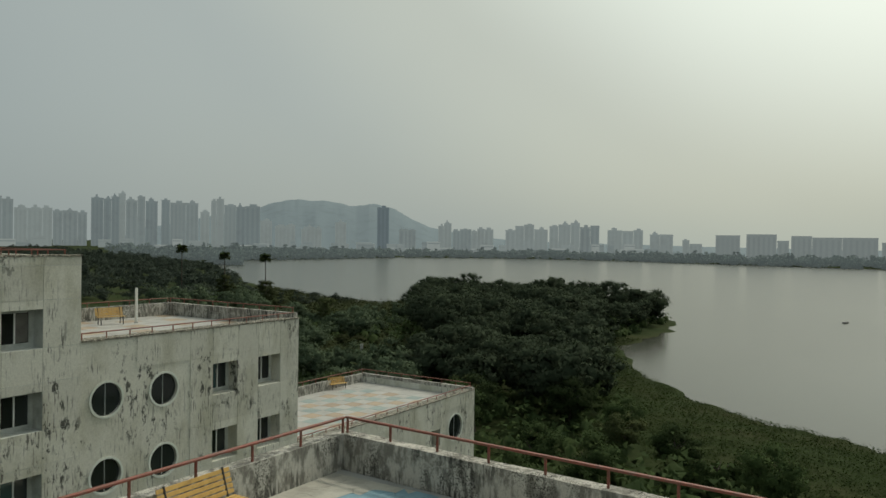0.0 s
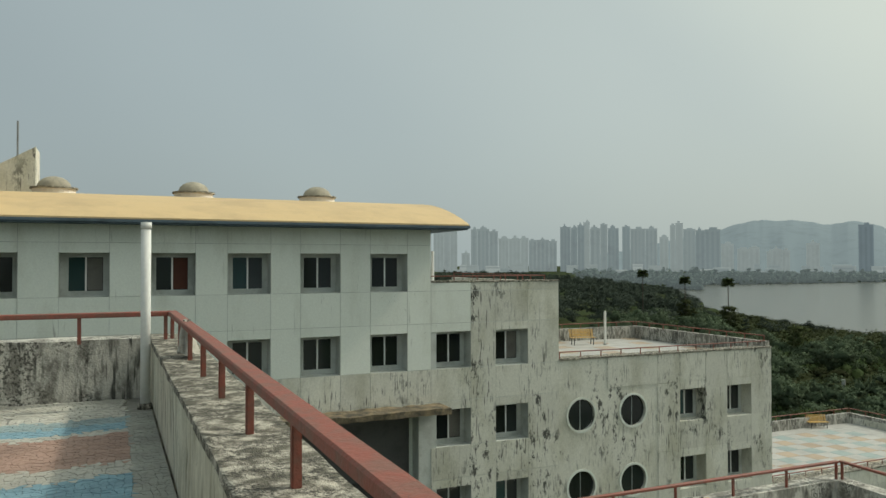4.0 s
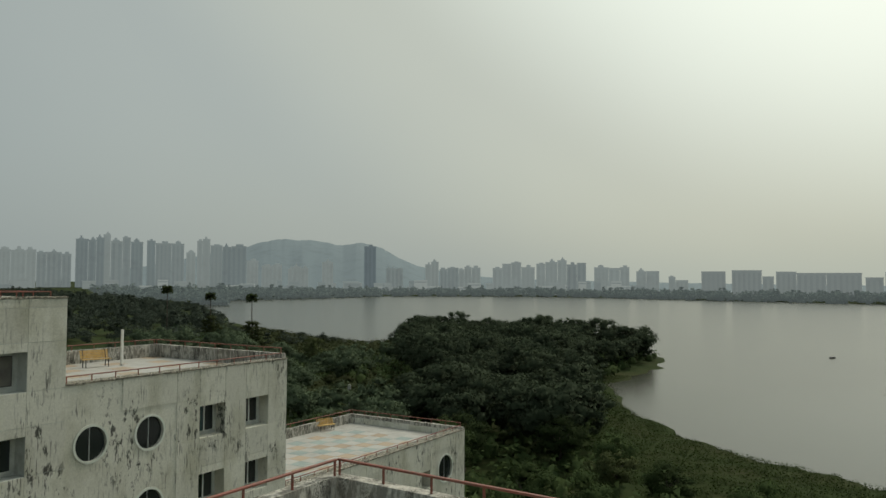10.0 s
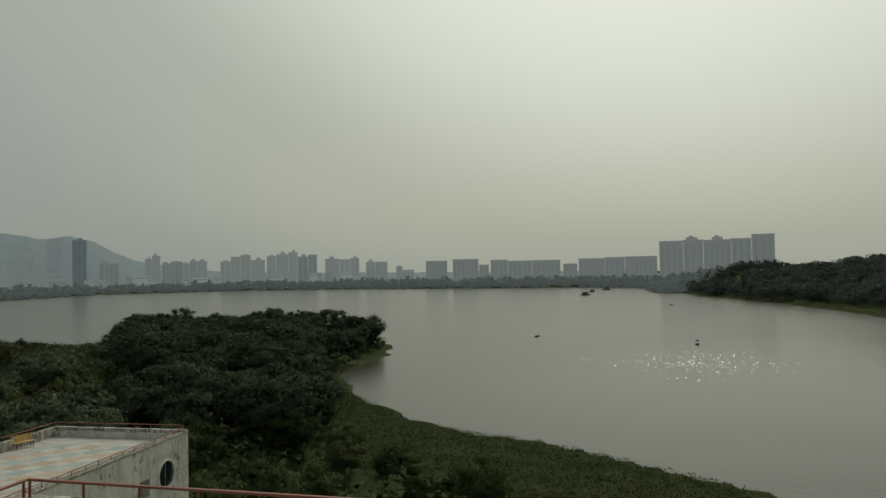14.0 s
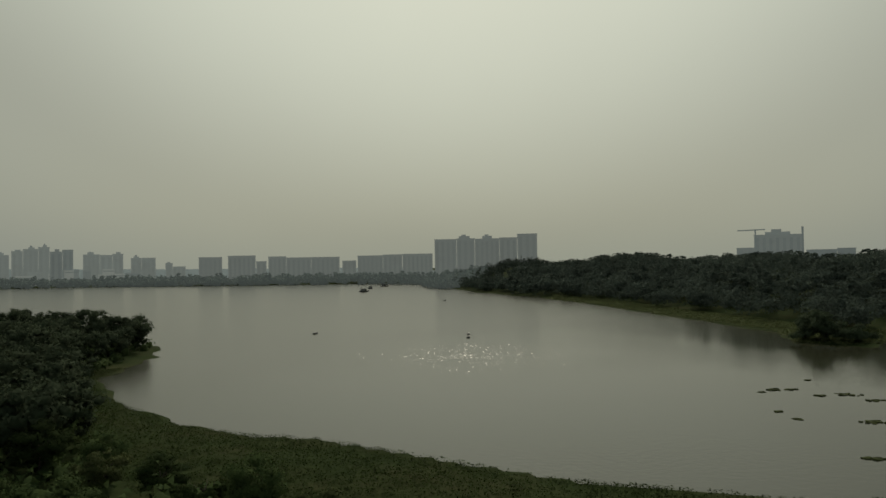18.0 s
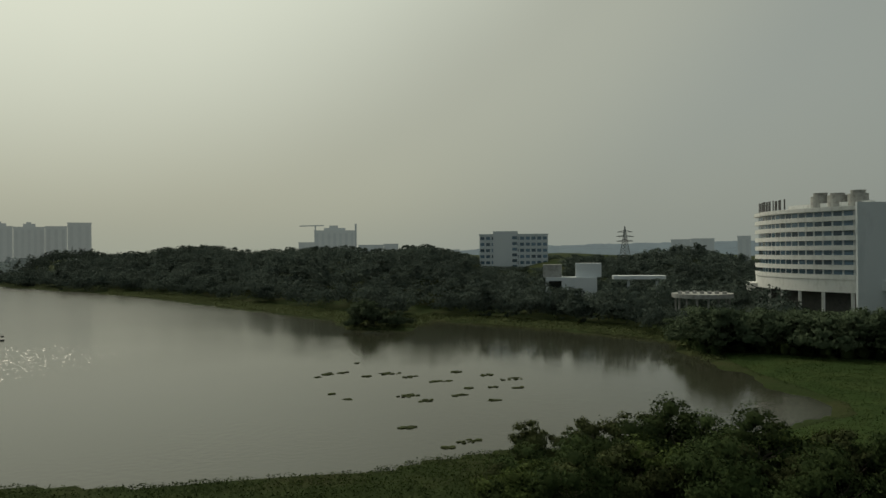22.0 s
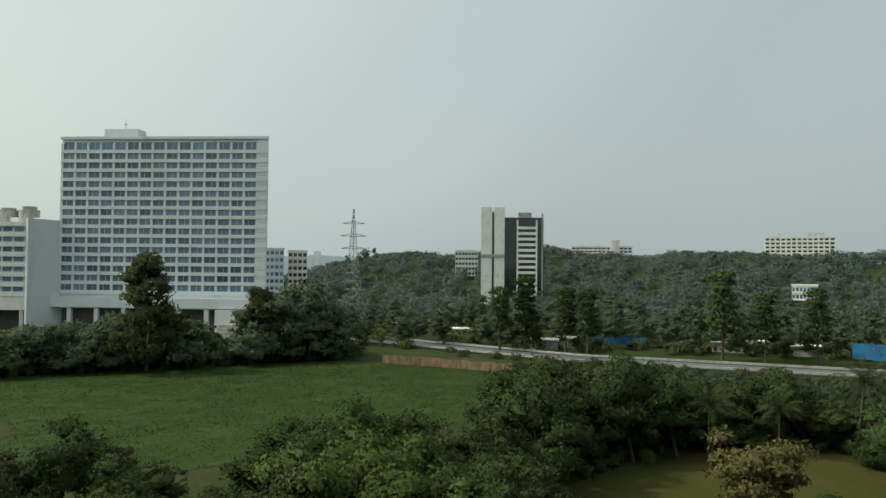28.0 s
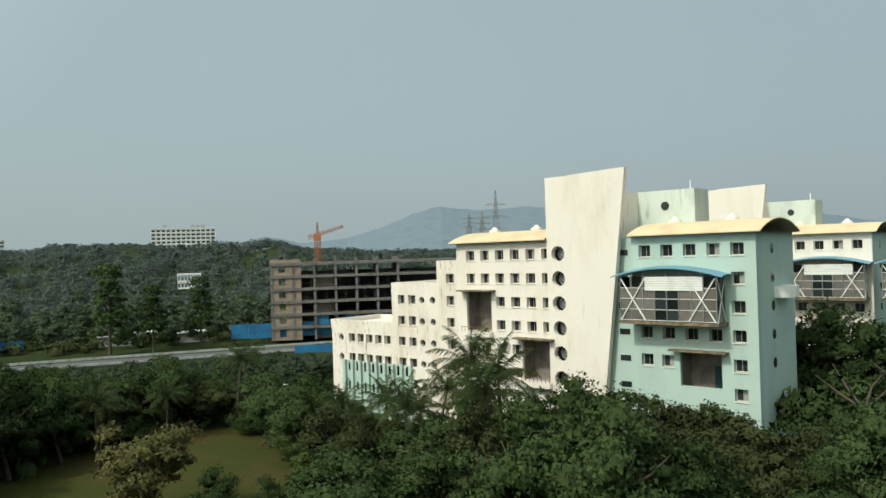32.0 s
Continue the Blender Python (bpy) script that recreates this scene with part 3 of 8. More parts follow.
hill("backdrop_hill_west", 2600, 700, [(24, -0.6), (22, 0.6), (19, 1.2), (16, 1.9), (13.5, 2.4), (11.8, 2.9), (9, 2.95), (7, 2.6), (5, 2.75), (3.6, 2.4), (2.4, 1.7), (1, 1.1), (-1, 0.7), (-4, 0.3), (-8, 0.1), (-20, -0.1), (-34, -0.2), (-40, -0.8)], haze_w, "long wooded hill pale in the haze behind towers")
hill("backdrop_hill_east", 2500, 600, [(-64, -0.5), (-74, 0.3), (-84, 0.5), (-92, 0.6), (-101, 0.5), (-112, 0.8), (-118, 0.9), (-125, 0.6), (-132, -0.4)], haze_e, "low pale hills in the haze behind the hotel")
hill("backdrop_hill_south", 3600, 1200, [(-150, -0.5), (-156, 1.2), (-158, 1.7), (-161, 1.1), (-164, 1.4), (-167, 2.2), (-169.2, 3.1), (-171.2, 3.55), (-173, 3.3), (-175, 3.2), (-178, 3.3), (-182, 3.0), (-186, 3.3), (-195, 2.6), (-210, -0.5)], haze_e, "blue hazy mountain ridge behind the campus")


# ---- plants ----
def ico(level):
    """A unit icosphere: vertices and triangles."""
    bm = bmesh.new()
    bmesh.ops.create_icosphere(bm, subdivisions=level, radius=1.0)
    bm.verts.index_update()
    v, f = np.array([w.co[:] for w in bm.verts]), np.array([[w.index for w in t.verts] for t in bm.faces])
    bm.free()
    return v, f


ICO = {1: ico(1), 2: ico(2)}


def unit(a):
    return a / np.maximum(np.linalg.norm(a, axis=1), 1e-6)[:, None]


def leaf_cloud(rng, centres, radii, count, size, flat=0.7, core=1, heart=None):
    """Clumps of small pointed leaf blades round a twiggy heart: vertices, triangles, and normals that lean out of the crown; heart: the crown's middle, none for a wood."""
    c, r = np.asarray(centres, float), np.asarray(radii, float)
    k = rng.choice(len(c), count, p=(r ** 2) / (r ** 2).sum())
    d = unit(rng.normal(size=(count, 3)))
    d[:, 2] = np.where(d[:, 2] < -0.35, -d[:, 2] * 0.6, d[:, 2])
    rad = r[k] * (0.45 + 0.55 * rng.random(count) ** 0.7 + 0.35 * rng.random(count) ** 5)
    squash = np.array([1, 1, flat])
    p = c[k] + d * rad[:, None] * squash
    out = np.array([0, 0, 1.0]) if heart is None else 0.9 * unit(p - np.asarray(heart)) + np.array([0, 0, 0.25])
    nrm = unit(0.6 * d + 0.6 * out + 0.6 * rng.normal(size=(count, 3)))
    a = unit(np.cross(nrm, rng.normal(size=(count, 3))))
    b = np.cross(nrm, a)
    s = size * (0.5 + 1.0 * rng.random(count))[:, None]
    v = np.stack([p - a * s * 0.85 - b * s * 0.3, p + a * s * 0.85 - b * s * 0.3, p + b * s * 0.75], 1).reshape(-1, 3)
    n = np.repeat(unit(0.5 * d + 0.8 * out + 0.32 * rng.normal(size=(count, 3))), 3, 0)
    f = np.arange(3 * count).reshape(-1, 3)
    if core:
        iv, it = ICO[core]
        m = len(iv)
        knob = 0.50 * (0.75 + 0.5 * rng.random((len(c), m)))
        cv = c[:, None, :] + iv[None] * (r[:, None] * knob)[..., None] * squash
        co = np.array([0, 0, 1.0]) if heart is None else 0.9 * (c - np.asarray(heart))[:, None, :] / max(1.0, float(np.abs(c - np.asarray(heart)).max()))
        cn = np.broadcast_to(0.5 * iv[None] + co, cv.shape).reshape(-1, 3)
        cf = (it[None] + (np.arange(len(c)) * m)[:, None, None]).reshape(-1, 3)
        f = np.concatenate([f, cf + len(v)])
        v, n = np.concatenate([v, cv.reshape(-1, 3)]), np.concatenate([n, unit(cn)])
    return v, f, n


def leaf_mesh(name, v, f, n, mat):
    me = bpy.data.meshes.new(name)
    me.vertices.add(len(v))
    me.vertices.foreach_set("co", np.ascontiguousarray(v, dtype=np.float32).ravel())
    me.loops.add(f.size)
    me.loops.foreach_set("vertex_index", np.ascontiguousarray(f, dtype=np.int32).ravel())
    me.polygons.add(len(f))
    me.polygons.foreach_set("loop_start", np.arange(0, f.size, 3, dtype=np.int32))
    me.update(calc_edges=True)
    lean = me.attributes.new("custom_normal", "FLOAT_VECTOR", "POINT")
    lean.data.foreach_set("vector", np.ascontiguousarray(n, dtype=np.float32).ravel())
    me.update()
    me.materials.append(mat)
    return me


def crown_cloud(seed, form, h, w, leaves, size, core=1):
    """The clumps of one crown."""
    rng = np.random.default_rng(seed)
    cs, rs = [], []
    if form == "round":
        for _ in range(46):
            d = rng.normal(size=3)
            d /= np.linalg.norm(d)
            q = 0.45 + 0.52 * rng.random()
            low = 1 - 0.35 * max(0.0, -d[2])
            cs.append((d[0] * w * q * low, d[1] * w * q * low, h * 0.53 + d[2] * h * 0.37 * q))
            rs.append(w * (0.15 + 0.28 * rng.random() ** 1.4))
    elif form == "tall":
        for _ in range(30):
            z = h * (0.10 + 0.87 * rng.random())
            q = w * (1.05 - 0.75 * (z / h)) * rng.random() ** 0.5
            a = rng.random() * 6.28
            cs.append((q * math.cos(a), q * math.sin(a), z))
            rs.append(w * (0.28 + 0.18 * rng.random()))
    elif form == "tier":
        for i in range(16):
            z = h * (0.15 + 0.82 * i / 15)
            for _ in range(6):
                a, q = rng.random() * 6.28, w * (1.02 - z / h) ** 0.62 * (0.35 + 0.65 * rng.random())
                cs.append((q * math.cos(a), q * math.sin(a), z))
                rs.append(w * (0.13 + 0.10 * rng.random()))
    else:
        for _ in range(20):
            a, q = rng.random() * 6.28, w * rng.random() ** 0.5
            cs.append((q * math.cos(a), q * math.sin(a), h * (0.25 + 0.6 * rng.random() * (1.1 - q / w))))
            rs.append(w * (0.25 + 0.2 * rng.random()))
    return leaf_cloud(rng, cs, rs, leaves, size, core=core, heart=(0, 0, 0.42 * h))


def crown_mesh(name, seed, form, h, w, leaves, size, mat, core=1):
    return leaf_mesh(name, *crown_cloud(seed, form, h, w, leaves, size, core), mat)


def trunk_mesh(seed, h, w, r):
    rng = np.random.default_rng(seed + 100)
    bm = bmesh.new()
    top = (0.1 * w * rng.normal(), 0.1 * w * rng.normal(), h * 0.45)
    add_tube(bm, (0, 0, -0.6), top, r, r * 0.6, 7)
    for i in range(5):
        a = 1.26 * i + rng.random()
        mid = (0.26 * w * math.cos(a), 0.26 * w * math.sin(a), h * (0.52 + 0.08 * rng.random()))
        tip = (0.50 * w * math.cos(a), 0.50 * w * math.sin(a), h * (0.64 + 0.10 * rng.random()))
        add_tube(bm, top, mid, r * 0.5, r * 0.3, 5)
        add_tube(bm, mid, tip, r * 0.3, r * 0.1, 5)
    return bm_mesh("trunk", bm, M["bark"])


def tree_maker(form, seed, h, w, leaves, size, mat, label, category="tree"):
    tr, cr = trunk_mesh(seed, h, w, 0.018 * h + 0.06), crown_mesh("crown", seed, form, h, w, leaves, size, mat, 1)

    def make(x, y, s=1.0, turn=0.0, z=None, group=""):
        z = ground_at(x, y) - 0.15 if z is None else z
        ob = thing("tree" if category == "tree" else category, label, category, pose(x, y, z, 0, 0, turn) @ Matrix.Diagonal((s, s, s * random.uniform(0.9, 1.12), 1)), group)
        part("trunk", tr, parent=ob)
        part("crown", cr, parent=ob)
        return ob
    return make


NEAR = [tree_maker("round", 1, 10, 4.6, 6600, 0.175, M["leaf"], "broad dark green tree with a rounded crown"),
        tree_maker("round", 2, 9, 4.0, 6000, 0.175, M["leaf_dull"], "olive green spreading tree with a ragged crown"),
        tree_maker("round", 3, 8, 4.2, 6000, 0.175, M["leaf_light"], "yellow-green bushy tree with a full crown"),
        tree_maker("bush", 4, 6, 3.8, 5000, 0.175, M["leaf"], "dense dark green bushy tree")]
DRY = tree_maker("round", 5, 11.5, 4.7, 7600, 0.20, M["leaf_brown"], "dry olive-brown tree standing on the lawn")
MID = [tree_maker("round", 11, 11, 5.2, 2200, 0.32, M["leaf"], "dark green lakeside tree with a rounded crown"),
       tree_maker("round", 12, 12, 4.6, 2200, 0.32, M["leaf_dull"], "olive lakeside tree with an uneven crown"),
       tree_maker("tall", 13, 15, 3.6, 2600, 0.30, M["leaf"], "tall narrow dark green tree"),
       tree_maker("bush", 14, 7, 5.0, 2400, 0.34, M["leaf"], "low dark green lakeside thicket tree"),
       tree_maker("round", 15, 13, 6.0, 2400, 0.33, M["leaf"], "large spreading dark green tree")]
CONIFER = tree_maker("tier", 21, 19, 10.0, 11000, 0.28, M["leaf_dull"], "tall layered conifer beside the hotel")


def scatter(rng, n, inside, gap, box_):
    """Places in a box for which inside(x, y) holds, no two nearer than gap."""
    out, tries, cells = [], 0, {}
    while len(out) < n and tries < n * 60:
        tries += 1
        x, y = box_[0] + (box_[1] - box_[0]) * rng.random(), box_[2] + (box_[3] - box_[2]) * rng.random()
        cell = (int(x // gap), int(y // gap))
        if any((x - p[0]) ** 2 + (y - p[1]) ** 2 < gap * gap for i in (-1, 0, 1) for j in (-1, 0, 1) for p in cells.get((cell[0] + i, cell[1] + j), ())):
            continue
        if inside(x, y):
            out.append((x, y))
            cells.setdefault(cell, []).append((x, y))
    return out


def campus(x, y, margin=3.0):
    """Whether a place lies in or close by one of the campus buildings."""
    gx, gy = x * 0.8434 - y * 0.5373, x * 0.5373 + y * 0.8434
    for a, b, c, d in ((-41, -29, -45, 52), (-12, 2, -45, 14), (20, 101, -102, -84)):
        if a - margin < gx < b + margin and c - margin < gy < d + margin:
            return True
    return False


def land(x, y, margin=3.0):
    return shore(x, y) > margin


def wood(name, places, size, leaves, hgt, label, seed, mat="far_wood", top=None):
    """Woodland that nobody could count, crown by crown in one mesh; top(azimuth, distance): how high it may reach, in degrees."""
    r = np.random.default_rng(seed)
    forms = [crown_cloud(seed * 10 + k, ("round", "round", "bush", "round", "tall")[k % 5], hgt, hgt * (0.50, 0.42, 0.58, 0.46, 0.26)[k % 5], leaves, size, 0) for k in range(10)]
    vs, fs, ns, base = [], [], [], 0
    for x, y in places:
        z = ground_at(x, y)
        s = r.uniform(0.65, 1.15)
        if top:
            far = math.hypot(x, y)
            s = min(s, (EYE + far * math.tan(radians(top(bearing(x, y), far))) - z) / hgt * r.uniform(0.75, 1.0))
            if s < 0.18:
                continue
        co, tri, nr = forms[int(r.integers(10))]
        a = r.uniform(0, 6.28)
        c, d = math.cos(a), math.sin(a)
        turn = np.array([[c, d, 0], [-d, c, 0], [0, 0, 1]])
        wide = max(s, 0.65) * r.uniform(0.95, 1.3)
        vs.append(co @ turn * np.array([wide, wide, s]) + np.array([x, y, z - 0.06 * hgt * s]))
        ns.append(nr @ turn)
        fs.append(tri + base)
        base += len(co)
    me = leaf_mesh(name, np.concatenate(vs), np.concatenate(fs), np.concatenate(ns), M[mat])
    return tagged(part(name, me), label, "woodland", kind="stuff")


def grove(name, spots, kinds, lo, hi, label, r, top=None):
    """Trees too far and many to count, each crown as it is built near by, joined into one mesh."""
    vs, fs, ns, base = [], [], [], 0
    for x, y in spots:
        form, h, w, leaves, size = kinds[int(r.integers(len(kinds)))]
        key = (form, h, w, leaves, size, int(r.integers(3)))
        if key not in GROVE:
            GROVE[key] = crown_cloud(60 + len(GROVE), form, h, w, int(leaves * 1.5), size * 0.64)
        co, tri, nr = GROVE[key]
        s, a = r.uniform(lo, hi), r.uniform(0, 6.28)
        if top:
            far = math.hypot(x, y)
            s = min(s, (EYE + far * math.tan(radians(top(bearing(x, y)))) - ground_at(x, y)) / h * r.uniform(0.78, 1.0))
            if s < 0.2:
                continue
        c, d = math.cos(a), math.sin(a)
        turn = np.array([[c, d, 0], [-d, c, 0], [0, 0, 1]])
        vs.append(co @ turn * np.array([s, s, s * r.uniform(0.92, 1.1)]) + np.array([x, y, ground_at(x, y) - 0.2]))
        ns.append(nr @ turn)
        fs.append(tri + base)
        base += len(co)
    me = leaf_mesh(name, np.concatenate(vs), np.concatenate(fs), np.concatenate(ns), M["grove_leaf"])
    return tagged(part(name, me), label, "woodland", kind="stuff")


GROVE = {}


def polar_spots(seed, n, az0, az1, d0, d1, ok=lambda x, y: True, bank=4.0):
    r, out = np.random.default_rng(seed), []
    while len(out) < n:
        a, d = r.uniform(az0, az1), math.sqrt(r.uniform(d0 * d0, d1 * d1))
        p = polar(a, d)
        if land(p.x, p.y, bank) and ok(p.x, p.y):
            out.append((p.x, p.y))
    return out



# ---- campus buildings ----
FLOOR_H = 3.27


def rail_run(parent_label, p, q, z, posts, top=0.055, post=0.021, h=0.35, group="terrace railings"):
    """A steel handrail on short posts along a parapet, from p to q (grid x, y), its top h above z."""
    ob = thing("railing", parent_label, "railing", GRID, group)
    (x0, y0), (x1, y1) = p, q
    d = Vector((x1 - x0, y1 - y0, 0))
    n = Vector((-d.y, d.x, 0)).normalized()
    bm = bmesh.new()
    t = d.normalized()
    c = [Vector((x0, y0, 0)) - t * top, Vector((x1, y1, 0)) + t * top]
    v = []
    for s in c:
        for a, b in ((-1, -0.55), (1, -0.55), (1, 0.55), (-1, 0.55)):
            v.append(bm.verts.new(s + n * a * top + Vector((0, 0, z + h - top * 0.55 + b * top))))
    for f in ((0, 1, 2, 3), (7, 6, 5, 4), (0, 4, 5, 1), (1, 5, 6, 2), (2, 6, 7, 3), (3, 7, 4, 0)):
        bm.faces.new([v[i] for i in f])
    bmesh.ops.bevel(bm, geom=bm.edges[:], offset=top * 0.18, segments=1, affect="EDGES")
    bmesh.ops.recalc_face_normals(bm, faces=bm.faces[:])
    part("handrail", bm, M["rail"], ob)
    pm = bm_mesh("post", box(-post, post, -post, post, -0.02, h - top, bevel=0.006), M["rail"])
    count = max(2, posts)
    for i in range(count):
        k = i / (count - 1)
        part("post", pm, parent=ob, at=pose(x0 + (x1 - x0) * k, y0 + (y1 - y0) * k, z, 0, 0, math.degrees(math.atan2(d.y, d.x))))
    return ob


def rough_box(x0, x1, y0, y1, z0, z1, step=0.35, amp=0.012, seed=0):
    """A concrete box whose faces and edges are slightly uneven."""
    bm = bmesh.new()
    add_box(bm, x0, x1, y0, y1, z0, z1)
    bmesh.ops.recalc_face_normals(bm, faces=bm.faces[:])
    for ax in range(3):
        size = (x1 - x0, y1 - y0, z1 - z0)[ax]
        cuts = min(60, int(size / step))
        lo = (x0, y0, z0)[ax]
        for i in range(1, cuts + 1):
            co, no = [0, 0, 0], [0, 0, 0]
            co[ax], no[ax] = lo + size * i / (cuts + 1), 1
            bmesh.ops.bisect_plane(bm, geom=bm.verts[:] + bm.edges[:] + bm.faces[:], plane_co=co, plane_no=no)
    for v in bm.verts:
        v.co += amp * Vector(noise.noise_vector(v.co * 2.3 + Vector((seed, 0, 0)))) + 0.5 * amp * Vector(noise.noise_vector(v.co * 9))
    return bm


def skewed(bm, y_min, back=0.2, slope=0.056):
    """Swings the lake edge of the lower terrace round its corner by a few degrees."""
    for v in bm.verts:
        if v.co.y > y_min:
            v.co.y -= back + slope * (v.co.x + 10.5)
    return bm


# the building under the camera: an upper terrace, and a lower one towards the lake
home = thing("terrace_building", "weathered white concrete building with stepped roof terraces", "building", GRID)
part("wall", box(-10.9, 1.2, -1.75, 0.60, 0, 25.2), M["panel"], home)
part("wall", box(-10.9, -4.0, -22, -1.75, 0, 25.2), M["panel"], home)
part("wall", skewed(box(-10.9, 1.4, 0.60, 13.2, 0, 22.05), 5), M["panel"], home)
part("wall", box(-10.9, 1.4, 13.05, 30, 0, 11), M["panel"], home)
part("floor_slab", box(-10.45, 1.0, -1.7, 0.62, 25.2, 25.34), M["grey"], home)
part("floor_slab", box(-10.45, -4.1, -22, -1.7, 25.2, 25.34), M["grey"], home)
part("floor_slab", skewed(box(-10.5, 1.0, 1.12, 12.85, 22.05, 22.19), 5), M["grey"], home)
part("parapet", rough_box(-11.0, 1.15, 0.64, 1.10, 25.2, 26.04, seed=1), M["parapet_face"], home, "pale plastered parapet wall with faint stains")
part("coping", rough_box(-11.0, 1.16, 0.632, 1.108, 26.03, 26.085, 0.12, 0.014, seed=8), M["coping"], home, "rough mossy blackened parapet top")
part("parapet", rough_box(-11.02, -10.52, -22, 0.64, 25.2, 26.08, seed=2), M["parapet"], home, "black-stained concrete parapet wall")
part("parapet", rough_box(0.78, 1.24, -1.75, 0.64, 25.2, 26.08, seed=3), M["parapet"], home)
part("parapet", rough_box(-3.9, 0.78, -1.75, -1.35, 25.2, 26.08, seed=7), M["parapet"], home)
part("parapet", rough_box(-10.82, -10.48, 1.12, 13.0, 22.05, 22.93, seed=4), M["parapet"], home)
part("parapet", skewed(rough_box(-10.48, 1.4, 12.88, 13.2, 22.05, 22.93, seed=5), 5), M["parapet"], home)
part("parapet", rough_box(1.08, 1.4, 1.12, 12.0, 22.05, 22.93, seed=6), M["parapet"], home)
rail_run("rust-red steel handrail on posts along the terrace parapet", (-10.24, 0.88), (1.0, 0.88), 26.08, 11)
rail_run("rust-red steel handrail along the side parapet", (-10.2, 0.80), (-10.2, -21), 26.08, 24)
rail_run("rust-red steel handrail along the end parapet", (1.0, 0.80), (1.0, -1.5), 26.08, 3)
rail_run("dark red handrail on the lower terrace parapet", (-10.5, 12.82), (1.25, 12.17), 22.93, 11, top=0.04)
rail_run("dark red handrail on the lower terrace parapet", (-10.55, 12.72), (-10.6, 1.3), 22.93, 10, top=0.04)
rail_run("dark red handrail on the lower terrace parapet", (1.25, 12.07), (1.25, 1.3), 22.93, 10, top=0.04)

# a white vent pipe, and a rag tied to the rail
pipe = thing("vent_pipe", "white plastic vent pipe rising from the terrace corner", "pipe", at_grid(-9.75, 0.555, 25.34))
bm = bmesh.new()
add_tube(bm, (0, 0, 0), (0, 0, 2.10), 0.055, seg=20)
part("tube", bm_mesh("tube", bm, M["white"], True), parent=pipe)
bm = bmesh.new()
add_tube(bm, (0, 0, 2.06), (0, 0, 2.14), 0.061, seg=20)
part("cap", bm_mesh("cap", bm, M["white"], True), parent=pipe)
bm = bmesh.new()
add_tube(bm, (0, 0, 0), (0, 0, 0.07), 0.09, 0.07, seg=16)
part("collar", bm_mesh("collar", bm, M["coping"], True), parent=pipe)
rag = bmesh.new()
rv = []
for k in range(9):
    f = k / 8
    row = []
    for i in range(22):
        a = 2 * math.pi * i / 22
        q = (0.04 + 0.075 * f ** 0.8) * (1 + 0.28 * math.sin(5 * a + 2 * f) + 0.18 * math.sin(9 * a - 3 * f))
        row.append(rag.verts.new((q * math.cos(a) * 1.25 + 0.10 * f * f, q * math.sin(a) * 0.75, 0.02 - 0.31 * f + 0.015 * math.sin(4 * a))))
    rv.append(row)
for k in range(8):
    for i in range(22):
        rag.faces.new((rv[k][i], rv[k][(i + 1) % 22], rv[k + 1][(i + 1) % 22], rv[k + 1][i]))
rag.faces.new(rv[0])
tagged(part("cloth_rag", bm_mesh("cloth_rag", rag, M["rag"], True), at=at_grid(-8.33, 0.88, 26.42)), "crumpled white cloth tied round the red rail", "cloth")


def lay(bms, name, poly, z, key, parent, budget, r):
    """One broken tile with its open joint; the first of them are parts, the rest one field."""
    c = sum(poly) / len(poly)
    ring = [c + (p - c) * (1 - 0.0032 / max(0.02, np.linalg.norm(p - c))) for p in poly]
    top = z + r.uniform(0.010, 0.014)
    if budget[0] > 0 and parent is not None:
        budget[0] -= 1
        bm = bmesh.new()
        add_prism(bm, [(p[0], p[1]) for p in ring], z - 0.01, top)
        part(name, bm, M[key], parent)
        return
    v, f = bms.setdefault(key, ([], []))
    b, n = len(v), len(ring)
    v += [(p[0], p[1], z - 0.01) for p in ring] + [(p[0], p[1], top) for p in ring]
    f.append(tuple(range(b + n, b + 2 * n)))
    f += [(b + i, b + (i + 1) % n, b + n + (i + 1) % n, b + n + i) for i in range(n)]


def finish_tiles(bms, name, parent):
    for key, (v, f) in bms.items():
        tagged(part(name + "_field", mesh_of(name + "_field", v, f, M[key]), parent=parent), kind="stuff")


def crazy_paving(name, x0, x1, y0, y1, z, step, colour, parent, seed, limit=300):
    """Broken-tile mosaic: uneven flat pieces with joints; colour(x, y) gives the material's key, or None for no tile."""
    r = np.random.default_rng(seed)
    nx, ny = max(1, int((x1 - x0) / step)), max(1, int((y1 - y0) / step))
    gx, gy = (x1 - x0) / nx, (y1 - y0) / ny
    pts = {}
    for i in range(nx + 1):
        for j in range(ny + 1):
            jx = 0 if i in (0, nx) else r.uniform(-0.36, 0.36)
            jy = 0 if j in (0, ny) else r.uniform(-0.36, 0.36)
            pts[i, j] = np.array([x0 + (i + jx) * gx, y0 + (j + jy) * gy])
    bms, budget = {}, [limit]
    for i in range(nx):
        for j in range(ny):
            quad = [pts[i, j], pts[i + 1, j], pts[i + 1, j + 1], pts[i, j + 1]]
            polys = [quad] if r.random() < 0.6 else ([[quad[0], quad[1], quad[2]], [quad[0], quad[2], quad[3]]] if r.random() < 0.5 else [[quad[0], quad[1], quad[3]], [quad[1], quad[2], quad[3]]])
            for poly in polys:
                c = sum(poly) / len(poly)
                key = colour(c[0], c[1], r)
                if key:
                    lay(bms, name, poly, z, key, parent, budget, r)
    finish_tiles(bms, name, parent)


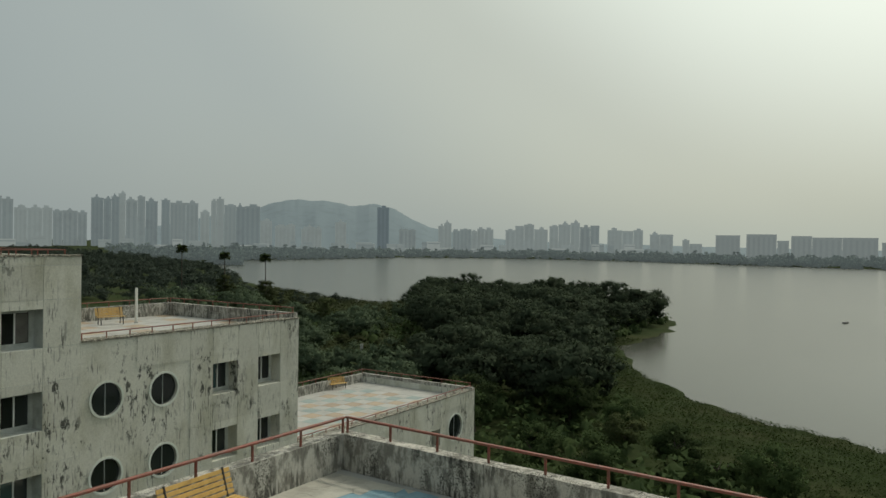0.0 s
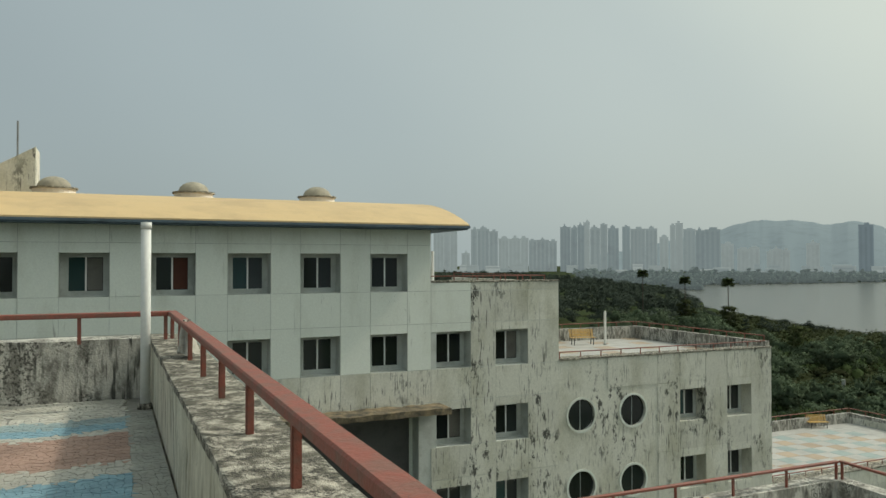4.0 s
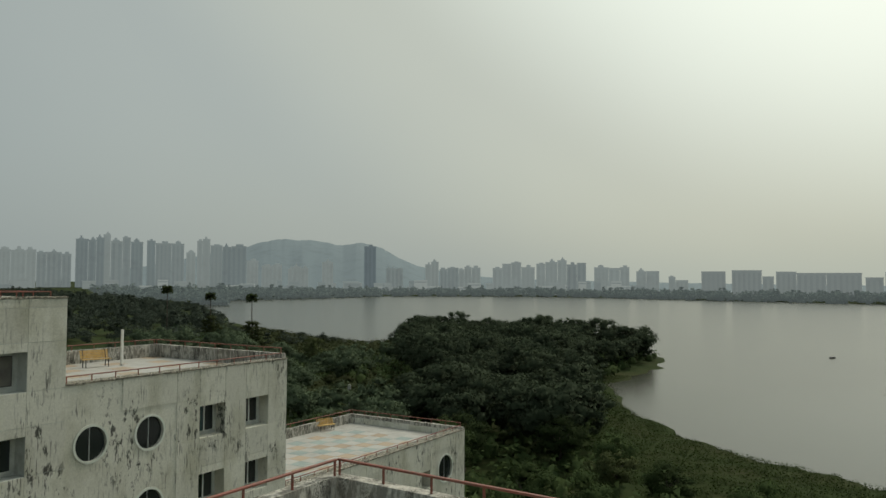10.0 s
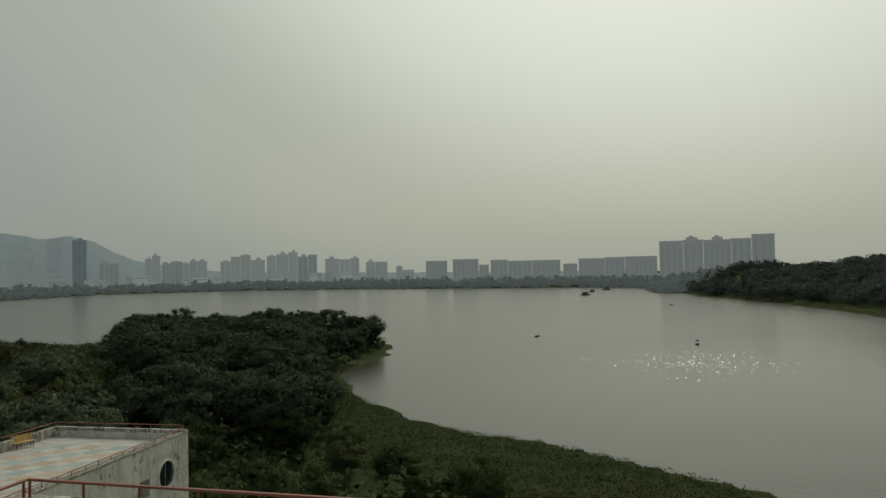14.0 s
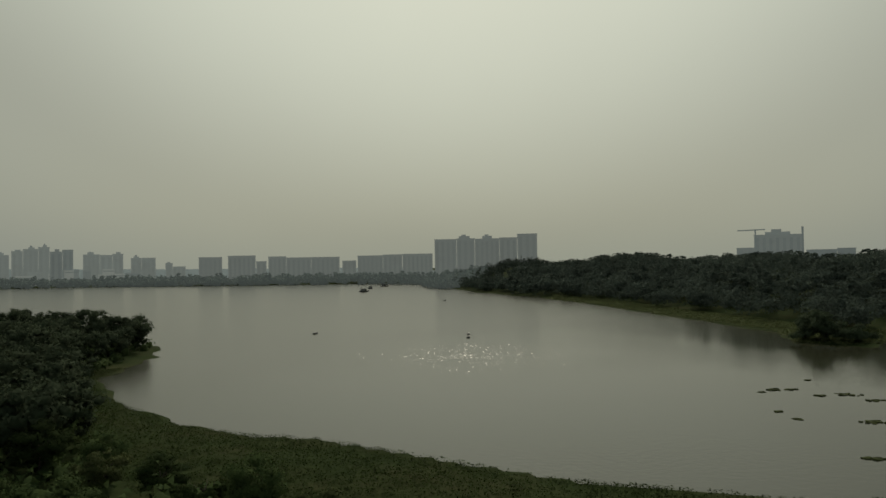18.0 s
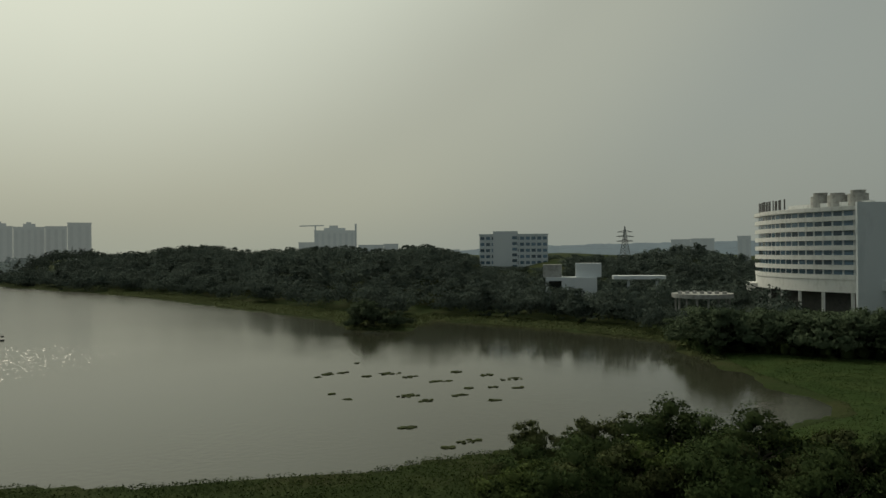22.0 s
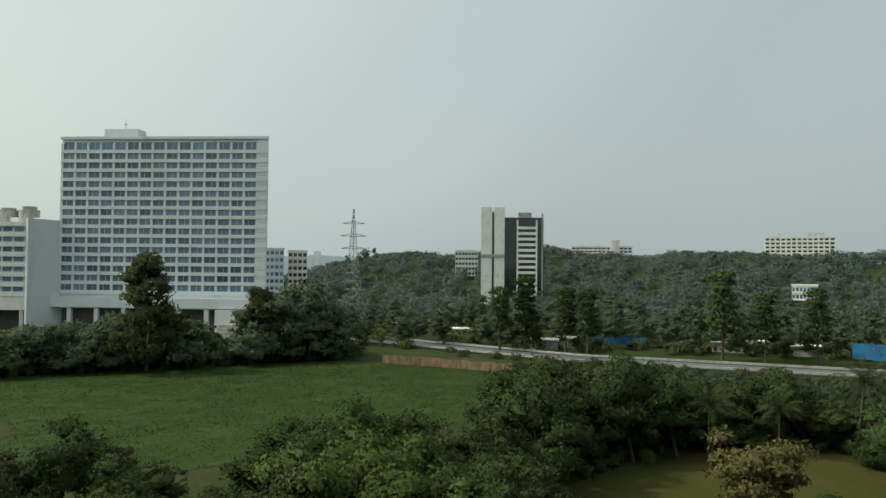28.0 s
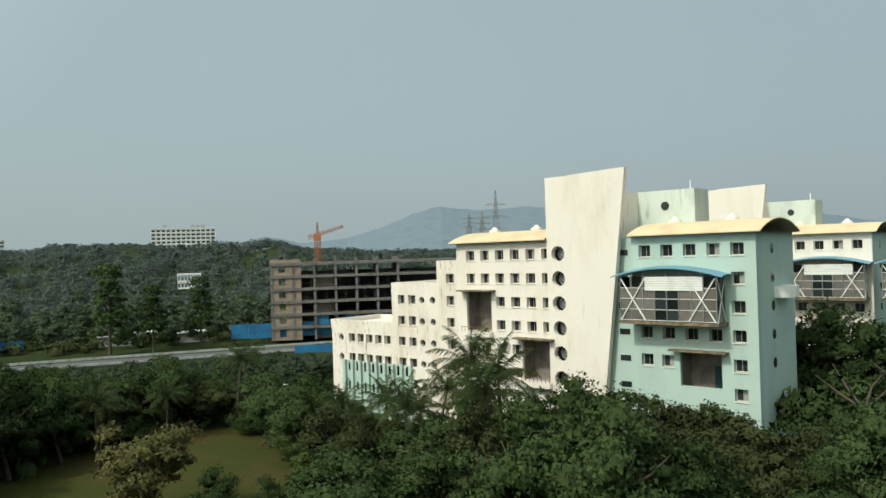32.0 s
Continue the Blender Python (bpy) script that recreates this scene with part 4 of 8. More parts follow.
def fan_paving(name, centres, inside, z, key, parent, seed, limit):
    """Rows of small tiles laid in rings round their centres, like fish scales."""
    r = np.random.default_rng(seed)
    bms, budget = {}, [limit]
    for k, (cx, cy) in enumerate(centres):
        for ring in range(1, 17):
            ra, rb = 0.07 * ring - 0.03, 0.07 * ring + 0.036
            n = max(6, int(2 * math.pi * 0.07 * ring / 0.08))
            for i in range(n):
                a0, a1 = 2 * math.pi * i / n + 0.2 * ring, 2 * math.pi * (i + 1) / n + 0.2 * ring
                poly = [np.array([cx + q * math.cos(a) + r.uniform(-0.004, 0.004), cy + q * math.sin(a) + r.uniform(-0.004, 0.004)]) for q, a in ((ra, a0), (rb, a0), (rb, a1 - 0.006 / rb), (ra, a1 - 0.006 / rb))]
                c = sum(poly) / 4
                near = min(range(len(centres)), key=lambda m: (c[0] - centres[m][0]) ** 2 + (c[1] - centres[m][1]) ** 2)
                if near == k and inside(c[0], c[1]):
                    lay(bms, name, poly, z, key, parent, budget, r)
    finish_tiles(bms, name, parent)


for key, c in (("tile_white", (0.52, 0.50, 0.43)), ("tile_blue", (0.19, 0.32, 0.38)), ("tile_pale_blue", (0.31, 0.39, 0.39)), ("tile_pink", (0.40, 0.26, 0.20)), ("tile_grey", (0.36, 0.36, 0.31))):
    M[key] = material(key + "_mosaic", c, 0.7, dark=[v * 0.7 for v in c], amount=0.7, scale=1.6, grain=0.2, grain_scale=40, vary=0.14, bump=0.2)
M["mortar"] = material("dirty_mortar", (0.32, 0.31, 0.27), 0.95, dark=(0.15, 0.14, 0.12), amount=0.8, scale=1.8, grain=0.3, grain_scale=60, bump=0.4)
part("mortar_bed", box(-10.5, 0.76, -1.72, 0.625, 25.341, 25.345), M["mortar"], home)


def terrace_colour(x, y, r):
    k = x + 0.05 * math.sin(4 * y) + r.normal() * 0.035
    if y > 0.36:
        return "tile_grey"
    if x < -9.32:
        return None
    for edge, key in ((-9.3, "tile_white"), (-8.95, "tile_pale_blue"), (-8.6, "tile_blue"), (-8.42, "tile_white"), (-7.25, "tile_pink"), (-6.85, "tile_white"), (-6.0, "tile_blue")):
        if k < edge:
            return key
    return "tile_white"


fan_paving("tile", [(-9.45, -0.11 - 1.35 * k) for k in range(4)], lambda x, y: -10.47 < x < -9.3 and -2.6 < y < 0.355, 25.345, "tile_white", home, 6, 150)
crazy_paving("tile", -9.5, -6.0, -2.0, 0.62, 25.345, 0.055, terrace_colour, home, 3, 150)
crazy_paving("tile", -6.0, 0.76, -1.3, 0.62, 25.345, 0.30, lambda x, y, r: "tile_white", home, 4, 0)
crazy_paving("tile", -10.46, -5.0, 9.0, 12.36, 22.19, 0.26, lambda x, y, r: "tile_blue" if math.hypot(x + 8.3, y - 11.2) < 1.1 else "tile_white", home, 5, 0)


# benches
def build_bench():
    ob = thing("bench", "yellow slatted garden bench on black legs", "bench", pose(0, 0, -50), "terrace benches")
    slat = bm_mesh("slat", box(-0.75, 0.75, -0.035, 0.035, -0.012, 0.012, bevel=0.005), M["bench"])
    for i in range(5):
        part("seat_slat", slat, parent=ob, at=pose(0, -0.20 + 0.095 * i, 0.44))
    for i in range(5):
        part("back_slat", slat, parent=ob, at=pose(0, 0.24 + 0.03 * i, 0.52 + 0.085 * i, 78))
    for x in (-0.6, 0.6):
        bm = bmesh.new()
        add_tube(bm, (x, -0.20, 0), (x, -0.18, 0.42), 0.025, seg=6)
        add_tube(bm, (x, 0.24, 0), (x, 0.20, 0.42), 0.025, seg=6)
        add_tube(bm, (x, -0.22, 0.42), (x, 0.22, 0.42), 0.022, seg=6)
        add_tube(bm, (x, 0.21, 0.42), (x, 0.37, 0.92), 0.022, seg=6)
        part("leg", bm, M["bench_leg"], ob)
    return ob


bench = build_bench()
bench.matrix_basis = at_grid(-9.85, 8.6, 22.205, 92)
copy_thing(bench, at_grid(-38.0, 25.7, 22.2, 78))
copy_thing(bench, at_grid(-39.9, 47.2, 15.06, 70))


# ---- the wing by the lake: same grid, facing the camera's building ----
wing = thing("lake_wing", "white concrete wing stepping down to the lake, black with mould streaks", "building", GRID)
FACE = pose(-29.6, 0, 0, 0, 0, 90)
TOP0 = 27.40


def window_mesh(w, h, mat_frame, inset=0.22):
    """The plate that closes a deep window recess, with its sliding sash frame; opening centred on x, its bottom at z = 0."""
    x0, x1, z0, z1 = -w / 2 + inset, w / 2 - inset * 0.7, 0.14 if inset > 0.05 else 0.02, h - (0.10 if inset > 0.05 else 0.02)
    f = 0.055
    outer, inner, low = (-w / 2, w / 2, 0, h), (x0, x1, z0, z1), (x0 + f, x1 - f, z0 + f, z1 - f)
    bm = bmesh.new()
    loops = []
    for (a0, a1, b0, b1), y in ((outer, 0.03), (outer, -0.02), (inner, -0.02), (inner, -0.05), (low, -0.05), (low, 0.03)):
        loops.append([bm.verts.new(p) for p in ((a0, y, b0), (a1, y, b0), (a1, y, b1), (a0, y, b1))])
    for la, lb in zip(loops, loops[1:]):
        for k in range(4):
            bm.faces.new((la[k], la[(k + 1) % 4], lb[(k + 1) % 4], lb[k]))
    bmesh.ops.recalc_face_normals(bm, faces=bm.faces[:])
    return bm_mesh("window", bm, mat_frame), low


M["surround"] = material("grey_green_recess", (0.54, 0.56, 0.52), 0.85, dark=(0.38, 0.39, 0.35), amount=0.5, scale=1.2)
win_mesh, win_open = window_mesh(1.6, 1.55, M["surround"])
x0, x1, z0, z1 = win_open
xm = (x0 + x1) / 2
pane_l = bm_mesh("pane", box(x0, xm - 0.03, -0.012, -0.004, z0, z1), M["glass"])
pane_r = bm_mesh("pane", box(xm + 0.03, x1, -0.012, -0.004, z0, z1), M["glass"])
pane_teal = bm_mesh("pane", box(x0, xm - 0.03, -0.012, -0.004, z0, z1), M["glass_teal"])
bar_mesh = bm_mesh("mullion", box(xm - 0.03, xm + 0.03, -0.05, 0.0, z0, z1), M["white"])
curtain_mesh = bm_mesh("curtain", box(xm + 0.05, x1 - 0.02, -0.020, -0.014, z0 + 0.03, z1 - 0.03), M["curtain"])
curtain_red = bm_mesh("curtain", box(xm + 0.04, x1 - 0.01, -0.020, -0.014, z0 + 0.02, z1 - 0.02), M["curtain_red"])
sill_mesh = bm_mesh("sill", box(-0.80, 0.80, -0.70, -0.03, -0.03, 0.035), M["panel"])
RECESS = 0.68
wrng = np.random.default_rng(5)


def recessed_window(parent, face, a, z, red=False):
    """One window at the back of its recess; a: the middle along the wall, z: the recess's bottom."""
    ob = part("window", win_mesh, parent=parent, at=face @ pose(a, RECESS, z))
    teal = wrng.random() < 0.3
    part("pane", pane_teal if teal else pane_l, parent=ob)
    part("pane", pane_r, parent=ob)
    part("mullion", bar_mesh, parent=ob)
    if red:
        part("curtain", curtain_red, parent=ob, label="brick-red curtain")
    elif wrng.random() < 0.25:
        part("curtain", curtain_mesh, parent=ob)
    return ob


SECTIONS = [(-16.0, 12.45, 28.5, [9.8, 6.95, 4.2, 1.45, -1.45, -4.3, -7.2], []), (12.45, 18.7, 26.2, [12.7, 15.5], []), (18.7, 31.6, 22.62, [25.6, 28.6], [19.9, 22.8]), (31.6, 51.3, 15.55, [34.4, 37.3, 40.2, 43.1], [])]
WIN_ROWS = [TOP0 - FLOOR_H * k for k in range(8)]
LOGGIA = (4.0, 11.9, 17.0, 21.05)
wall_holes, wall_rounds, panels = [], [], []
for u0, u1, top, wins, rounds in SECTIONS:
    holes, circ = [], []
    for k, zt in enumerate(WIN_ROWS):
        if zt > top - 0.5 or zt < 9:
            continue
        for a in wins:
            a1 = a + 1.6
            if u0 == 12.45 and a < 12.45:
                continue
            if a < LOGGIA[1] and a1 > LOGGIA[0] and zt < 21.4:
                continue
            holes.append((a, a1, zt - 1.55, zt))
        for a in rounds:
            if zt < 21:
                circ.append((a, zt - 0.78, 0.72))
    if u0 == -16.0:
        holes = [h for h in holes if h[1] < 12.45]
        holes.append(LOGGIA)
    if u0 == 31.6:
        circ = [(48.5, 13.2, 0.95)]
        holes = [h for h in holes if h[3] < 12.5] + [(45.3, 46.4, 12.3, 13.5)]
    bm = bmesh.new()
    pierced_wall(bm, u0, u1, 0, top, 0.7, holes, circ)
    bmesh.ops.transform(bm, matrix=FACE, verts=bm.verts)
    part("wall", bm, M["panel" if u0 > 18 else "surround"], wing)
    for h in holes:
        if h is LOGGIA or h == LOGGIA or u0 == 31.6 and h[0] == 45.3:
            continue
        recessed_window(wing, FACE, (h[0] + h[1]) / 2, h[2], red=(k == 0 and abs(h[0] - 1.45) < 0.1) or (abs(h[0] - 1.45) < 0.1 and h[3] > 27))
    for a, z, r in circ:
        bm = bmesh.new()
        seg = 32
        for ra, rb, y in ((r + 0.0, r + 0.10, -0.03),):
            vi = [[bm.verts.new((rr * math.cos(2 * math.pi * i / seg), yy, rr * math.sin(2 * math.pi * i / seg))) for i in range(seg)] for rr, yy in ((ra, 0.02), (ra, y), (rb, y), (rb, 0.02))]
            for k in range(3):
                for i in range(seg):
                    bm.faces.new((vi[k][i], vi[k][(i + 1) % seg], vi[k + 1][(i + 1) % seg], vi[k + 1][i]))
        bmesh.ops.recalc_face_normals(bm, faces=bm.faces[:])
        rw = part("round_window", bm, M["panel_clean"], wing, "round porthole window with a raised rim", FACE @ pose(a, 0, z))
        bm = bmesh.new()
        add_tube(bm, (0, 0.13, 0), (0, 0.16, 0), r, seg=24)
        part("pane", bm, M["glass"], rw)
        part("mullion", box(-0.02, 0.02, 0.11, 0.13, -r, r), M["frame"], rw)
    # cladding panels with open joints
    cols = sorted({u0, u1, *[h[0] for h in holes if h != LOGGIA], *[h[1] for h in holes if h != LOGGIA], *[a - 1.45 for a, _, _ in circ], *[a + 1.45 for a, _, _ in circ]})
    cols = [c for i, c in enumerate(cols) if u0 <= c <= u1 and (i == 0 or c - cols[i - 1] > 0.35)]
    lines = sorted({top, *[z for zt in WIN_ROWS for z in (zt + 0.36, zt - 1.55) if 8 < z < top - 0.3]})
    for i in range(len(cols) - 1):
        for j in range(len(lines) - 1):
            a0, a1, b0, b1 = cols[i] + 0.010, cols[i + 1] - 0.010, lines[j] + 0.010, lines[j + 1] - 0.010
            if a1 < -8:
                continue
            over = [h for h in holes if h[0] < a1 - 0.05 and h[1] > a0 + 0.05 and h[2] < b1 - 0.05 and h[3] > b0 + 0.05]
            if any((a0 - 0.9 < a < a1 + 0.9) and (b0 - 0.9 < z < b1 + 0.9) for a, z, r in circ):
                continue
            for h in over:
                if h[3] < b1 - 0.1:
                    b0 = max(b0, h[3] + 0.002)
                elif h[2] > b0 + 0.1:
                    b1 = min(b1, h[2] - 0.002)
                else:
                    b0 = b1
            if b1 - b0 > 0.12:
                panels.append((a0, a1, b0, b1))
for a0, a1, b0, b1 in panels:
    clean = b0 > 22.3 and a0 < 12.5
    part("panel", box(a0, a1, -0.022, 0.0, b0, b1), M["panel_clean" if clean else "panel"], wing, at=FACE)

for u0, u1, z in ((12.45, 18.7, 26.2), (18.7, 31.6, 22.62), (31.6, 51.3, 15.55)):
    part("coping", rough_box(-30.32, -29.56, u0, u1 + 0.02, z, z + 0.07, 0.3, 0.03, seed=int(u0)), M["coping"], wing, "mould-blackened ragged wall top")
for u0, u1, z in ((-16, 12.45, 28.4), (12.45, 18.7, 25.5), (18.7, 31.6, 22.18), (31.6, 51.3, 15.04)):
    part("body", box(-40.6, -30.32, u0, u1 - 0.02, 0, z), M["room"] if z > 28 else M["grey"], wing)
# end walls, back parapets and terraces
for u, z0, z1 in ((12.45, 25.5, 28.45), (18.7, 22.2, 26.2)):
    part("end_wall", rough_box(-40.6, -29.62, u - 0.3, u + 0.002, z0, z1, 0.8), M["panel"], wing)
part("parapet", rough_box(-40.6, -29.7, 31.3, 31.6, 22.1, 22.95, 0.5, seed=11), M["parapet"], wing)
part("parapet", rough_box(-40.6, -40.3, 18.7, 31.3, 22.1, 22.95, 0.5, seed=12), M["parapet"], wing)
part("parapet", rough_box(-40.6, -40.3, 31.6, 51.3, 15.0, 15.75, 0.5, seed=13), M["parapet"], wing)
part("parapet", rough_box(-40.3, -29.6, 51.0, 51.3, 15.0, 15.75, 0.5, seed=14), M["parapet"], wing)
lean = bmesh.new()
for y0, y1 in ((51.3, 50.2),):
    v = [lean.verts.new(p) for p in ((-40.6, 50.2, 0), (-29.62, 50.2, 0), (-29.62, 51.32, 15.5), (-40.6, 51.32, 15.5), (-40.6, 49.8, 0), (-29.62, 49.8, 0), (-29.62, 51.0, 15.5), (-40.6, 51.0, 15.5))]
    for f in ((0, 1, 2, 3), (5, 4, 7, 6), (1, 5, 6, 2), (4, 0, 3, 7), (3, 2, 6, 7)):
        lean.faces.new([v[i] for i in f])
part("end_wall", lean, M["panel"], wing, "end wall that leans outwards to the top")
rail_run("dark red handrail round the roof terrace", (-29.85, 18.9), (-29.85, 31.4), 22.62, 12, top=0.04, h=0.36)
rail_run("dark red handrail round the roof terrace", (-29.9, 31.45), (-40.4, 31.45), 22.95, 9, top=0.04, h=0.30)
rail_run("dark red handrail round the roof terrace", (-40.45, 31.3), (-40.45, 19), 22.95, 10, top=0.04, h=0.30)
rail_run("dark red handrail round the small roof", (-30.3, 12.7), (-30.3, 18.4), 25.98, 6, top=0.035, h=0.50)
rail_run("dark red handrail round the small roof", (-30.3, 18.4), (-40.3, 18.4), 25.98, 9, top=0.035, h=0.50)
rail_run("dark red handrail round the tiled terrace", (-29.85, 31.9), (-29.85, 51.1), 15.55, 17, top=0.04, h=0.36)
rail_run("dark red handrail round the tiled terrace", (-29.9, 51.15), (-40.4, 51.15), 15.75, 9, top=0.04, h=0.34)
rail_run("dark red handrail round the tiled terrace", (-40.45, 51.0), (-40.45, 32), 15.75, 14, top=0.04, h=0.34)
for x, y, z, h in ((-37.6, 27.0, 22.18, 2.0), (-34.0, 14.4, 25.5, 2.1)):
    ob = thing("roof_pole", "thin white pipe standing on the roof", "pipe", at_grid(x, y, z))
    bm = bmesh.new()
    add_tube(bm, (0, 0, 0), (0, 0, h), 0.075, seg=10)
    part("tube", bm, M["white"], ob)
    bm = bmesh.new()
    add_tube(bm, (0, 0, 0), (0, 0, 0.08), 0.14, 0.10, seg=10)
    part("collar", bm, M["grey"], ob)
# tiled terraces
for key, c in (("paver_white", (0.41, 0.40, 0.37)), ("paver_orange", (0.38, 0.29, 0.20)), ("paver_teal", (0.27, 0.33, 0.315))):
    M[key] = material(key + "_paver", c, 0.55, dark=[v * 0.8 for v in c], amount=0.5, scale=0.8, grain=0.12, vary=0.08, bump=0.1)
paver = {k: bm_mesh("paver", box(0.01, 1.11, 0.01, 1.11, 0, 0.018), M[k]) for k in ("paver_white", "paver_orange", "paver_teal")}
for i in range(9):
    for j in range(17):
        key = "paver_white" if (i + j) % 2 or i in (0, 8) or j > 14 else ("paver_orange" if ((i + j) // 2 + i) % 2 else "paver_teal")
        part("paver", paver[key], parent=wing, at=pose(-40.25 + i * 1.12, 31.7 + j * 1.12, 15.042))
for i in range(9):
    for j in range(11):
        part("paver", paver["paver_orange" if (i * 3 + j) % 5 == 0 else "paver_white"], parent=wing, at=pose(-40.25 + i * 1.12, 18.8 + j * 1.12, 22.182))
# canopy and loggia under the main roof
can = rough_box(-29.6, -28.35, 3.7, 12.85, 20.92, 21.16, 0.25, 0.05, seed=21)
part("canopy", can, M["brown_slab"], wing, "crumbling brown-stained concrete canopy")
part("loggia_back", box(-33.2, -33.0, 3.9, 12.0, 14, 21.2), M["panel_clean"], wing)
part("loggia_side", box(-33.0, -30.3, 11.75, 11.9, 14, 21.2), M["panel_clean"], wing)
for k in range(3):
    part("loggia_rung", box(-32.9, -30.5, 11.66, 11.74, 18.0 + 0.8 * k, 18.06 + 0.8 * k), M["dark"], wing)
part("duct", box(-32.6, -31.2, 8.2, 10.6, 19.8, 20.3, bevel=0.05), M["dark"], wing)
part("balustrade", box(-30.1, -29.95, 4.0, 11.7, 17.2, 18.1), M["dark"], wing)


# the barrel roof with its ventilator domes
def barrel_roof(y0, y1, xa, xb, z_eave, rise, thick, seg=18):
    bm = bmesh.new()
    rows = []
    for dz in (0, -thick):
        for y in (y0, y1):
            rows.append([bm.verts.new((xa + (xb - xa) * k / seg, y, z_eave + dz + rise * (1 - (2 * k / seg - 1) ** 2))) for k in range(seg + 1)])
    a, b, c, d = rows
    for k in range(seg):
        bm.faces.new((a[k], a[k + 1], b[k + 1], b[k]))
        bm.faces.new((c[k + 1], c[k], d[k], d[k + 1]))
        bm.faces.new((a[k + 1], a[k], c[k], c[k + 1]))
        bm.faces.new((b[k], b[k + 1], d[k + 1], d[k]))
    bm.faces.new((a[0], b[0], d[0], c[0]))
    bm.faces.new((b[seg], a[seg], c[seg], d[seg]))
    bmesh.ops.recalc_face_normals(bm, faces=bm.faces[:])
    return bm


part("roof", barrel_roof(-16, 13.85, -41.6, -28.75, 28.62, 1.26, 0.10), M["yellow_roof"], wing, "ochre barrel-vaulted sheet roof")
part("eave", box(-29.0, -28.72, -16, 13.87, 28.46, 28.56), M["soffit"], wing)
part("soffit", box(-41.2, -28.8, -16, 13.8, 28.40, 28.455), M["soffit"], wing)


M["dome"] = material("weathered_tan_dome", (0.40, 0.36, 0.27), 0.8, dark=(0.25, 0.23, 0.18), amount=0.6, scale=1.5)


def dome(x, y, z, r):
    ob = thing("roof_dome", "round roof ventilator with a tan dome", "ventilator", at_grid(x, y, z), "roof ventilator domes")
    bm = bmesh.new()
    add_tube(bm, (0, 0, -0.4), (0, 0, 0.26), r, r * 0.98, seg=24)
    part("drum", bm_mesh("drum", bm, M["cream"]), parent=ob)
    bm = bmesh.new()
    add_tube(bm, (0, 0, 0.26), (0, 0, 0.33), r * 1.08, r * 1.08, seg=24)
    part("rim", bm, M["coping"], ob)
    bm = bmesh.new()
    bmesh.ops.create_uvsphere(bm, u_segments=24, v_segments=12, radius=r * 0.78)
    for v in list(bm.verts):
        if v.co.z < -0.02:
            bm.verts.remove(v)
    for v in bm.verts:
        v.co.z = v.co.z * 0.72 + 0.33
    part("cap", bm_mesh("cap", bm, M["dome"], True), parent=ob)


for u in (9.0, 3.5, -1.95):
    dome(-35.1, u, 29.80, 0.83)
part("slab_tower", box(-30.1, -29.4, -15.5, -3.45, 20, 36.6), M["panel"], wing, "tall stained cream slab wall")
tw = bmesh.new()
v = [tw.verts.new(p) for p in ((-38, -5.2, 28), (-36, -5.2, 28), (-36, -2.7, 28), (-38, -2.7, 28), (-38, -5.2, 30.4), (-36, -5.2, 30.4), (-36, -2.7, 31.9), (-38, -2.7, 31.9))]
for f in ((3, 2, 1, 0), (4, 5, 6, 7), (0, 1, 5, 4), (1, 2, 6, 5), (2, 3, 7, 6), (3, 0, 4, 7)):
    tw.faces.new([v[i] for i in f])
part("stair_tower", tw, M["panel"], wing)
bm = bmesh.new()
add_tube(bm, (-36.4, -3.4, 30.4), (-36.4, -3.4, 33.0), 0.04, seg=5)
part("lightning_rod", bm, M["steel"], wing)


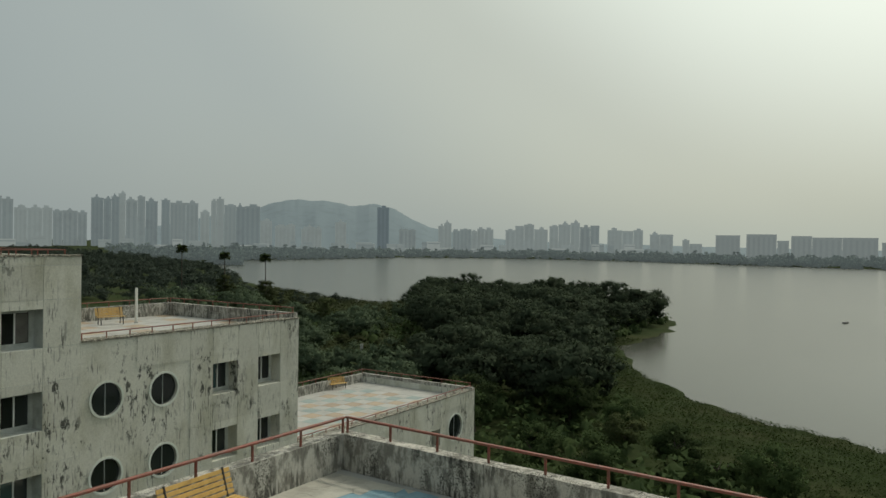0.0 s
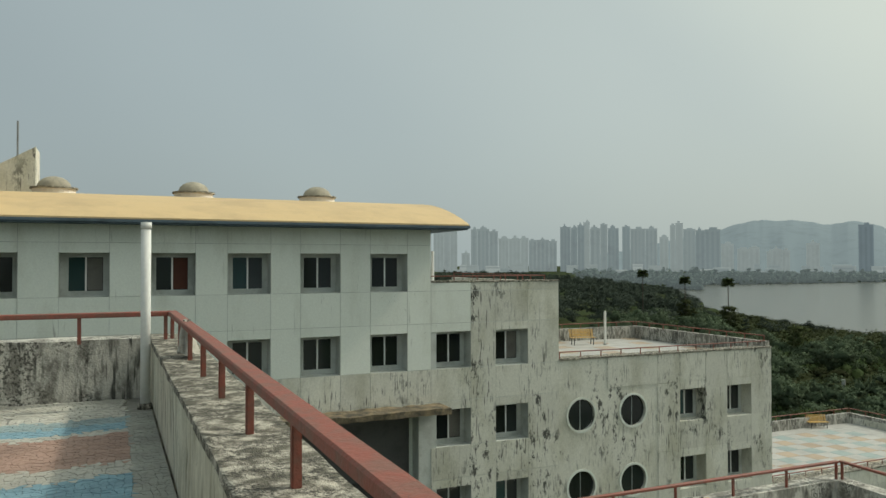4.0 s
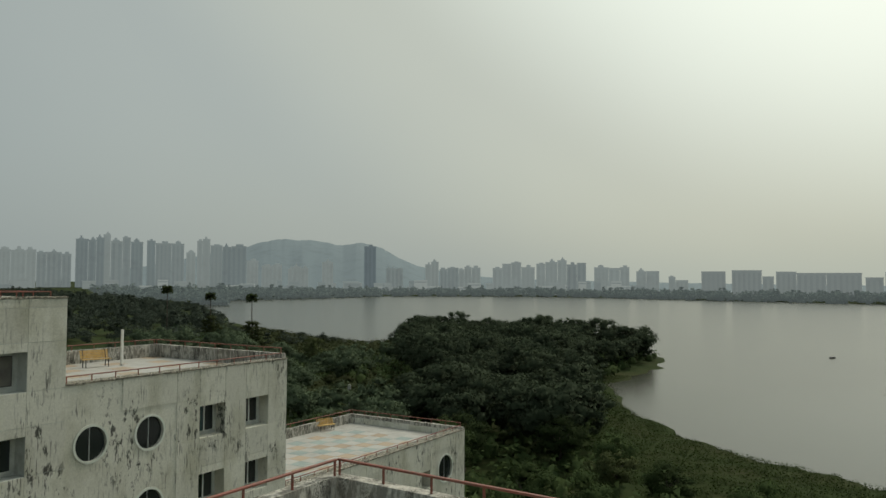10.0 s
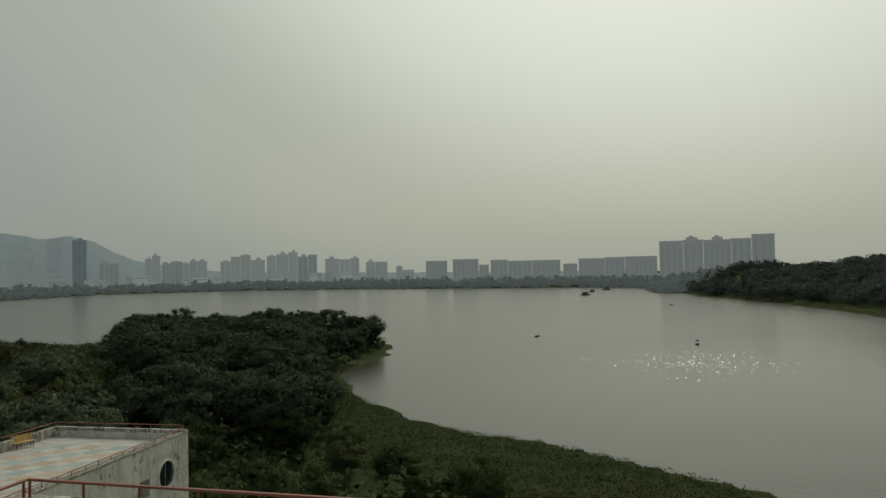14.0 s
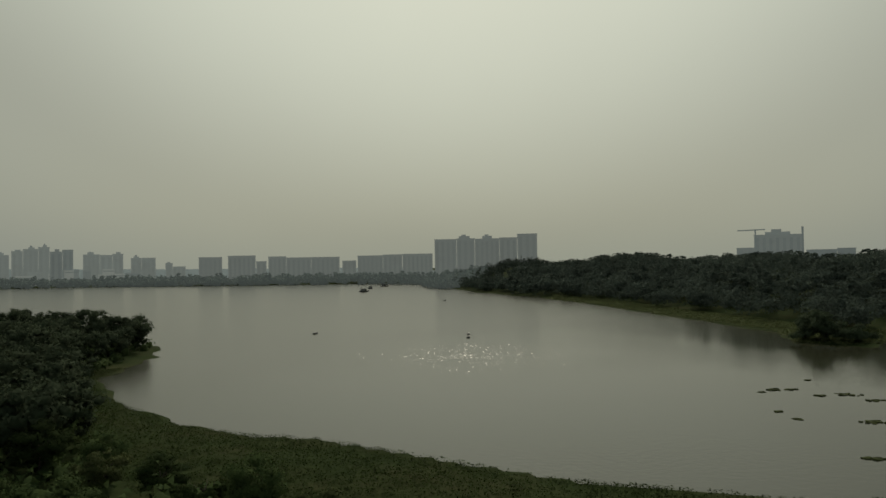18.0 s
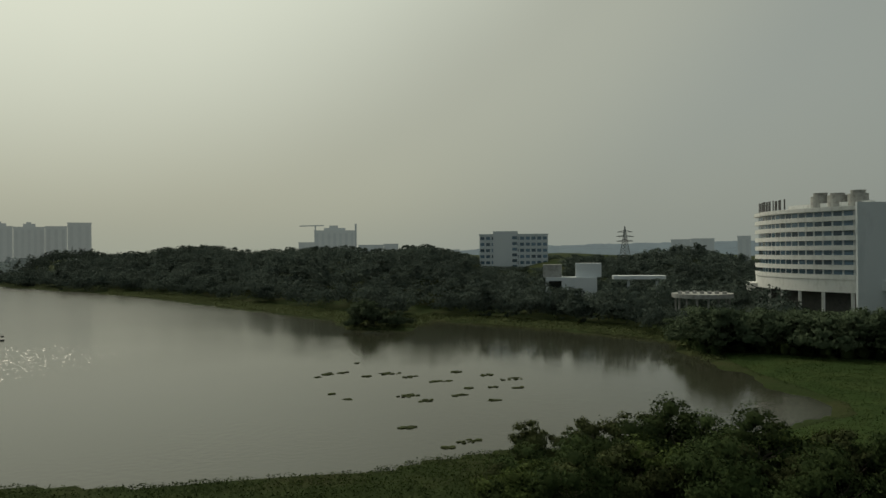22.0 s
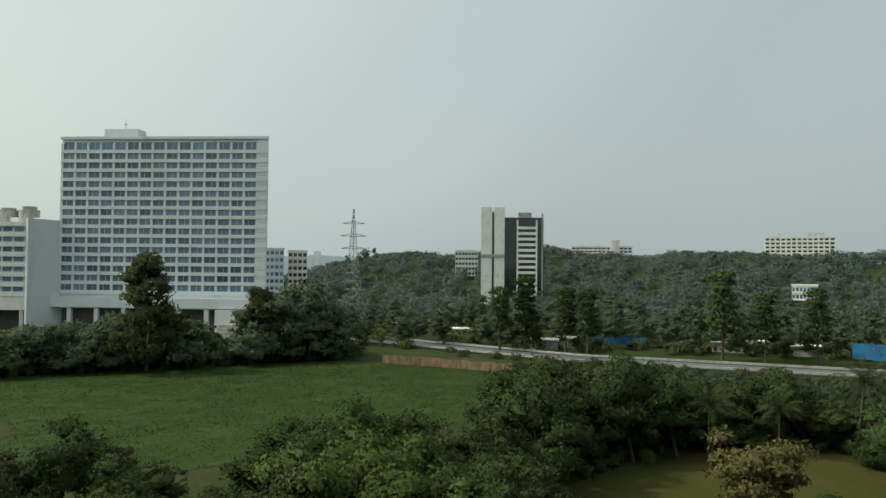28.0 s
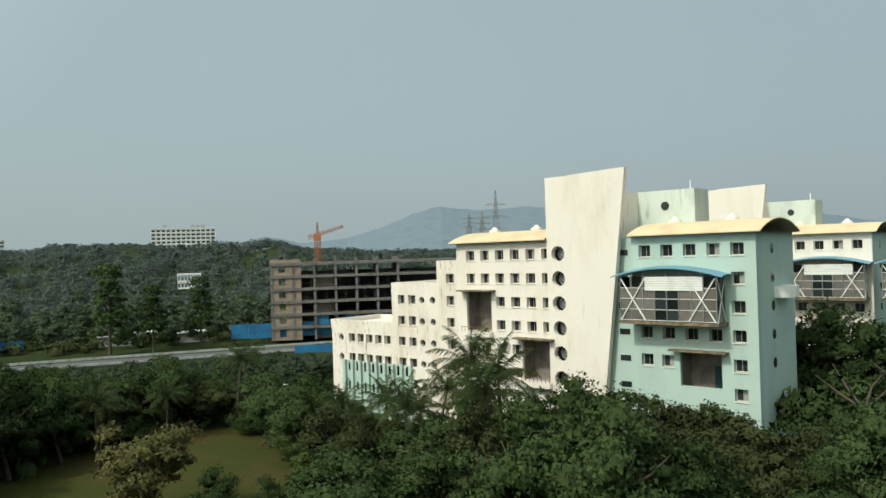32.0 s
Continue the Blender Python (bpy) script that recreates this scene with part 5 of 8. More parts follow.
# ---- the wing by the garden ----
def garden_wing():
    ob = thing("garden_wing", "cream campus building with portholes, a leaning slab and mint walls", "building", GRID)
    face = pose(0, -85, 0, 0, 0, 180)

    def wall(v0, v1, z0, z1, holes, rounds, mat, t=0.7, label=""):
        bm = bmesh.new()
        pierced_wall(bm, -v1, -v0, z0, z1, t, [(-b, -a, c, d) for a, b, c, d in holes], [(-a, z, r) for a, z, r in rounds])
        bmesh.ops.transform(bm, matrix=face, verts=bm.verts)
        part("wall", bm, mat, ob, label)
    wm, (x0, x1, z0, z1) = window_mesh(1.5, 1.42, M["cream"], 0.03)
    pl = bm_mesh("pane", box(x0, (x0 + x1) / 2 - 0.02, -0.012, -0.004, z0, z1), M["glass"])
    sash = bm_mesh("sash", box((x0 + x1) / 2 - 0.03, (x0 + x1) / 2 + 0.03, -0.03, 0.0, z0, z1), M["frame"])
    ledge = bm_mesh("sill", box(-0.82, 0.82, -0.74, -0.52, -0.09, -0.005), M["cream"])
    blind = bm_mesh("blind", box((x0 + x1) / 2 + 0.04, x1 - 0.02, -0.028, -0.020, z0 + 0.02, z1 - 0.02), M["curtain_pale"])
    pr = bm_mesh("pane", box((x0 + x1) / 2 + 0.02, x1, -0.012, -0.004, z0, z1), M["glass"])

    def win(v, zt):
        w = part("window", wm, parent=ob, at=face @ pose(-v, 0.62, zt - 1.42))
        part("pane", pl, parent=w)
        part("pane", pr, parent=w)
        part("sash", sash, parent=w)
        part("sill", ledge, parent=w)
        if wrng.random() < 0.4:
            part("blind", blind, parent=w)

    def porthole(v, z, r, depth=0.45):
        bm = bmesh.new()
        add_tube(bm, (0, depth, 0), (0, depth + 0.03, 0), r, seg=24)
        w = part("round_window", bm, M["glass"], ob, at=face @ pose(-v, 0, z))
        seg = 28
        bm = bmesh.new()
        vi = [[bm.verts.new((rr * math.cos(2 * math.pi * i / seg), yy, rr * math.sin(2 * math.pi * i / seg))) for i in range(seg)] for rr, yy in ((r * 0.62, depth), (r * 0.62, depth - 0.05), (r * 0.78, depth - 0.05), (r * 0.78, depth))]
        for k in range(3):
            for i in range(seg):
                bm.faces.new((vi[k][i], vi[k][(i + 1) % seg], vi[k + 1][(i + 1) % seg], vi[k + 1][i]))
        part("frame", bm, M["frame"], w)
    rows = [27.40 - FLOOR_H * k for k in range(8)]
    rec = [(65.7, 70.2, 15.9, 21.5), (55.9, 60.6, 9.6, 15.1)]

    def section(v0, v1, top, cols, ports, kmin, kmax, mat, r=0.55, skip=()):
        holes, rounds, ws = [], [], []
        for k in range(kmin, kmax):
            zt = rows[k]
            for v in cols:
                if any(a - 0.9 < v < b + 0.9 and c - 0.3 < zt and zt - 1.4 < d + 0.2 for a, b, c, d in skip):
                    continue
                holes.append((v - 0.75, v + 0.75, zt - 1.42, zt))
                ws.append((v, zt))
            for v in ports:
                rounds.append((v, zt - 0.75, r))
        holes += [h for h in skip if v0 <= h[0] and h[1] <= v1]
        wall(v0, v1, 0, top, holes, rounds, mat)
        for v, zt in ws:
            win(v, zt)
        for v, z, rr in rounds:
            porthole(v, z, rr)
    section(55.55, 71.9, 28.5, [56.3 + 2.6 * i for i in range(6)], [], 0, 7, M["cream"], skip=rec)
    section(71.9, 75.9, 26.1, [73.3], [], 1, 7, M["cream_stained"])
    section(75.9, 85.6, 22.8, [81.2, 83.5], [79.1, 76.9], 2, 7, M["cream_stained"])
    section(85.6, 100.2, 16.5, [86.8, 88.9, 91.0, 93.1, 95.2], [97.9], 4, 6, M["cream_stained"], 0.6)
    # recess back and sides are coloured dark for the shade inside
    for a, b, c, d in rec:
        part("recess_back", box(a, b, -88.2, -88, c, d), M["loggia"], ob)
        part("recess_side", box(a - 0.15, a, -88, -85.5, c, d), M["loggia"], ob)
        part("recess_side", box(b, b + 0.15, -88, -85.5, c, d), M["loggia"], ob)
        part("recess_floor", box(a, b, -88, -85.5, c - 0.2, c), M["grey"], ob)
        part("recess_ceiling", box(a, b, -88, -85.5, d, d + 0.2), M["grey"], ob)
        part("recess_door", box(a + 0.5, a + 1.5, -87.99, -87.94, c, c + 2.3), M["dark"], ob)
        cn = rough_box(a - 0.8, b + 0.8, -84.98, -83.6, d + 0.12, d + 0.30, 0.5, 0.04, seed=int(a))
        part("canopy", cn, M["brown_slab"], ob)
        part("balcony", box(a - 0.3, b + 0.3, -84.98, -83.9, c - 0.75, c - 0.02, bevel=0.05), M["cream"], ob)
        for k in range(9):
            part("baluster", box(a - 0.2 + k * (b - a + 0.4) / 8 - 0.025, a - 0.2 + k * (b - a + 0.4) / 8 + 0.025, -84.02, -83.97, c - 0.02, c + 0.62), M["rail"], ob)
        part("balcony_rail", box(a - 0.25, b + 0.25, -84.04, -83.95, c + 0.62, c + 0.69), M["rail"], ob)
        part("air_conditioner", box(a + 0.3, a + 1.1, -87.4, -86.9, d - 1.6, d - 1.0, bevel=0.03), M["bench_leg"], ob)
    # mint pilasters at the foot
    for i in range(9):
        v = 81.4 + 1.9 * i
        part("pilaster", box(v, v + 0.55, -84.98, -84.5, 0, 9.9), M["mint"], ob)
        if i < 8:
            part("slit_window", box(v + 0.9, v + 1.5, -84.985, -84.95, 8.2, 9.7), M["glass"], ob)
            part("slit_window", box(v + 0.9, v + 1.5, -84.985, -84.95, 5.0, 6.4), M["glass"], ob)
    part("mint_band", box(81.2, 97.6, -84.995, -84.987, 0, 9.9), M["mint"], ob)
    # bodies behind the faces
    for v0, v1, z, dz in ((48.4, 71.9, 28.4, 0), (71.9, 75.9, 25.4, 0), (75.9, 85.6, 22.1, 0), (85.6, 99.6, 15.8, 0)):
        part("body", box(v0 + 0.02, v1 - 0.02, -96.5, -88.25, 0, z), M["cream"], ob)
        part("roof_slab", box(v0 + 0.02, v1 - 0.02, -88.25, -85.45, z - 0.3, z), M["grey"], ob)
    for v0, v1, z in ((71.9, 75.9, 26.1), (75.9, 85.6, 22.8), (85.6, 100.2, 16.5)):
        part("parapet", box(v1 - 0.3, v1 - 0.001, -96.5, -85.5, z - 1.2, z), M["cream"], ob)
        part("parapet", box(v0, v1 - 0.3, -96.5, -96.2, z - 1.2, z), M["cream"], ob)
    lean = bmesh.new()
    vv = [lean.verts.new(p) for p in ((97.2, -85.6, 0), (97.2, -96.5, 0), (100.6, -96.5, 16.5), (100.6, -84.99, 16.5), (100.2, -84.99, 16.5), (96.8, -84.99, 0), (96.8, -96.5, 0), (100.2, -96.5, 16.5), (97.2, -84.99, 0))]
    for f in ((8, 1, 2, 3), (5, 8, 3, 4), (3, 2, 7, 4), (1, 6, 7, 2), (5, 4, 7, 6)):
        lean.faces.new([vv[i] for i in f])
    part("end_wall", lean, M["cream_stained"], ob, "end wall leaning outwards")
    # tan barrel roof along x
    for v0, v1 in ((55.9, 72.6), (28.2, 44.0)):
        bm = barrel_roof(v0, v1, -98.2, -84.0, 28.62, 1.5, 0.12)
        bmesh.ops.transform(bm, matrix=Matrix(((0, 1, 0, 0), (1, 0, 0, 0), (0, 0, 1, 0), (0, 0, 0, 1))), verts=bm.verts)
        bmesh.ops.recalc_face_normals(bm, faces=bm.faces[:])
        part("roof", bm, M["tan_roof"], ob, "tan barrel-vaulted sheet roof")
        part("soffit", box(v0 + 0.1, v1 - 0.1, -98, -84.2, 28.42, 28.46), M["soffit"], ob)
        for k in range(2):
            vx = v0 + (v1 - v0) * (0.35 + 0.45 * k)
            bm = bmesh.new()
            add_tube(bm, (vx, -91, 29.7), (vx, -91, 30.4), 0.85, 0.8, seg=16)
            add_tube(bm, (vx, -91, 30.4), (vx, -91, 30.85), 0.62, 0.2, seg=16)
            part("roof_vent", bm, M["cream"], ob)
    # the leaning slab with its column of deep portholes
    slab = bmesh.new()
    seg = 32
    lo_z, hi_z = 0.0, 36.7
    ports = [(54.2, 26.65 - FLOOR_H * k, 1.0) for k in range(6)]
    pierced_wall(slab, -55.9, -52.4, 0, 36.7, 0.8, [], [(-a, z, r) for a, z, r in ports])
    bmesh.ops.transform(slab, matrix=pose(0, -84.6, 0, 0, 0, 180), verts=slab.verts)
    part("slab_wall", slab, M["cream"], ob, "tall plain cream slab wall with deep portholes")
    sl = bmesh.new()
    pts = [(52.4, 0), (48.9, 0), (44.3, 37.05), (52.4, 36.78)]
    f0 = [sl.verts.new((a, -84.6, z)) for a, z in pts]
    f1 = [sl.verts.new((a, -85.4, z)) for a, z in pts]
    sl.faces.new(f0[::-1])
    sl.faces.new(f1)
    for i in range(4):
        sl.faces.new((f0[i], f0[(i + 1) % 4], f1[(i + 1) % 4], f1[i]))
    bmesh.ops.recalc_face_normals(sl, faces=sl.faces[:])
    part("slab_wall", sl, M["cream"], ob)
    for a, z, r in ports:
        porthole(a, z, r * 1.0, 0.9)
        bm = bmesh.new()
        add_tube(bm, (0, 0.82, 0), (0, 0.88, 0), r * 0.45, seg=16)
        part("fan", bm, M["steel"], ob, at=face @ pose(-a, -0.1, z))
    part("tower", box(46.6, 48.6, -97, -88.5, 20, 34.4), M["cream"], ob)
    part("tower", box(38.9, 46.6, -97, -92.5, 20, 34.4), M["mint_pale"], ob, "pale mint stair tower behind the slab")
    bm = bmesh.new()
    add_tube(bm, (42.8, -92.5, 32.4), (42.8, -92.42, 32.4), 0.55, seg=20)
    part("round_window", bm, M["glass"], ob)
    bm = bmesh.new()
    add_tube(bm, (40, -94, 34.4), (40, -94, 35.6), 0.08, seg=6)
    part("roof_pipe", bm, M["white"], ob)
    for k in range(6):
        part("slit_window", box(44.9, 46.3, -86.02, -85.98, 26.2 - FLOOR_H * k, 26.9 - FLOOR_H * k), M["glass"], ob)
    part("link_wall", box(43.9, 49.5, -97, -86.05, 0, 28.4), M["mint"], ob)
    # the mint block
    rec2 = (33.2, 38.1, 10.8, 14.8)
    holes, ws = [], []
    for v in (42.2, 39.4, 36.6, 33.8):
        for k in (0, 3):
            ws.append((v, rows[k]))
    ws += [(31.1, rows[k]) for k in range(6)] + [(42.2, rows[4]), (39.6, rows[4])]
    wall(29.05, 43.9, 0, 28.5, [(v - 0.75, v + 0.75, zt - 1.42, zt) for v, zt in ws] + [rec2], [], M["mint"], label="mint green rendered wall")
    for v, zt in ws:
        win(v, zt)
    # same dark colour for the shade in this recess
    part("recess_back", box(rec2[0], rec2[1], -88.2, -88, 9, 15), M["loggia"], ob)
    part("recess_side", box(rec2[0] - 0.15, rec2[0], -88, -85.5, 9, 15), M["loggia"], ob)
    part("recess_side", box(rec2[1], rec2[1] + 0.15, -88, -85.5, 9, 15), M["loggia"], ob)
    part("recess_ceiling", box(rec2[0], rec2[1], -88, -85.5, 14.8, 15), M["grey"], ob)
    part("recess_door", box(rec2[0] + 0.4, rec2[0] + 2.0, -87.99, -87.94, 9, 13), M["glass_teal"], ob)
    part("canopy", rough_box(rec2[0] - 0.9, rec2[1] + 0.9, -84.98, -83.7, 14.95, 15.15, 0.5, 0.04, seed=9), M["brown_slab"], ob)
    part("body", box(29.5, 43.88, -97.9, -88.25, 0, 28.4), M["mint"], ob)
    part("side_wall", box(29.05, 29.5, -98, -85.51, 0, 28.45), M["mint"], ob)
    for k in range(5):
        bm = bmesh.new()
        add_tube(bm, (29.10, -90.2, 26.6 - FLOOR_H * k), (29.03, -90.2, 26.6 - FLOOR_H * k), 0.6, seg=20)
        part("round_window", bm, M["glass"], ob)
    bal = bmesh.new()
    seg = 16
    for zz0, zz1, rr in ((20.9, 22.2, 2.4),):
        lo = [bal.verts.new((29.05 - rr * 0.8 * math.sin(math.pi * i / seg), -93 + rr * math.cos(math.pi * i / seg), zz0)) for i in range(seg + 1)]
        hi = [bal.verts.new((v.co.x, v.co.y, zz1)) for v in lo]
        for i in range(seg):
            bal.faces.new((lo[i], lo[i + 1], hi[i + 1], hi[i]))
        bal.faces.new(lo[::-1])
        bal.faces.new(hi)
    bmesh.ops.recalc_face_normals(bal, faces=bal.faces[:])
    part("balcony", bal, M["white"], ob, "rounded white balcony")
    return ob


def glass_bay(x, y, label="glazed steel-framed bay with a blue curved roof"):
    """A projecting bay hung on the facade: local x along the wall, front at y = 0 looking to +y."""
    ob = thing("glazed_bay", label, "bay window", at_grid(x, y, 0), "glazed bays")
    w, d, z0, z1 = 11.6, 2.6, 18.5, 23.6
    part("floor", box(-w / 2 - 0.2, w / 2 + 0.2, -d, 0.15, z0 - 0.35, z0), M["brown_slab"], ob)
    # dark sheet that stands for the unlit inside of the bay
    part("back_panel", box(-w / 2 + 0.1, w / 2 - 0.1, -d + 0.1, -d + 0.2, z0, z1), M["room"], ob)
    bm = barrel_roof(-w / 2 - 0.9, w / 2 + 0.9, -d - 0.2, 0.7, z1 + 0.1, 0.25, 0.10, 8)
    bmesh.ops.transform(bm, matrix=Matrix(((0, 1, 0, 0), (1, 0, 0, 0), (0, 0, 1, 0), (0, 0, 0, 1))), verts=bm.verts)
    for v in bm.verts:
        v.co.z += 1.0 * (1 - (v.co.x / (w / 2 + 0.9)) ** 2)
    bmesh.ops.subdivide_edges(bm, edges=[e for e in bm.edges if abs((e.verts[0].co - e.verts[1].co).x) > 5], cuts=9)
    for v in bm.verts:
        if abs(v.co.x) < w / 2 + 0.85:
            v.co.z = v.co.z + 1.0 * (1 - (v.co.x / (w / 2 + 0.9)) ** 2)
    bmesh.ops.recalc_face_normals(bm, faces=bm.faces[:])
    part("roof", bm, M["blue_roof"], ob, "blue curved metal roof")
    n = 8
    mul = bm_mesh("mullion", box(-0.045, 0.045, -0.06, 0.06, z0, z1 + 0.5), M["steel"])
    for i in range(n + 1):
        part("mullion", mul, parent=ob, at=pose(-w / 2 + w * i / n, 0, 0))
    for k in range(4):
        part("transom", box(-w / 2, w / 2, -0.05, 0.05, z0 + 0.1 + k * 1.25, z0 + 0.17 + k * 1.25), M["white"], ob)
    pane = bm_mesh("pane", box(0.08, w / n - 0.08, -0.03, -0.02, 0.06, 1.12), M["mesh_panel"])
    clear = bm_mesh("pane", box(0.08, w / n - 0.08, -0.03, -0.02, 0.06, 1.12), M["glass"])
    for i in range(n):
        for k in range(3):
            part("pane", clear if i in (3, 4) else pane, parent=ob, at=pose(-w / 2 + w * i / n, 0, z0 + 0.14 + k * 1.25))
    for a, b in ((-w / 2 + 0.1, -w / 2 + 3.2), (w / 2 - 3.2, w / 2 - 0.1)):
        for s in (0, 1):
            bm = bmesh.new()
            add_tube(bm, (a, 0.1, z0 + (0.1 if s else z1 - z0 - 0.1)), (b, 0.1, z0 + (z1 - z0 - 0.1 if s else 0.1)), 0.09, seg=5)
            part("brace", bm, M["white"], ob)
    for k in range(6):
        part("shutter_slat", box(-w / 2 + 1.5, w / 2 - 3.2, 0.06, 0.13, z1 - 1.5 + 0.27 * k, z1 - 1.26 + 0.27 * k), M["white"], ob)
    for s in (-1, 1):
        x_ = s * w / 2
        part("side_pane", box(min(x_, x_ - s * 0.06), max(x_, x_ - s * 0.06), -d + 0.2, -0.1, z0, z1), M["glass"], ob)
        bm = bmesh.new()
        add_tube(bm, (x_ + s * 0.05, -d + 0.2, z0), (x_ + s * 0.05, -0.1, z1), 0.06, seg=5)
        add_tube(bm, (x_ + s * 0.05, -d + 0.2, z1), (x_ + s * 0.05, -0.1, z0), 0.06, seg=5)
        part("brace", bm, M["white"], ob)
    return ob


gw = garden_wing()
bay = glass_bay(38.3, -82.3)
gw2 = copy_thing(gw, GRID @ pose(-2.0, -45, 0))
tagged(gw2, "cream campus building with blue-roofed bays behind trees", "building")
for o in gw2.children_recursive:
    if o.type == "MESH" and o.data.materials and o.data.materials[0] == M["mint"] and o.name.split(".")[0] in ("wall", "body", "link_wall"):
        o.material_slots[0].link = "OBJECT"
        o.material_slots[0].material = M["cream"]
copy_thing(bay, at_grid(33.5, -127.3, 0))
copy_thing(bay, at_grid(19.5, -127.3, 0))
low = thing("pump_house", "low cream shed with a blue sheet roof", "shed", pose(*polar(159.3, 96, 1.0), 0, 0, -20))
part("wall", box(-6, 9, 0, 6, -1, 5.0), M["cream"], low)
part("roof", box(-6.5, 9.5, -0.6, 6.6, 5.02, 5.35), M["blue_roof"], low)

# ---- the green: field, lawn, woods and trees ----
def draped(name, outline, lift, mat, label, category, step=4.0):
    """A patch of ground cover that follows the ground."""
    xs, ys = [p[0] for p in outline], [p[1] for p in outline]
    bm = bmesh.new()
    f = bm.faces.new([bm.verts.new((x, y, 0)) for x, y in outline])
    for ax, lo, hi in ((0, min(xs), max(xs)), (1, min(ys), max(ys))):
        c = lo + step
        while c < hi:
            co, no = [0, 0, 0], [0, 0, 0]
            co[ax], no[ax] = c, 1
            bmesh.ops.bisect_plane(bm, geom=bm.verts[:] + bm.edges[:] + bm.faces[:], plane_co=co, plane_no=no)
            c += step
    pts = np.array([v.co[:2] for v in bm.verts])
    zs = np.maximum(height(pts[:, 0], pts[:, 1]), 0.12) + lift
    for v, z in zip(bm.verts, zs):
        v.co.z = z
    bmesh.ops.recalc_face_normals(bm, faces=bm.faces[:])
    return tagged(part(name, bm, mat), label, category, kind="structure")


def point_in(outline, x, y):
    inside = False
    for (ax, ay), (bx, by) in zip(outline, outline[1:] + outline[:1]):
        if (ay > y) != (by > y) and x < (bx - ax) * (y - ay) / (by - ay) + ax:
            inside = not inside
    return inside


FIELD = [(206, 0), (203, -12), (200, -30), (196, -60), (193, -83), (188, -107), (174, -114), (158, -122), (134, -131), (112, -122), (104, -105), (100, -60), (96, -20), (112, 0), (124, -10), (137, -20), (147, -20), (158, -15), (174, -8), (190, -2)]
LAWN = [(63, -62), (64, -67), (66, -80), (65, -95), (58, -106), (51, -113), (44, -106), (37, -97), (32, -89), (28, -82), (25, -75), (24, -66), (30, -56), (50, -54)]
M["field"] = material("lush_wet_meadow", (0.032, 0.055, 0.016), 0.95, dark=(0.050, 0.070, 0.022), amount=0.55, scale=0.10, grain=0.3, grain_scale=2.2, bump=0.4, spec=0.04)
M["lawn"] = material("worn_garden_lawn", (0.046, 0.052, 0.014), 0.95, dark=(0.068, 0.054, 0.022), amount=0.6, scale=0.12, grain=0.25, grain_scale=3.0, bump=0.3, spec=0.04)
draped("meadow", FIELD, 0.06, M["field"], "lush green wet meadow by the lake", "meadow")
draped("lawn", LAWN, 0.10, M["lawn"], "mown garden lawn with worn brown patches", "lawn")
ROAD = [(300, -120), (261, -136), (200, -152), (152, -163), (122, -181), (84, -203), (30, -232), (-30, -270)]


def shifted(pts, d):
    out = []
    for i, (x, y) in enumerate(pts):
        a, b = pts[max(0, i - 1)], pts[min(len(pts) - 1, i + 1)]
        t = Vector((b[0] - a[0], b[1] - a[1])).normalized()
        out.append((x - t.y * d, y + t.x * d))
    return out


ROAD_LINE = [(ax + (bx - ax) * k / 12, ay + (by - ay) * k / 12) for (ax, ay), (bx, by) in zip(ROAD, ROAD[1:]) for k in range(12)]


def tufts(name, places, size, mat, label, seed, rise=0.4, per=14, spread=1.4, core=1):
    r = np.random.default_rng(seed)
    c = [(x, y, max(0.1, ground_at(x, y)) + rise * 0.4) for x, y in places]
    v, f, n = leaf_cloud(r, c, [spread * r.uniform(0.6, 1.4) for _ in c], int(per * len(c) * 1.3), size * 0.8, rise / spread, core)
    return tagged(part(name, leaf_mesh(name, v, f, n, M[mat])), label, "plants", kind="stuff")


rng = np.random.default_rng(17)
M["reed"] = foliage("meadow_reeds", (0.034, 0.057, 0.017), (0.050, 0.076, 0.024), 0.35)
M["bank"] = foliage("bank_grass", (0.022, 0.036, 0.010), (0.036, 0.052, 0.015))
reed_rows = scatter(rng, 4600, lambda x, y: point_in(FIELD, x, y), 1.1, (95, 207, -132, 8))
tufts("reeds", reed_rows, 0.15, "reed", "tufted reeds over the wet meadow", 41, 0.11, 24, 1.6, 0)
bank_spots = scatter(rng, 3600, lambda x, y: 0.1 < shore(x, y) < 34 and not campus(x, y), 0.95, (26, 110, -2, 215))
tufts("bank_grass", bank_spots, 0.17, "bank", "rough green grass along the lake bank", 42, 0.28, 24, 1.1, 0)


def avoid(x, y):
    return land(x, y, 3.0) and not campus(x, y, 4.0) and not point_in(FIELD, x, y) and not point_in(LAWN, x, y)


def garden_top(az):
    """How high the trees round the garden reach, in degrees; az from 0 to 360."""
    return float(np.interp(az, (160, 171, 174, 182, 188, 194, 198, 203, 208, 214, 219, 226, 230), (-9.3, -9.5, -9.3, -10.7, -11.4, -11.4, -9.8, -8.6, -7.8, -8.0, -7.3, -7.3, -7.8)))


def plant(spots, kinds, lo, hi, group, r, top=None):
    for k, (x, y) in enumerate(spots):
        s = float(r.uniform(lo, hi))
        if top:
            s = min(s, (EYE - 1 + math.hypot(x, y) * math.tan(radians(top(bearing(x, y) % 360)))) / 8.8 * float(r.uniform(0.92, 1.1)))
            if s < 0.3:
                continue
        kinds[int(r.integers(len(kinds)))](x, y, s, float(r.uniform(0, 360)), group=group)


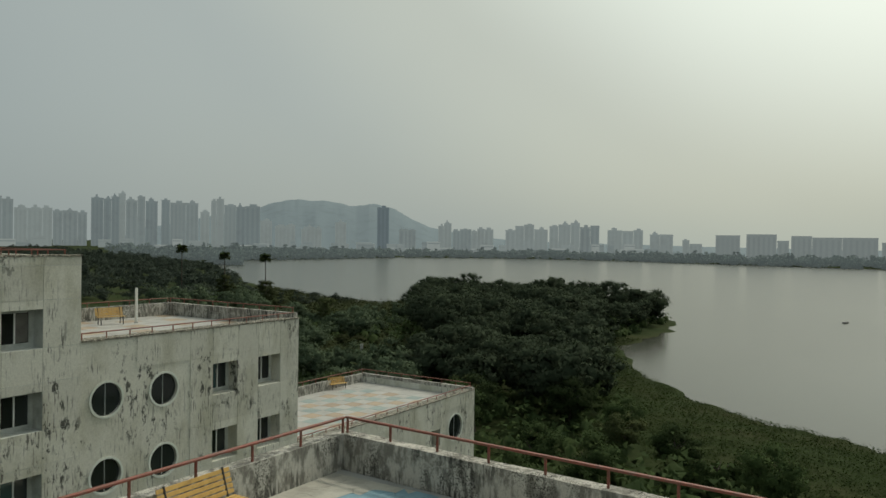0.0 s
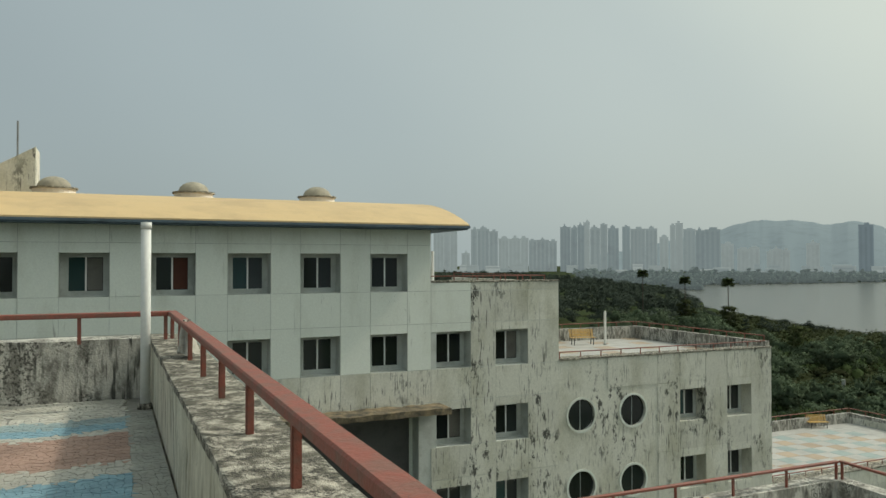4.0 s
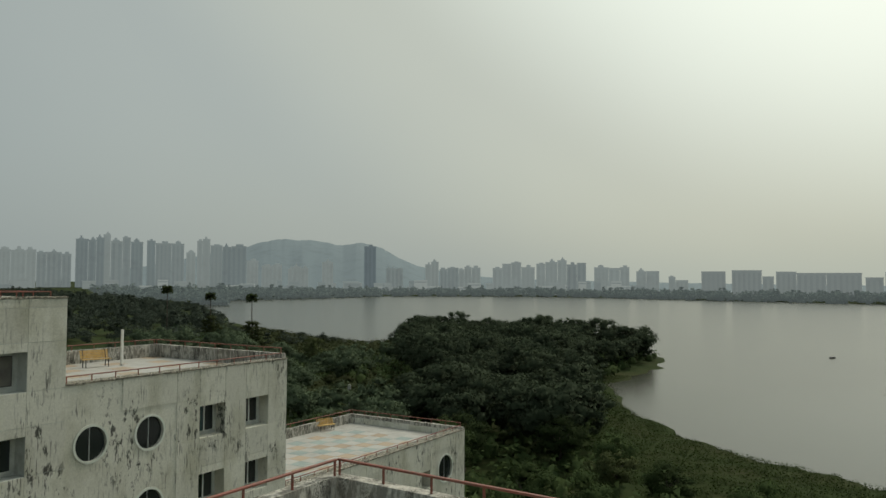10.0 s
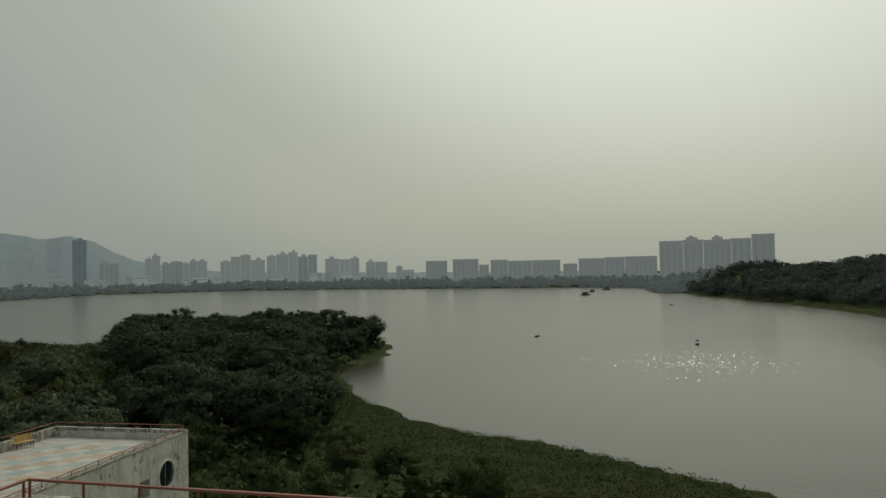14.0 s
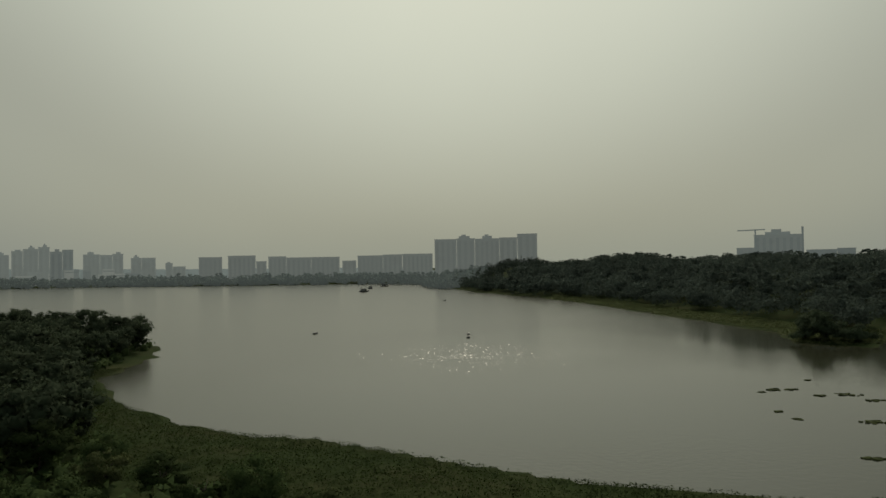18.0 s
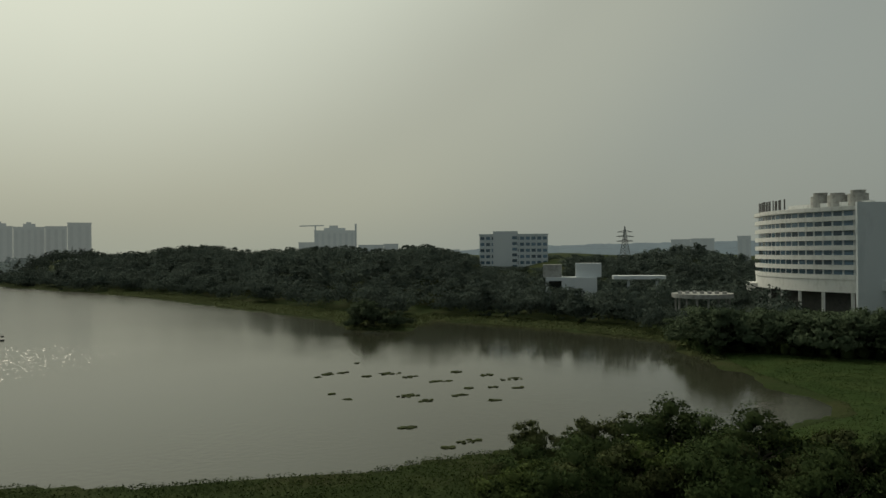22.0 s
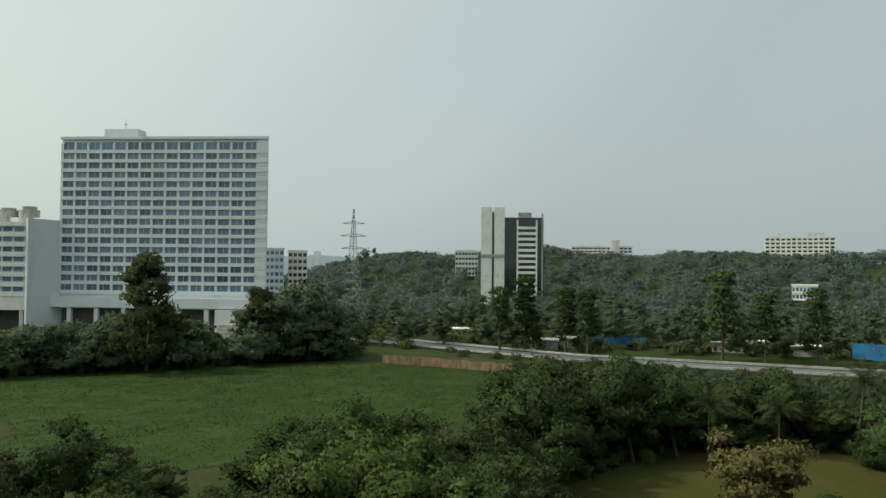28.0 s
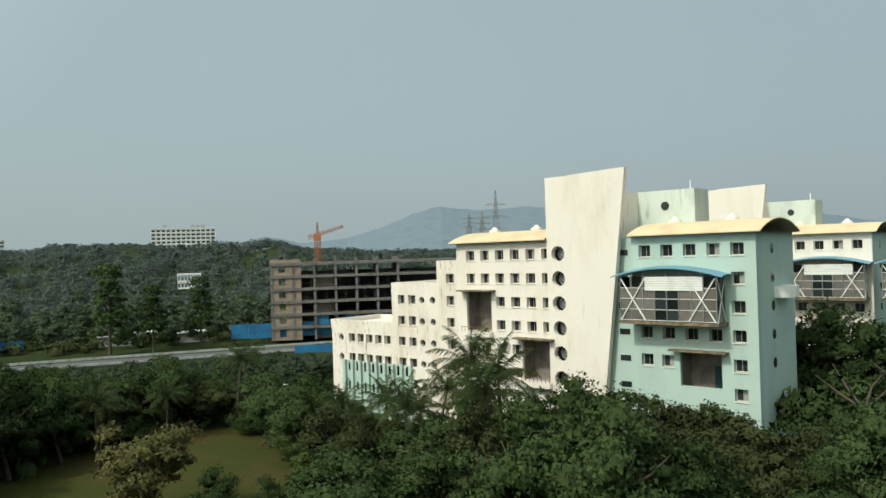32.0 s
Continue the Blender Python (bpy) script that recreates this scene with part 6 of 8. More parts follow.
# the wooded headland between the campus and the lake
def glade(x, y):
    """Open ground: a clearing, the grassy bank, the marsh behind."""
    az, far, d = bearing(x, y), math.hypot(x, y), shore(x, y)
    if abs(x + 14) < 15 and abs(y - 172) < 20:
        return True
    if d < (float(np.interp(y, (85, 140, 150), (33, 12, 8))) if x > 10 and y < 200 else 5):
        return True
    return 1.5 < az < 13.5 and far > 225 + 4 * abs(az - 8)


spots = scatter(rng, 420, lambda x, y: avoid(x, y) and math.hypot(x, y) > 66 and not glade(x, y), 5.4, (-110, 86, 58, 330))
near = [p for p in spots if math.hypot(*p) < 112]
plant(near, [NEAR[0], NEAR[1], NEAR[3], NEAR[0]], 0.62, 0.88, "trees of the wooded headland", rng)
ridge_trees = [p for p in spots if math.hypot(*p) >= 112 and bearing(*p) < 3]
grove("grove", ridge_trees, [("round", 11, 5.2, 1300, 0.50), ("round", 12, 4.6, 1300, 0.48), ("round", 13, 6.0, 1500, 0.50)], 0.88, 1.18, "dark green grove on the lake headland", rng)
grove("grove", [p for p in spots if math.hypot(*p) >= 112 and bearing(*p) >= 3], [("round", 9, 4.6, 1200, 0.46), ("bush", 6, 4.8, 1100, 0.46)], 0.7, 1.0, "dark green low grove behind the wing", rng)
tufts("undergrowth", scatter(rng, 1300, lambda x, y: avoid(x, y) and math.hypot(x, y) > 60 and not glade(x, y), 3.0, (-110, 86, 58, 330)), 0.6, "leaf", "dense dark undergrowth below the trees", 43, 2.6, 26, 2.2)
# trees below the terrace, by the lake's near corner
TOPS = [(-74.5, -13.3), (-77.6, -12.2), (-80.7, -11.7), (-83.3, -11.2), (-86.1, -10.7), (-89.0, -11.4), (-91.9, -10.1), (-95.5, -11.6), (-99.5, -10.5), (-103.9, -11.7), (-107.1, -13.0), (-110.6, -14.5), (-113.1, -14.6), (-116.2, -10.9), (-119.4, -9.9), (-122.4, -9.2), (-125.4, -10.1), (-128.0, -11.0), (-131.3, -11.3), (-134.5, -11.3)]
brush = np.random.default_rng(29)
for k, (az, el) in enumerate(TOPS):
    for m in range(3):
        a, d = az + brush.uniform(-1.3, 1.3) + (0 if m == 0 else 1.2), (84, 76, 69)[m] + brush.uniform(-3, 3)
        p = polar(a, d)
        if not land(p.x, p.y, 1.5) or point_in(LAWN, p.x, p.y):
            continue
        kind = 2 if m and -126 < az < -117 else (0, 1, 0, 1, 0, 2, 1, 0)[(k * 3 + m) % 8]
        top = EYE + d * math.tan(radians(el - (0, 1.4, 2.6)[m] - brush.uniform(0, 0.6))) - 1.0
        if top > 2.5:
            NEAR[kind](p.x, p.y, top / (9.7, 8.8, 7.8)[kind], brush.uniform(0, 360), group="trees below the terrace")
belt = scatter(rng, 190, lambda x, y: avoid(x, y) and 84 < math.hypot(x, y) < 160 and -161 < bearing(x, y) < -131.5 and not (math.hypot(x, y) < 100 and bearing(x, y) < -150), 4.6, (-20, 110, -165, -50))
plant(belt, [NEAR[0], NEAR[0], NEAR[0], NEAR[1]], 1.0, 1.5, "trees round the garden lawn", rng, garden_top)
belt_far = scatter(rng, 110, lambda x, y: avoid(x, y) and 118 < math.hypot(x, y) < 172 and -170 < bearing(x, y) < -133, 5.0, (-20, 125, -172, -70))
plant(belt_far, [NEAR[0], NEAR[3], NEAR[1]], 0.8, 1.3, "trees round the garden lawn", rng, garden_top)
strip = scatter(rng, 120, lambda x, y: avoid(x, y) and 150 < math.hypot(x, y) < 206 and -167 < bearing(x, y) < -139 and min(math.hypot(x - a, y - b) for a, b in ROAD_LINE) > 11, 5.2, (20, 140, -205, -105))
grove("grove", strip, [("round", 9, 4.6, 1500, 0.40), ("round", 10, 4.8, 1500, 0.40), ("bush", 7, 4.8, 1300, 0.40)], 0.8, 1.3, "dark trees between the garden and the road", rng, lambda az: -6.7)
for az, d, el in ((161.2, 112, -4.9), (159.0, 108, -5.6), (163.4, 108, -6.6), (157.0, 104, -6.4), (160.2, 98, -7.4)):
    NEAR[0 if d > 105 else 3](*polar(az, d)[:2], (EYE - 1 + d * math.tan(radians(el))) / (8.8 if d > 105 else 5.4), az * 7, group="dark trees before the second wing")
front = scatter(rng, 80, lambda x, y: avoid(x, y) and 158 < bearing(x, y) % 360 < 197 and 60 < math.hypot(x, y) < 118, 5.6, (-60, 62, -118, -45))
plant(front, [NEAR[0], NEAR[1], NEAR[0], NEAR[3]], 0.95, 1.4, "trees before the garden wing", rng, garden_top)
for az, d, s in ((173.5, 82, 1.3), (171.5, 78, 1.35), (169.5, 76, 1.25), (167.5, 74, 1.15), (175.5, 84, 1.25), (165.5, 74, 1.1), (178.0, 84, 1.15), (163.0, 80, 1.15), (160.5, 76, 0.95), (158.5, 72, 0.9)):
    NEAR[[0, 1][int(az) % 2]](*polar(az, d)[:2], min(s, (EYE - 1 + d * math.tan(radians(garden_top(az)))) / 8.8), az * 5, group="trees before the garden wing")
tufts("undergrowth", scatter(rng, 800, lambda x, y: avoid(x, y) and 96 < math.hypot(x, y) < 165 and bearing(x, y) % 360 > 155 and bearing(x, y) % 360 < 229, 3.2, (-60, 112, -165, 8)), 0.42, "leaf", "dark undergrowth round the garden", 44, 2.2, 26, 2.0)
DRY(42, -71.2, 1.1, 40, z=0.1)
for x, y, s in ((33.5, -68.5, 0.62), (28.5, -68, 0.55), (36.5, -64, 0.45)):
    NEAR[0](x, y, s, x * 11, group="trees round the garden lawn")
for k in range(13):
    f = k / 12
    NEAR[2](41.5 - 17.5 * f + 1.2 * math.sin(k * 2.3), -107 + 32 * f, 0.55 + 0.12 * math.sin(k * 1.9), k * 37, group="yellow-green shrubs along the lawn")
# the hotel bank and the roadside
def bank_top(az):
    """How high the trees before the hotel reach, in degrees."""
    return float(np.interp(-az, (80, 86, 87.3, 89, 92, 95, 102, 104, 107.7, 110.2, 111.4, 112.2, 113.2, 114.4, 116.5, 118.4, 119.2, 121, 133), (-4.2, -4.1, -3.9, -3.6, -3.5, -3.6, -3.5, -2.6, -3.0, -3.8, -5.2, -4.5, -2.0, -0.3, 0.2, -0.6, -4.0, -5.6, -5.6)))


bank = scatter(rng, 170, lambda x, y: land(x, y, 3) and 203 < math.hypot(x, y) < 238 and -120 < bearing(x, y) < -84 and not point_in(FIELD, x, y), 4.2, (120, 245, -165, 45))
TALLS = [("round", 13, 5.2, 1200, 0.6), ("round", 15, 5.0, 1300, 0.6), ("tall", 16, 4.4, 1200, 0.6)]
grove("grove", bank, [("round", 12, 5.6, 1200, 0.54), ("round", 13, 5.2, 1200, 0.54), ("bush", 8, 5.0, 1100, 0.5)], 1.1, 1.9, "dark trees on the hotel bank", rng, bank_top)
tufts("undergrowth", [(x + dx, y + dy) for x, y in bank for dx, dy in ((2, -3), (-3, 2), (0, 0), (-4, -3)) if not point_in(FIELD, x + dx, y + dy) and land(x + dx, y + dy, 2)], 0.55, "leaf", "dark bushes on the hotel bank", 46, 3.0, 44, 2.4)
CONIFER(*polar(-105.9, 203)[:2], 1.38, 0)
CONIFER(*polar(-113.6, 215)[:2], 1.05, 50)
verge = scatter(rng, 120, lambda x, y: 250 < math.hypot(x, y) < 335 and -166 < bearing(x, y) < -119, 7.0, (20, 320, -330, -80))
grove("grove", verge, TALLS, 0.55, 1.0, "dark trees beyond the road", rng)
tufts("undergrowth", scatter(rng, 260, lambda x, y: 246 < math.hypot(x, y) < 345 and -168 < bearing(x, y) < -118, 5.0, (10, 330, -335, -80)), 0.8, "leaf_dull", "scrub between road and ridge", 47, 3.0, 60, 3.2)
edge = [p for p in scatter(rng, 80, lambda x, y: 1.5 < shore(x, y) < 20 and -67.5 < bearing(x, y) < -61.5 and math.hypot(x, y) < 276, 4.5, (180, 300, 60, 160))]
grove("grove", edge, [("round", 10, 5.0, 1100, 0.55), ("bush", 7, 5.0, 1000, 0.55)], 0.75, 1.1, "dark trees at the water's edge", rng)
for az, d, s in ((-136.4, 236, 1.25), (-138.0, 232, 1.2), (-147.4, 238, 1.5), (-150.2, 236, 1.15), (-153.4, 240, 1.2), (-131.5, 240, 1.2), (-133.4, 243, 1.35)):
    MID[2](*polar(az, d)[:2], s * 1.1, az * 3, group="trees along the road")
for az, d, s in ((13.1, 300, 1.0), (16.0, 330, 1.0), (8.6, 230, 0.8)):
    MID[1](*polar(az, d)[:2], s, az * 9)


near_verge = shifted(ROAD_LINE, -9.5)
vr_ = np.random.default_rng(53)
tufts("verge_bushes", [(x + vr_.normal() * 2, y + vr_.normal() * 1.5) for x, y in near_verge if -160 < bearing(x, y) < -121 and vr_.random() < 0.75 and math.hypot(x, y) > 170], 0.40, "leaf_dull", "low bushes along the road's edge", 54, 1.3, 90, 1.8)


# palms
def palm_maker(seed, h, n, length, label, leaf=0.24):
    r = np.random.default_rng(seed)
    bm = bmesh.new()
    bend = r.normal(size=2) * 0.4
    prev = Vector((0, 0, -0.5))
    for i in range(6):
        k = (i + 1) / 6
        q = Vector((bend[0] * k * k, bend[1] * k * k, h * k))
        add_tube(bm, prev, q, 0.20 - 0.07 * (k - 1 / 6), 0.20 - 0.07 * k, 8, False)
        prev = q
    tm = bm_mesh("trunk", bm, M["bark"])
    fronds = []
    for i in range(n):
        v, f = [], []
        k = i / (n - 1)
        ang, bend = 1.35 - 1.75 * k + r.uniform(-0.15, 0.15), r.uniform(0.9, 1.5)
        steps, x, z = 22, 0.0, 0.0
        for j in range(steps + 1):
            s = j / steps
            th = ang - bend * s * s
            c, d = math.cos(th), math.sin(th)
            wdt = length * leaf * math.sin(math.pi * min(1, 0.10 + 0.86 * s)) ** 0.7
            for side in (-1, 1):
                b = len(v)
                tip = (x + 0.55 * wdt * c, side * wdt * 0.75, z + 0.5 * wdt * d - wdt * r.uniform(0.35, 0.75))
                v += [(x, 0, z), (x + 0.11 * c, 0, z + 0.11 * d), (tip[0] + 0.04, tip[1], tip[2]), (tip[0], tip[1], tip[2] - 0.02)]
                f.append((b, b + 1, b + 2, b + 3) if side > 0 else (b + 3, b + 2, b + 1, b))
            b = len(v)
            q = 0.035
            nx_, nz_ = x + c * length / steps, z + d * length / steps
            v += [(x, -q, z), (nx_, -q, nz_), (nx_, q, nz_), (x, q, z)]
            f.append((b, b + 1, b + 2, b + 3))
            x, z = nx_, nz_
        fronds.append(mesh_of("frond", v, f, M["leaf_dull"] if i % 3 else M["leaf"]))

    def make(x, y, s=1.0, turn=0, z=None):
        ob = thing("palm_tree", label, "palm tree", pose(x, y, ground_at(x, y) - 0.2 if z is None else z, 0, 0, turn) @ Matrix.Diagonal((s, s, s, 1)), "palm trees")
        part("trunk", tm, parent=ob)
        for i, m in enumerate(fronds):
            part("frond", m, parent=ob, at=pose(prev.x, prev.y, prev.z, 0, 0, i * 137.5))
        return ob
    return make


COCO = palm_maker(3, 10.5, 26, 4.6, "coconut palm with a drooping feathery crown")
COCO2 = palm_maker(4, 8.5, 24, 4.0, "slender coconut palm with arching fronds")
for az, d, el, h, mk in ((-155.8, 124, -6.1, 13.0, COCO), (-172.1, 92, -6.2, 13.0, COCO), (-175.3, 92, -7.2, 10.6, COCO2), (-166.7, 94, -9.2, 11.0, COCO2), (-169.3, 90, -9.9, 11.0, COCO2), (-173.6, 88, -8.6, 11.0, COCO2), (-170.6, 95, -8.4, 13.5, COCO), (-146.4, 112, -8.2, 11.0, COCO2), (-151.0, 118, -8.3, 11.0, COCO2), (-163.6, 96, -9.6, 11.0, COCO2), (-161.2, 100, -10.0, 11.0, COCO2), (-168.2, 86, -9.4, 11.0, COCO2), (-174.4, 84, -8.4, 11.0, COCO2)):
    s = (EYE - 0.8 + d * math.tan(radians(el))) / h
    mk(*polar(az, d)[:2], s, az * 5)
TODDY = palm_maker(7, 17, 36, 2.2, "tall toddy palm with a round tufted crown", 0.5)
for az, d, s in ((13.15, 300, 1.12), (16.05, 330, 1.12), (19.0, 360, 1.25)):
    TODDY(*polar(az, d)[:2], s, az * 9)

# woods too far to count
# leaf greens paled by the haze over the far shore, put into the colour
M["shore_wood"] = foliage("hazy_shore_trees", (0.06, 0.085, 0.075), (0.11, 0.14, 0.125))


def headland_top(az, far):
    """How high the trees across the lake reach: low before the buildings on the bank."""
    if far < 335 and -81.6 < az < -77.4:
        return -2.1
    if far < 285 and -93 < az < -85:
        return -3.6
    if far < 490 and -79 < az < -72:
        return -1.0
    if far < 320 and -85 <= az < -81.6:
        return -0.7
    return float(np.interp(-az, (36, 41, 46, 52, 60, 68, 72, 84, 94), (1.0, 1.6, 1.5, 0.9, 0.6, 0.9, -0.2, -0.2, -0.4)))


def ridge_top(az, far):
    """The wooded skyline behind the road."""
    return float(np.interp(-az, (112, 117.5, 120.4, 122.1, 125.3, 128.3, 133, 135, 138.3, 144.2, 149.8, 153, 155, 158.7, 160.7, 165, 172, 182), (0.7, 0.9, 0.5, 1.2, 1.45, 1.5, 1.8, 2.1, 1.5, 1.75, 1.5, 1.8, 2.4, 1.7, 1.0, 0.85, 0.5, 0.4)))


def west_top(az, far):
    return float(np.interp(az, (7, 10, 13, 14.3, 14.9, 16, 17.5, 19, 21, 25, 42), (-3.9, -3.7, -3.5, -3.4, -2.6, -1.75, -1.6, -1.4, -0.9, -0.5, -0.2)))


tufts("undergrowth", scatter(rng, 420, lambda x, y: land(x, y, 3) and 1.0 < bearing(x, y) < 15 and 150 < math.hypot(x, y) < 420, 4.5, (-110, 0, 140, 420)), 0.5, "leaf_dull", "low olive scrub on the marsh", 48, 1.4, 40, 3.2)
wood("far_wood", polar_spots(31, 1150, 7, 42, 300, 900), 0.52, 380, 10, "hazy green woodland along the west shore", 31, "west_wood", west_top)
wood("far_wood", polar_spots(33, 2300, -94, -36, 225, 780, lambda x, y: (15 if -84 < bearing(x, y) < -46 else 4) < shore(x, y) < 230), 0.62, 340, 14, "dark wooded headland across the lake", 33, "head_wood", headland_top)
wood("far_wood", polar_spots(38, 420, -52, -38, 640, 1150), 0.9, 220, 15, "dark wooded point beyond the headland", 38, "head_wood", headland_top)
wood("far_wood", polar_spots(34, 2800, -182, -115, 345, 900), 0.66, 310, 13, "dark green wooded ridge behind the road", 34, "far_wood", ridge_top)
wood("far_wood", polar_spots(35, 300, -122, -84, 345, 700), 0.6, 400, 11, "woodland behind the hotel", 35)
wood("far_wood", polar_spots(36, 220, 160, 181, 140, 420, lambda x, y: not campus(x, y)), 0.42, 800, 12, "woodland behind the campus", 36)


M["reed_pale"] = foliage("pale_shore_reeds", (0.072, 0.090, 0.038), (0.100, 0.118, 0.052))
tufts("shore_reeds", scatter(rng, 1700, lambda x, y: 0.2 < shore(x, y) < 17 and -92 < bearing(x, y) < -46, 2.0, (195, 430, 0, 440)), 0.42, "reed_pale", "pale green reeds along the far waterline", 49, 0.45, 34, 2.0, 0)


# lily clumps and boats on the lake
def lily(x, y, s, r):
    ob = thing("weed_clump", "dark clump of floating water weed", "water weed", pose(x, y, 0.0, 0, 0, r.uniform(-60, -20)), "floating weed clumps")
    for _ in range(int(6 + 7 * s)):
        a, d = r.uniform(0, 6.28), r.uniform(0, 1) ** 0.5 * s
        cx, cy, rr = d * math.cos(a) * 1.7, d * math.sin(a) * 1.1, r.uniform(0.25, 0.7)
        ring = [(cx + rr * r.uniform(0.6, 1.1) * math.cos(t), cy + rr * 0.8 * r.uniform(0.6, 1.1) * math.sin(t)) for t in [2 * math.pi * i / 9 for i in range(9)]]
        bm = bmesh.new()
        add_prism(bm, ring, -0.02, r.uniform(0.03, 0.16))
        part("weed_mat", bm, M["leaf_dull"], ob)
    return ob


for x, y, s in ((149.3, 82.5, 1.3), (151.7, 80.1, 0.8), (144.6, 82.6, 0.5), (148.9, 73, 0.6), (154.2, 69.8, 1.7), (151.2, 63.7, 1.2), (147.3, 56.6, 1.0), (148.8, 54.1, 0.6), (160.8, 56, 1.1), (158.5, 48.6, 1.2),
                (155.5, 42.2, 1.8), (146, 38.1, 1.0), (144.9, 43.1, 0.6), (134.7, 46.6, 0.9), (142, 47.3, 0.7), (131.1, 55.7, 1.7), (128.1, 50.8, 1.1), (124.5, 64.9, 0.5), (128.4, 70.2, 0.35), (132.4, 39.1, 0.7),
                (107.8, 45.5, 0.9), (102.5, 34.2, 1.2), (98.4, 35.8, 0.7), (166.1, 83.9, 0.4)):
    lily(x, y, s * 0.85, rng)


def boat(x, y, s, turn):
    ob = thing("moored_boat", "small dark boat moored on the lake", "boat", pose(x, y, 0, 0, 0, turn) @ Matrix.Diagonal((s, s, s, 1)), "boats on the lake")
    bm = bmesh.new()
    add_prism(bm, [(-4, -1.2), (3, -1.3), (5, 0), (3, 1.3), (-4, 1.2)], -0.2, 0.8)
    part("hull", bm, M["bench_leg"], ob)
    if s < 1:
        part("seat", box(-1.5, -1.0, -1.0, 1.0, 0.8, 0.95), M["grey"], ob)
        return
    part("cabin", box(-2.6, 1.6, -0.9, 0.9, 0.8, 1.9, bevel=0.08), M["grey"], ob)
    part("awning", box(-3.2, 2.2, -1.2, 1.2, 1.95, 2.1), M["room"], ob)


for x, y, s, turn in ((405, 655, 1.5, 20), (465, 738, 1.3, 40), (519, 791, 1.4, 10), (341.6, 440.4, 0.6, 30), (144.4, 270.8, 0.5, 48), (176.3, 213.8, 0.5, 50), (184.8, 224, 0.4, 50)):
    boat(x, y, s, turn)

# ---- road, wall and garden things ----
def ribbon(pts, width, z0, lift):
    bm = bmesh.new()
    dense = []
    for (ax, ay), (bx, by) in zip(pts, pts[1:]):
        n = max(1, int(math.hypot(bx - ax, by - ay) / 6))
        dense += [(ax + (bx - ax) * k / n, ay + (by - ay) * k / n) for k in range(n)]
    dense.append(pts[-1])
    rows = []
    for i, (x, y) in enumerate(dense):
        a, b = dense[max(0, i - 1)], dense[min(len(dense) - 1, i + 1)]
        d = Vector((b[0] - a[0], b[1] - a[1], 0)).normalized()
        n = Vector((-d.y, d.x, 0)) * width / 2
        z = max(ground_at(x, y), z0) + lift
        rows.append([bm.verts.new((x + n.x, y + n.y, z)), bm.verts.new((x - n.x, y - n.y, z)), bm.verts.new((x - n.x, y - n.y, z - 0.6)), bm.verts.new((x + n.x, y + n.y, z - 0.6))])
    for r, s in zip(rows, rows[1:]):
        for k in range(4):
            bm.faces.new((r[k], r[(k + 1) % 4], s[(k + 1) % 4], s[k]))
    bmesh.ops.recalc_face_normals(bm, faces=bm.faces[:])
    return bm


tagged(part("road", ribbon(ROAD, 11, 1.0, 0.45), M["asphalt"]), "pale worn road along the lake meadow", "road", kind="structure")
tagged(part("kerb_wall", ribbon(shifted(ROAD, 6.2), 0.4, 1.0, 1.25), M["grey"]), "low grey kerb wall along the road", "kerb", kind="structure")
tagged(part("kerb_wall", ribbon(shifted(ROAD, -6.2), 0.4, 1.0, 1.1), M["grey"]), "low grey kerb wall along the road", "kerb", kind="structure")
WALL = [(176, -113), (166, -119), (158, -123), (146, -128), (134, -132), (122, -136)]
wall = thing("boundary_wall", "rust-stained stone boundary wall at the meadow's edge", "wall")
for (ax, ay), (bx, by) in zip(WALL, WALL[1:]):
    n = max(1, int(math.hypot(bx - ax, by - ay) / 2.4))
    turn = math.degrees(math.atan2(by - ay, bx - ax))
    L = math.hypot(bx - ax, by - ay) / n
    panel_mesh = bm_mesh("panel", box(0.03, L - 0.03, -0.15, 0.15, 0, 2.7, bevel=0.03), M["stone_wall"])
    for k in range(n):
        part("panel", panel_mesh, parent=wall, at=pose(ax + (bx - ax) * k / n, ay + (by - ay) * k / n, 0.5 + 0.12 * math.sin(k * 2.1), 0, 0, turn))
for x, y, turn in ((64.5, -97, 200), (51, -114.5, 160), (38, -98.5, 120), (62, -60.5, 230), (66.5, -79, 250), (36, -96, 120)):
    ob = copy_thing(bench, pose(x, y, ground_at(x, y) + 0.08, 0, 0, turn))
    tagged(ob, "pale garden bench at the lawn's edge", "bench", "garden benches")
lamp = thing("street_lamp", "slim grey garden lamp post", "street lamp", pose(*polar(-159.4, 118, 0.8)))
bm = bmesh.new()
add_tube(bm, (0, 0, 0), (0, 0, 7.2), 0.09, 0.06, seg=8)
part("pole", bm, M["steel"], lamp)
part("lamp_head", box(-0.1, 0.55, -0.12, 0.12, 7.15, 7.3, bevel=0.03), M["white"], lamp)
mast = thing("flag_mast", "thin pole with a small white box on top", "pole", pose(*polar(6.03, 150, 0.8)))
bm = bmesh.new()
add_tube(bm, (0, 0, 0), (0, 0, 5.5), 0.12, seg=6)
part("pole", bm, M["steel"], mast)
part("box", box(-0.28, 0.28, -0.2, 0.2, 4.9, 5.9), M["grey"], mast)


# ---- the hotel ----
def facade(az, dist):
    """A frame whose x runs to the right and whose y runs away, as seen from the terrace."""
    return pose(*polar(az, dist), 0, 0, az)


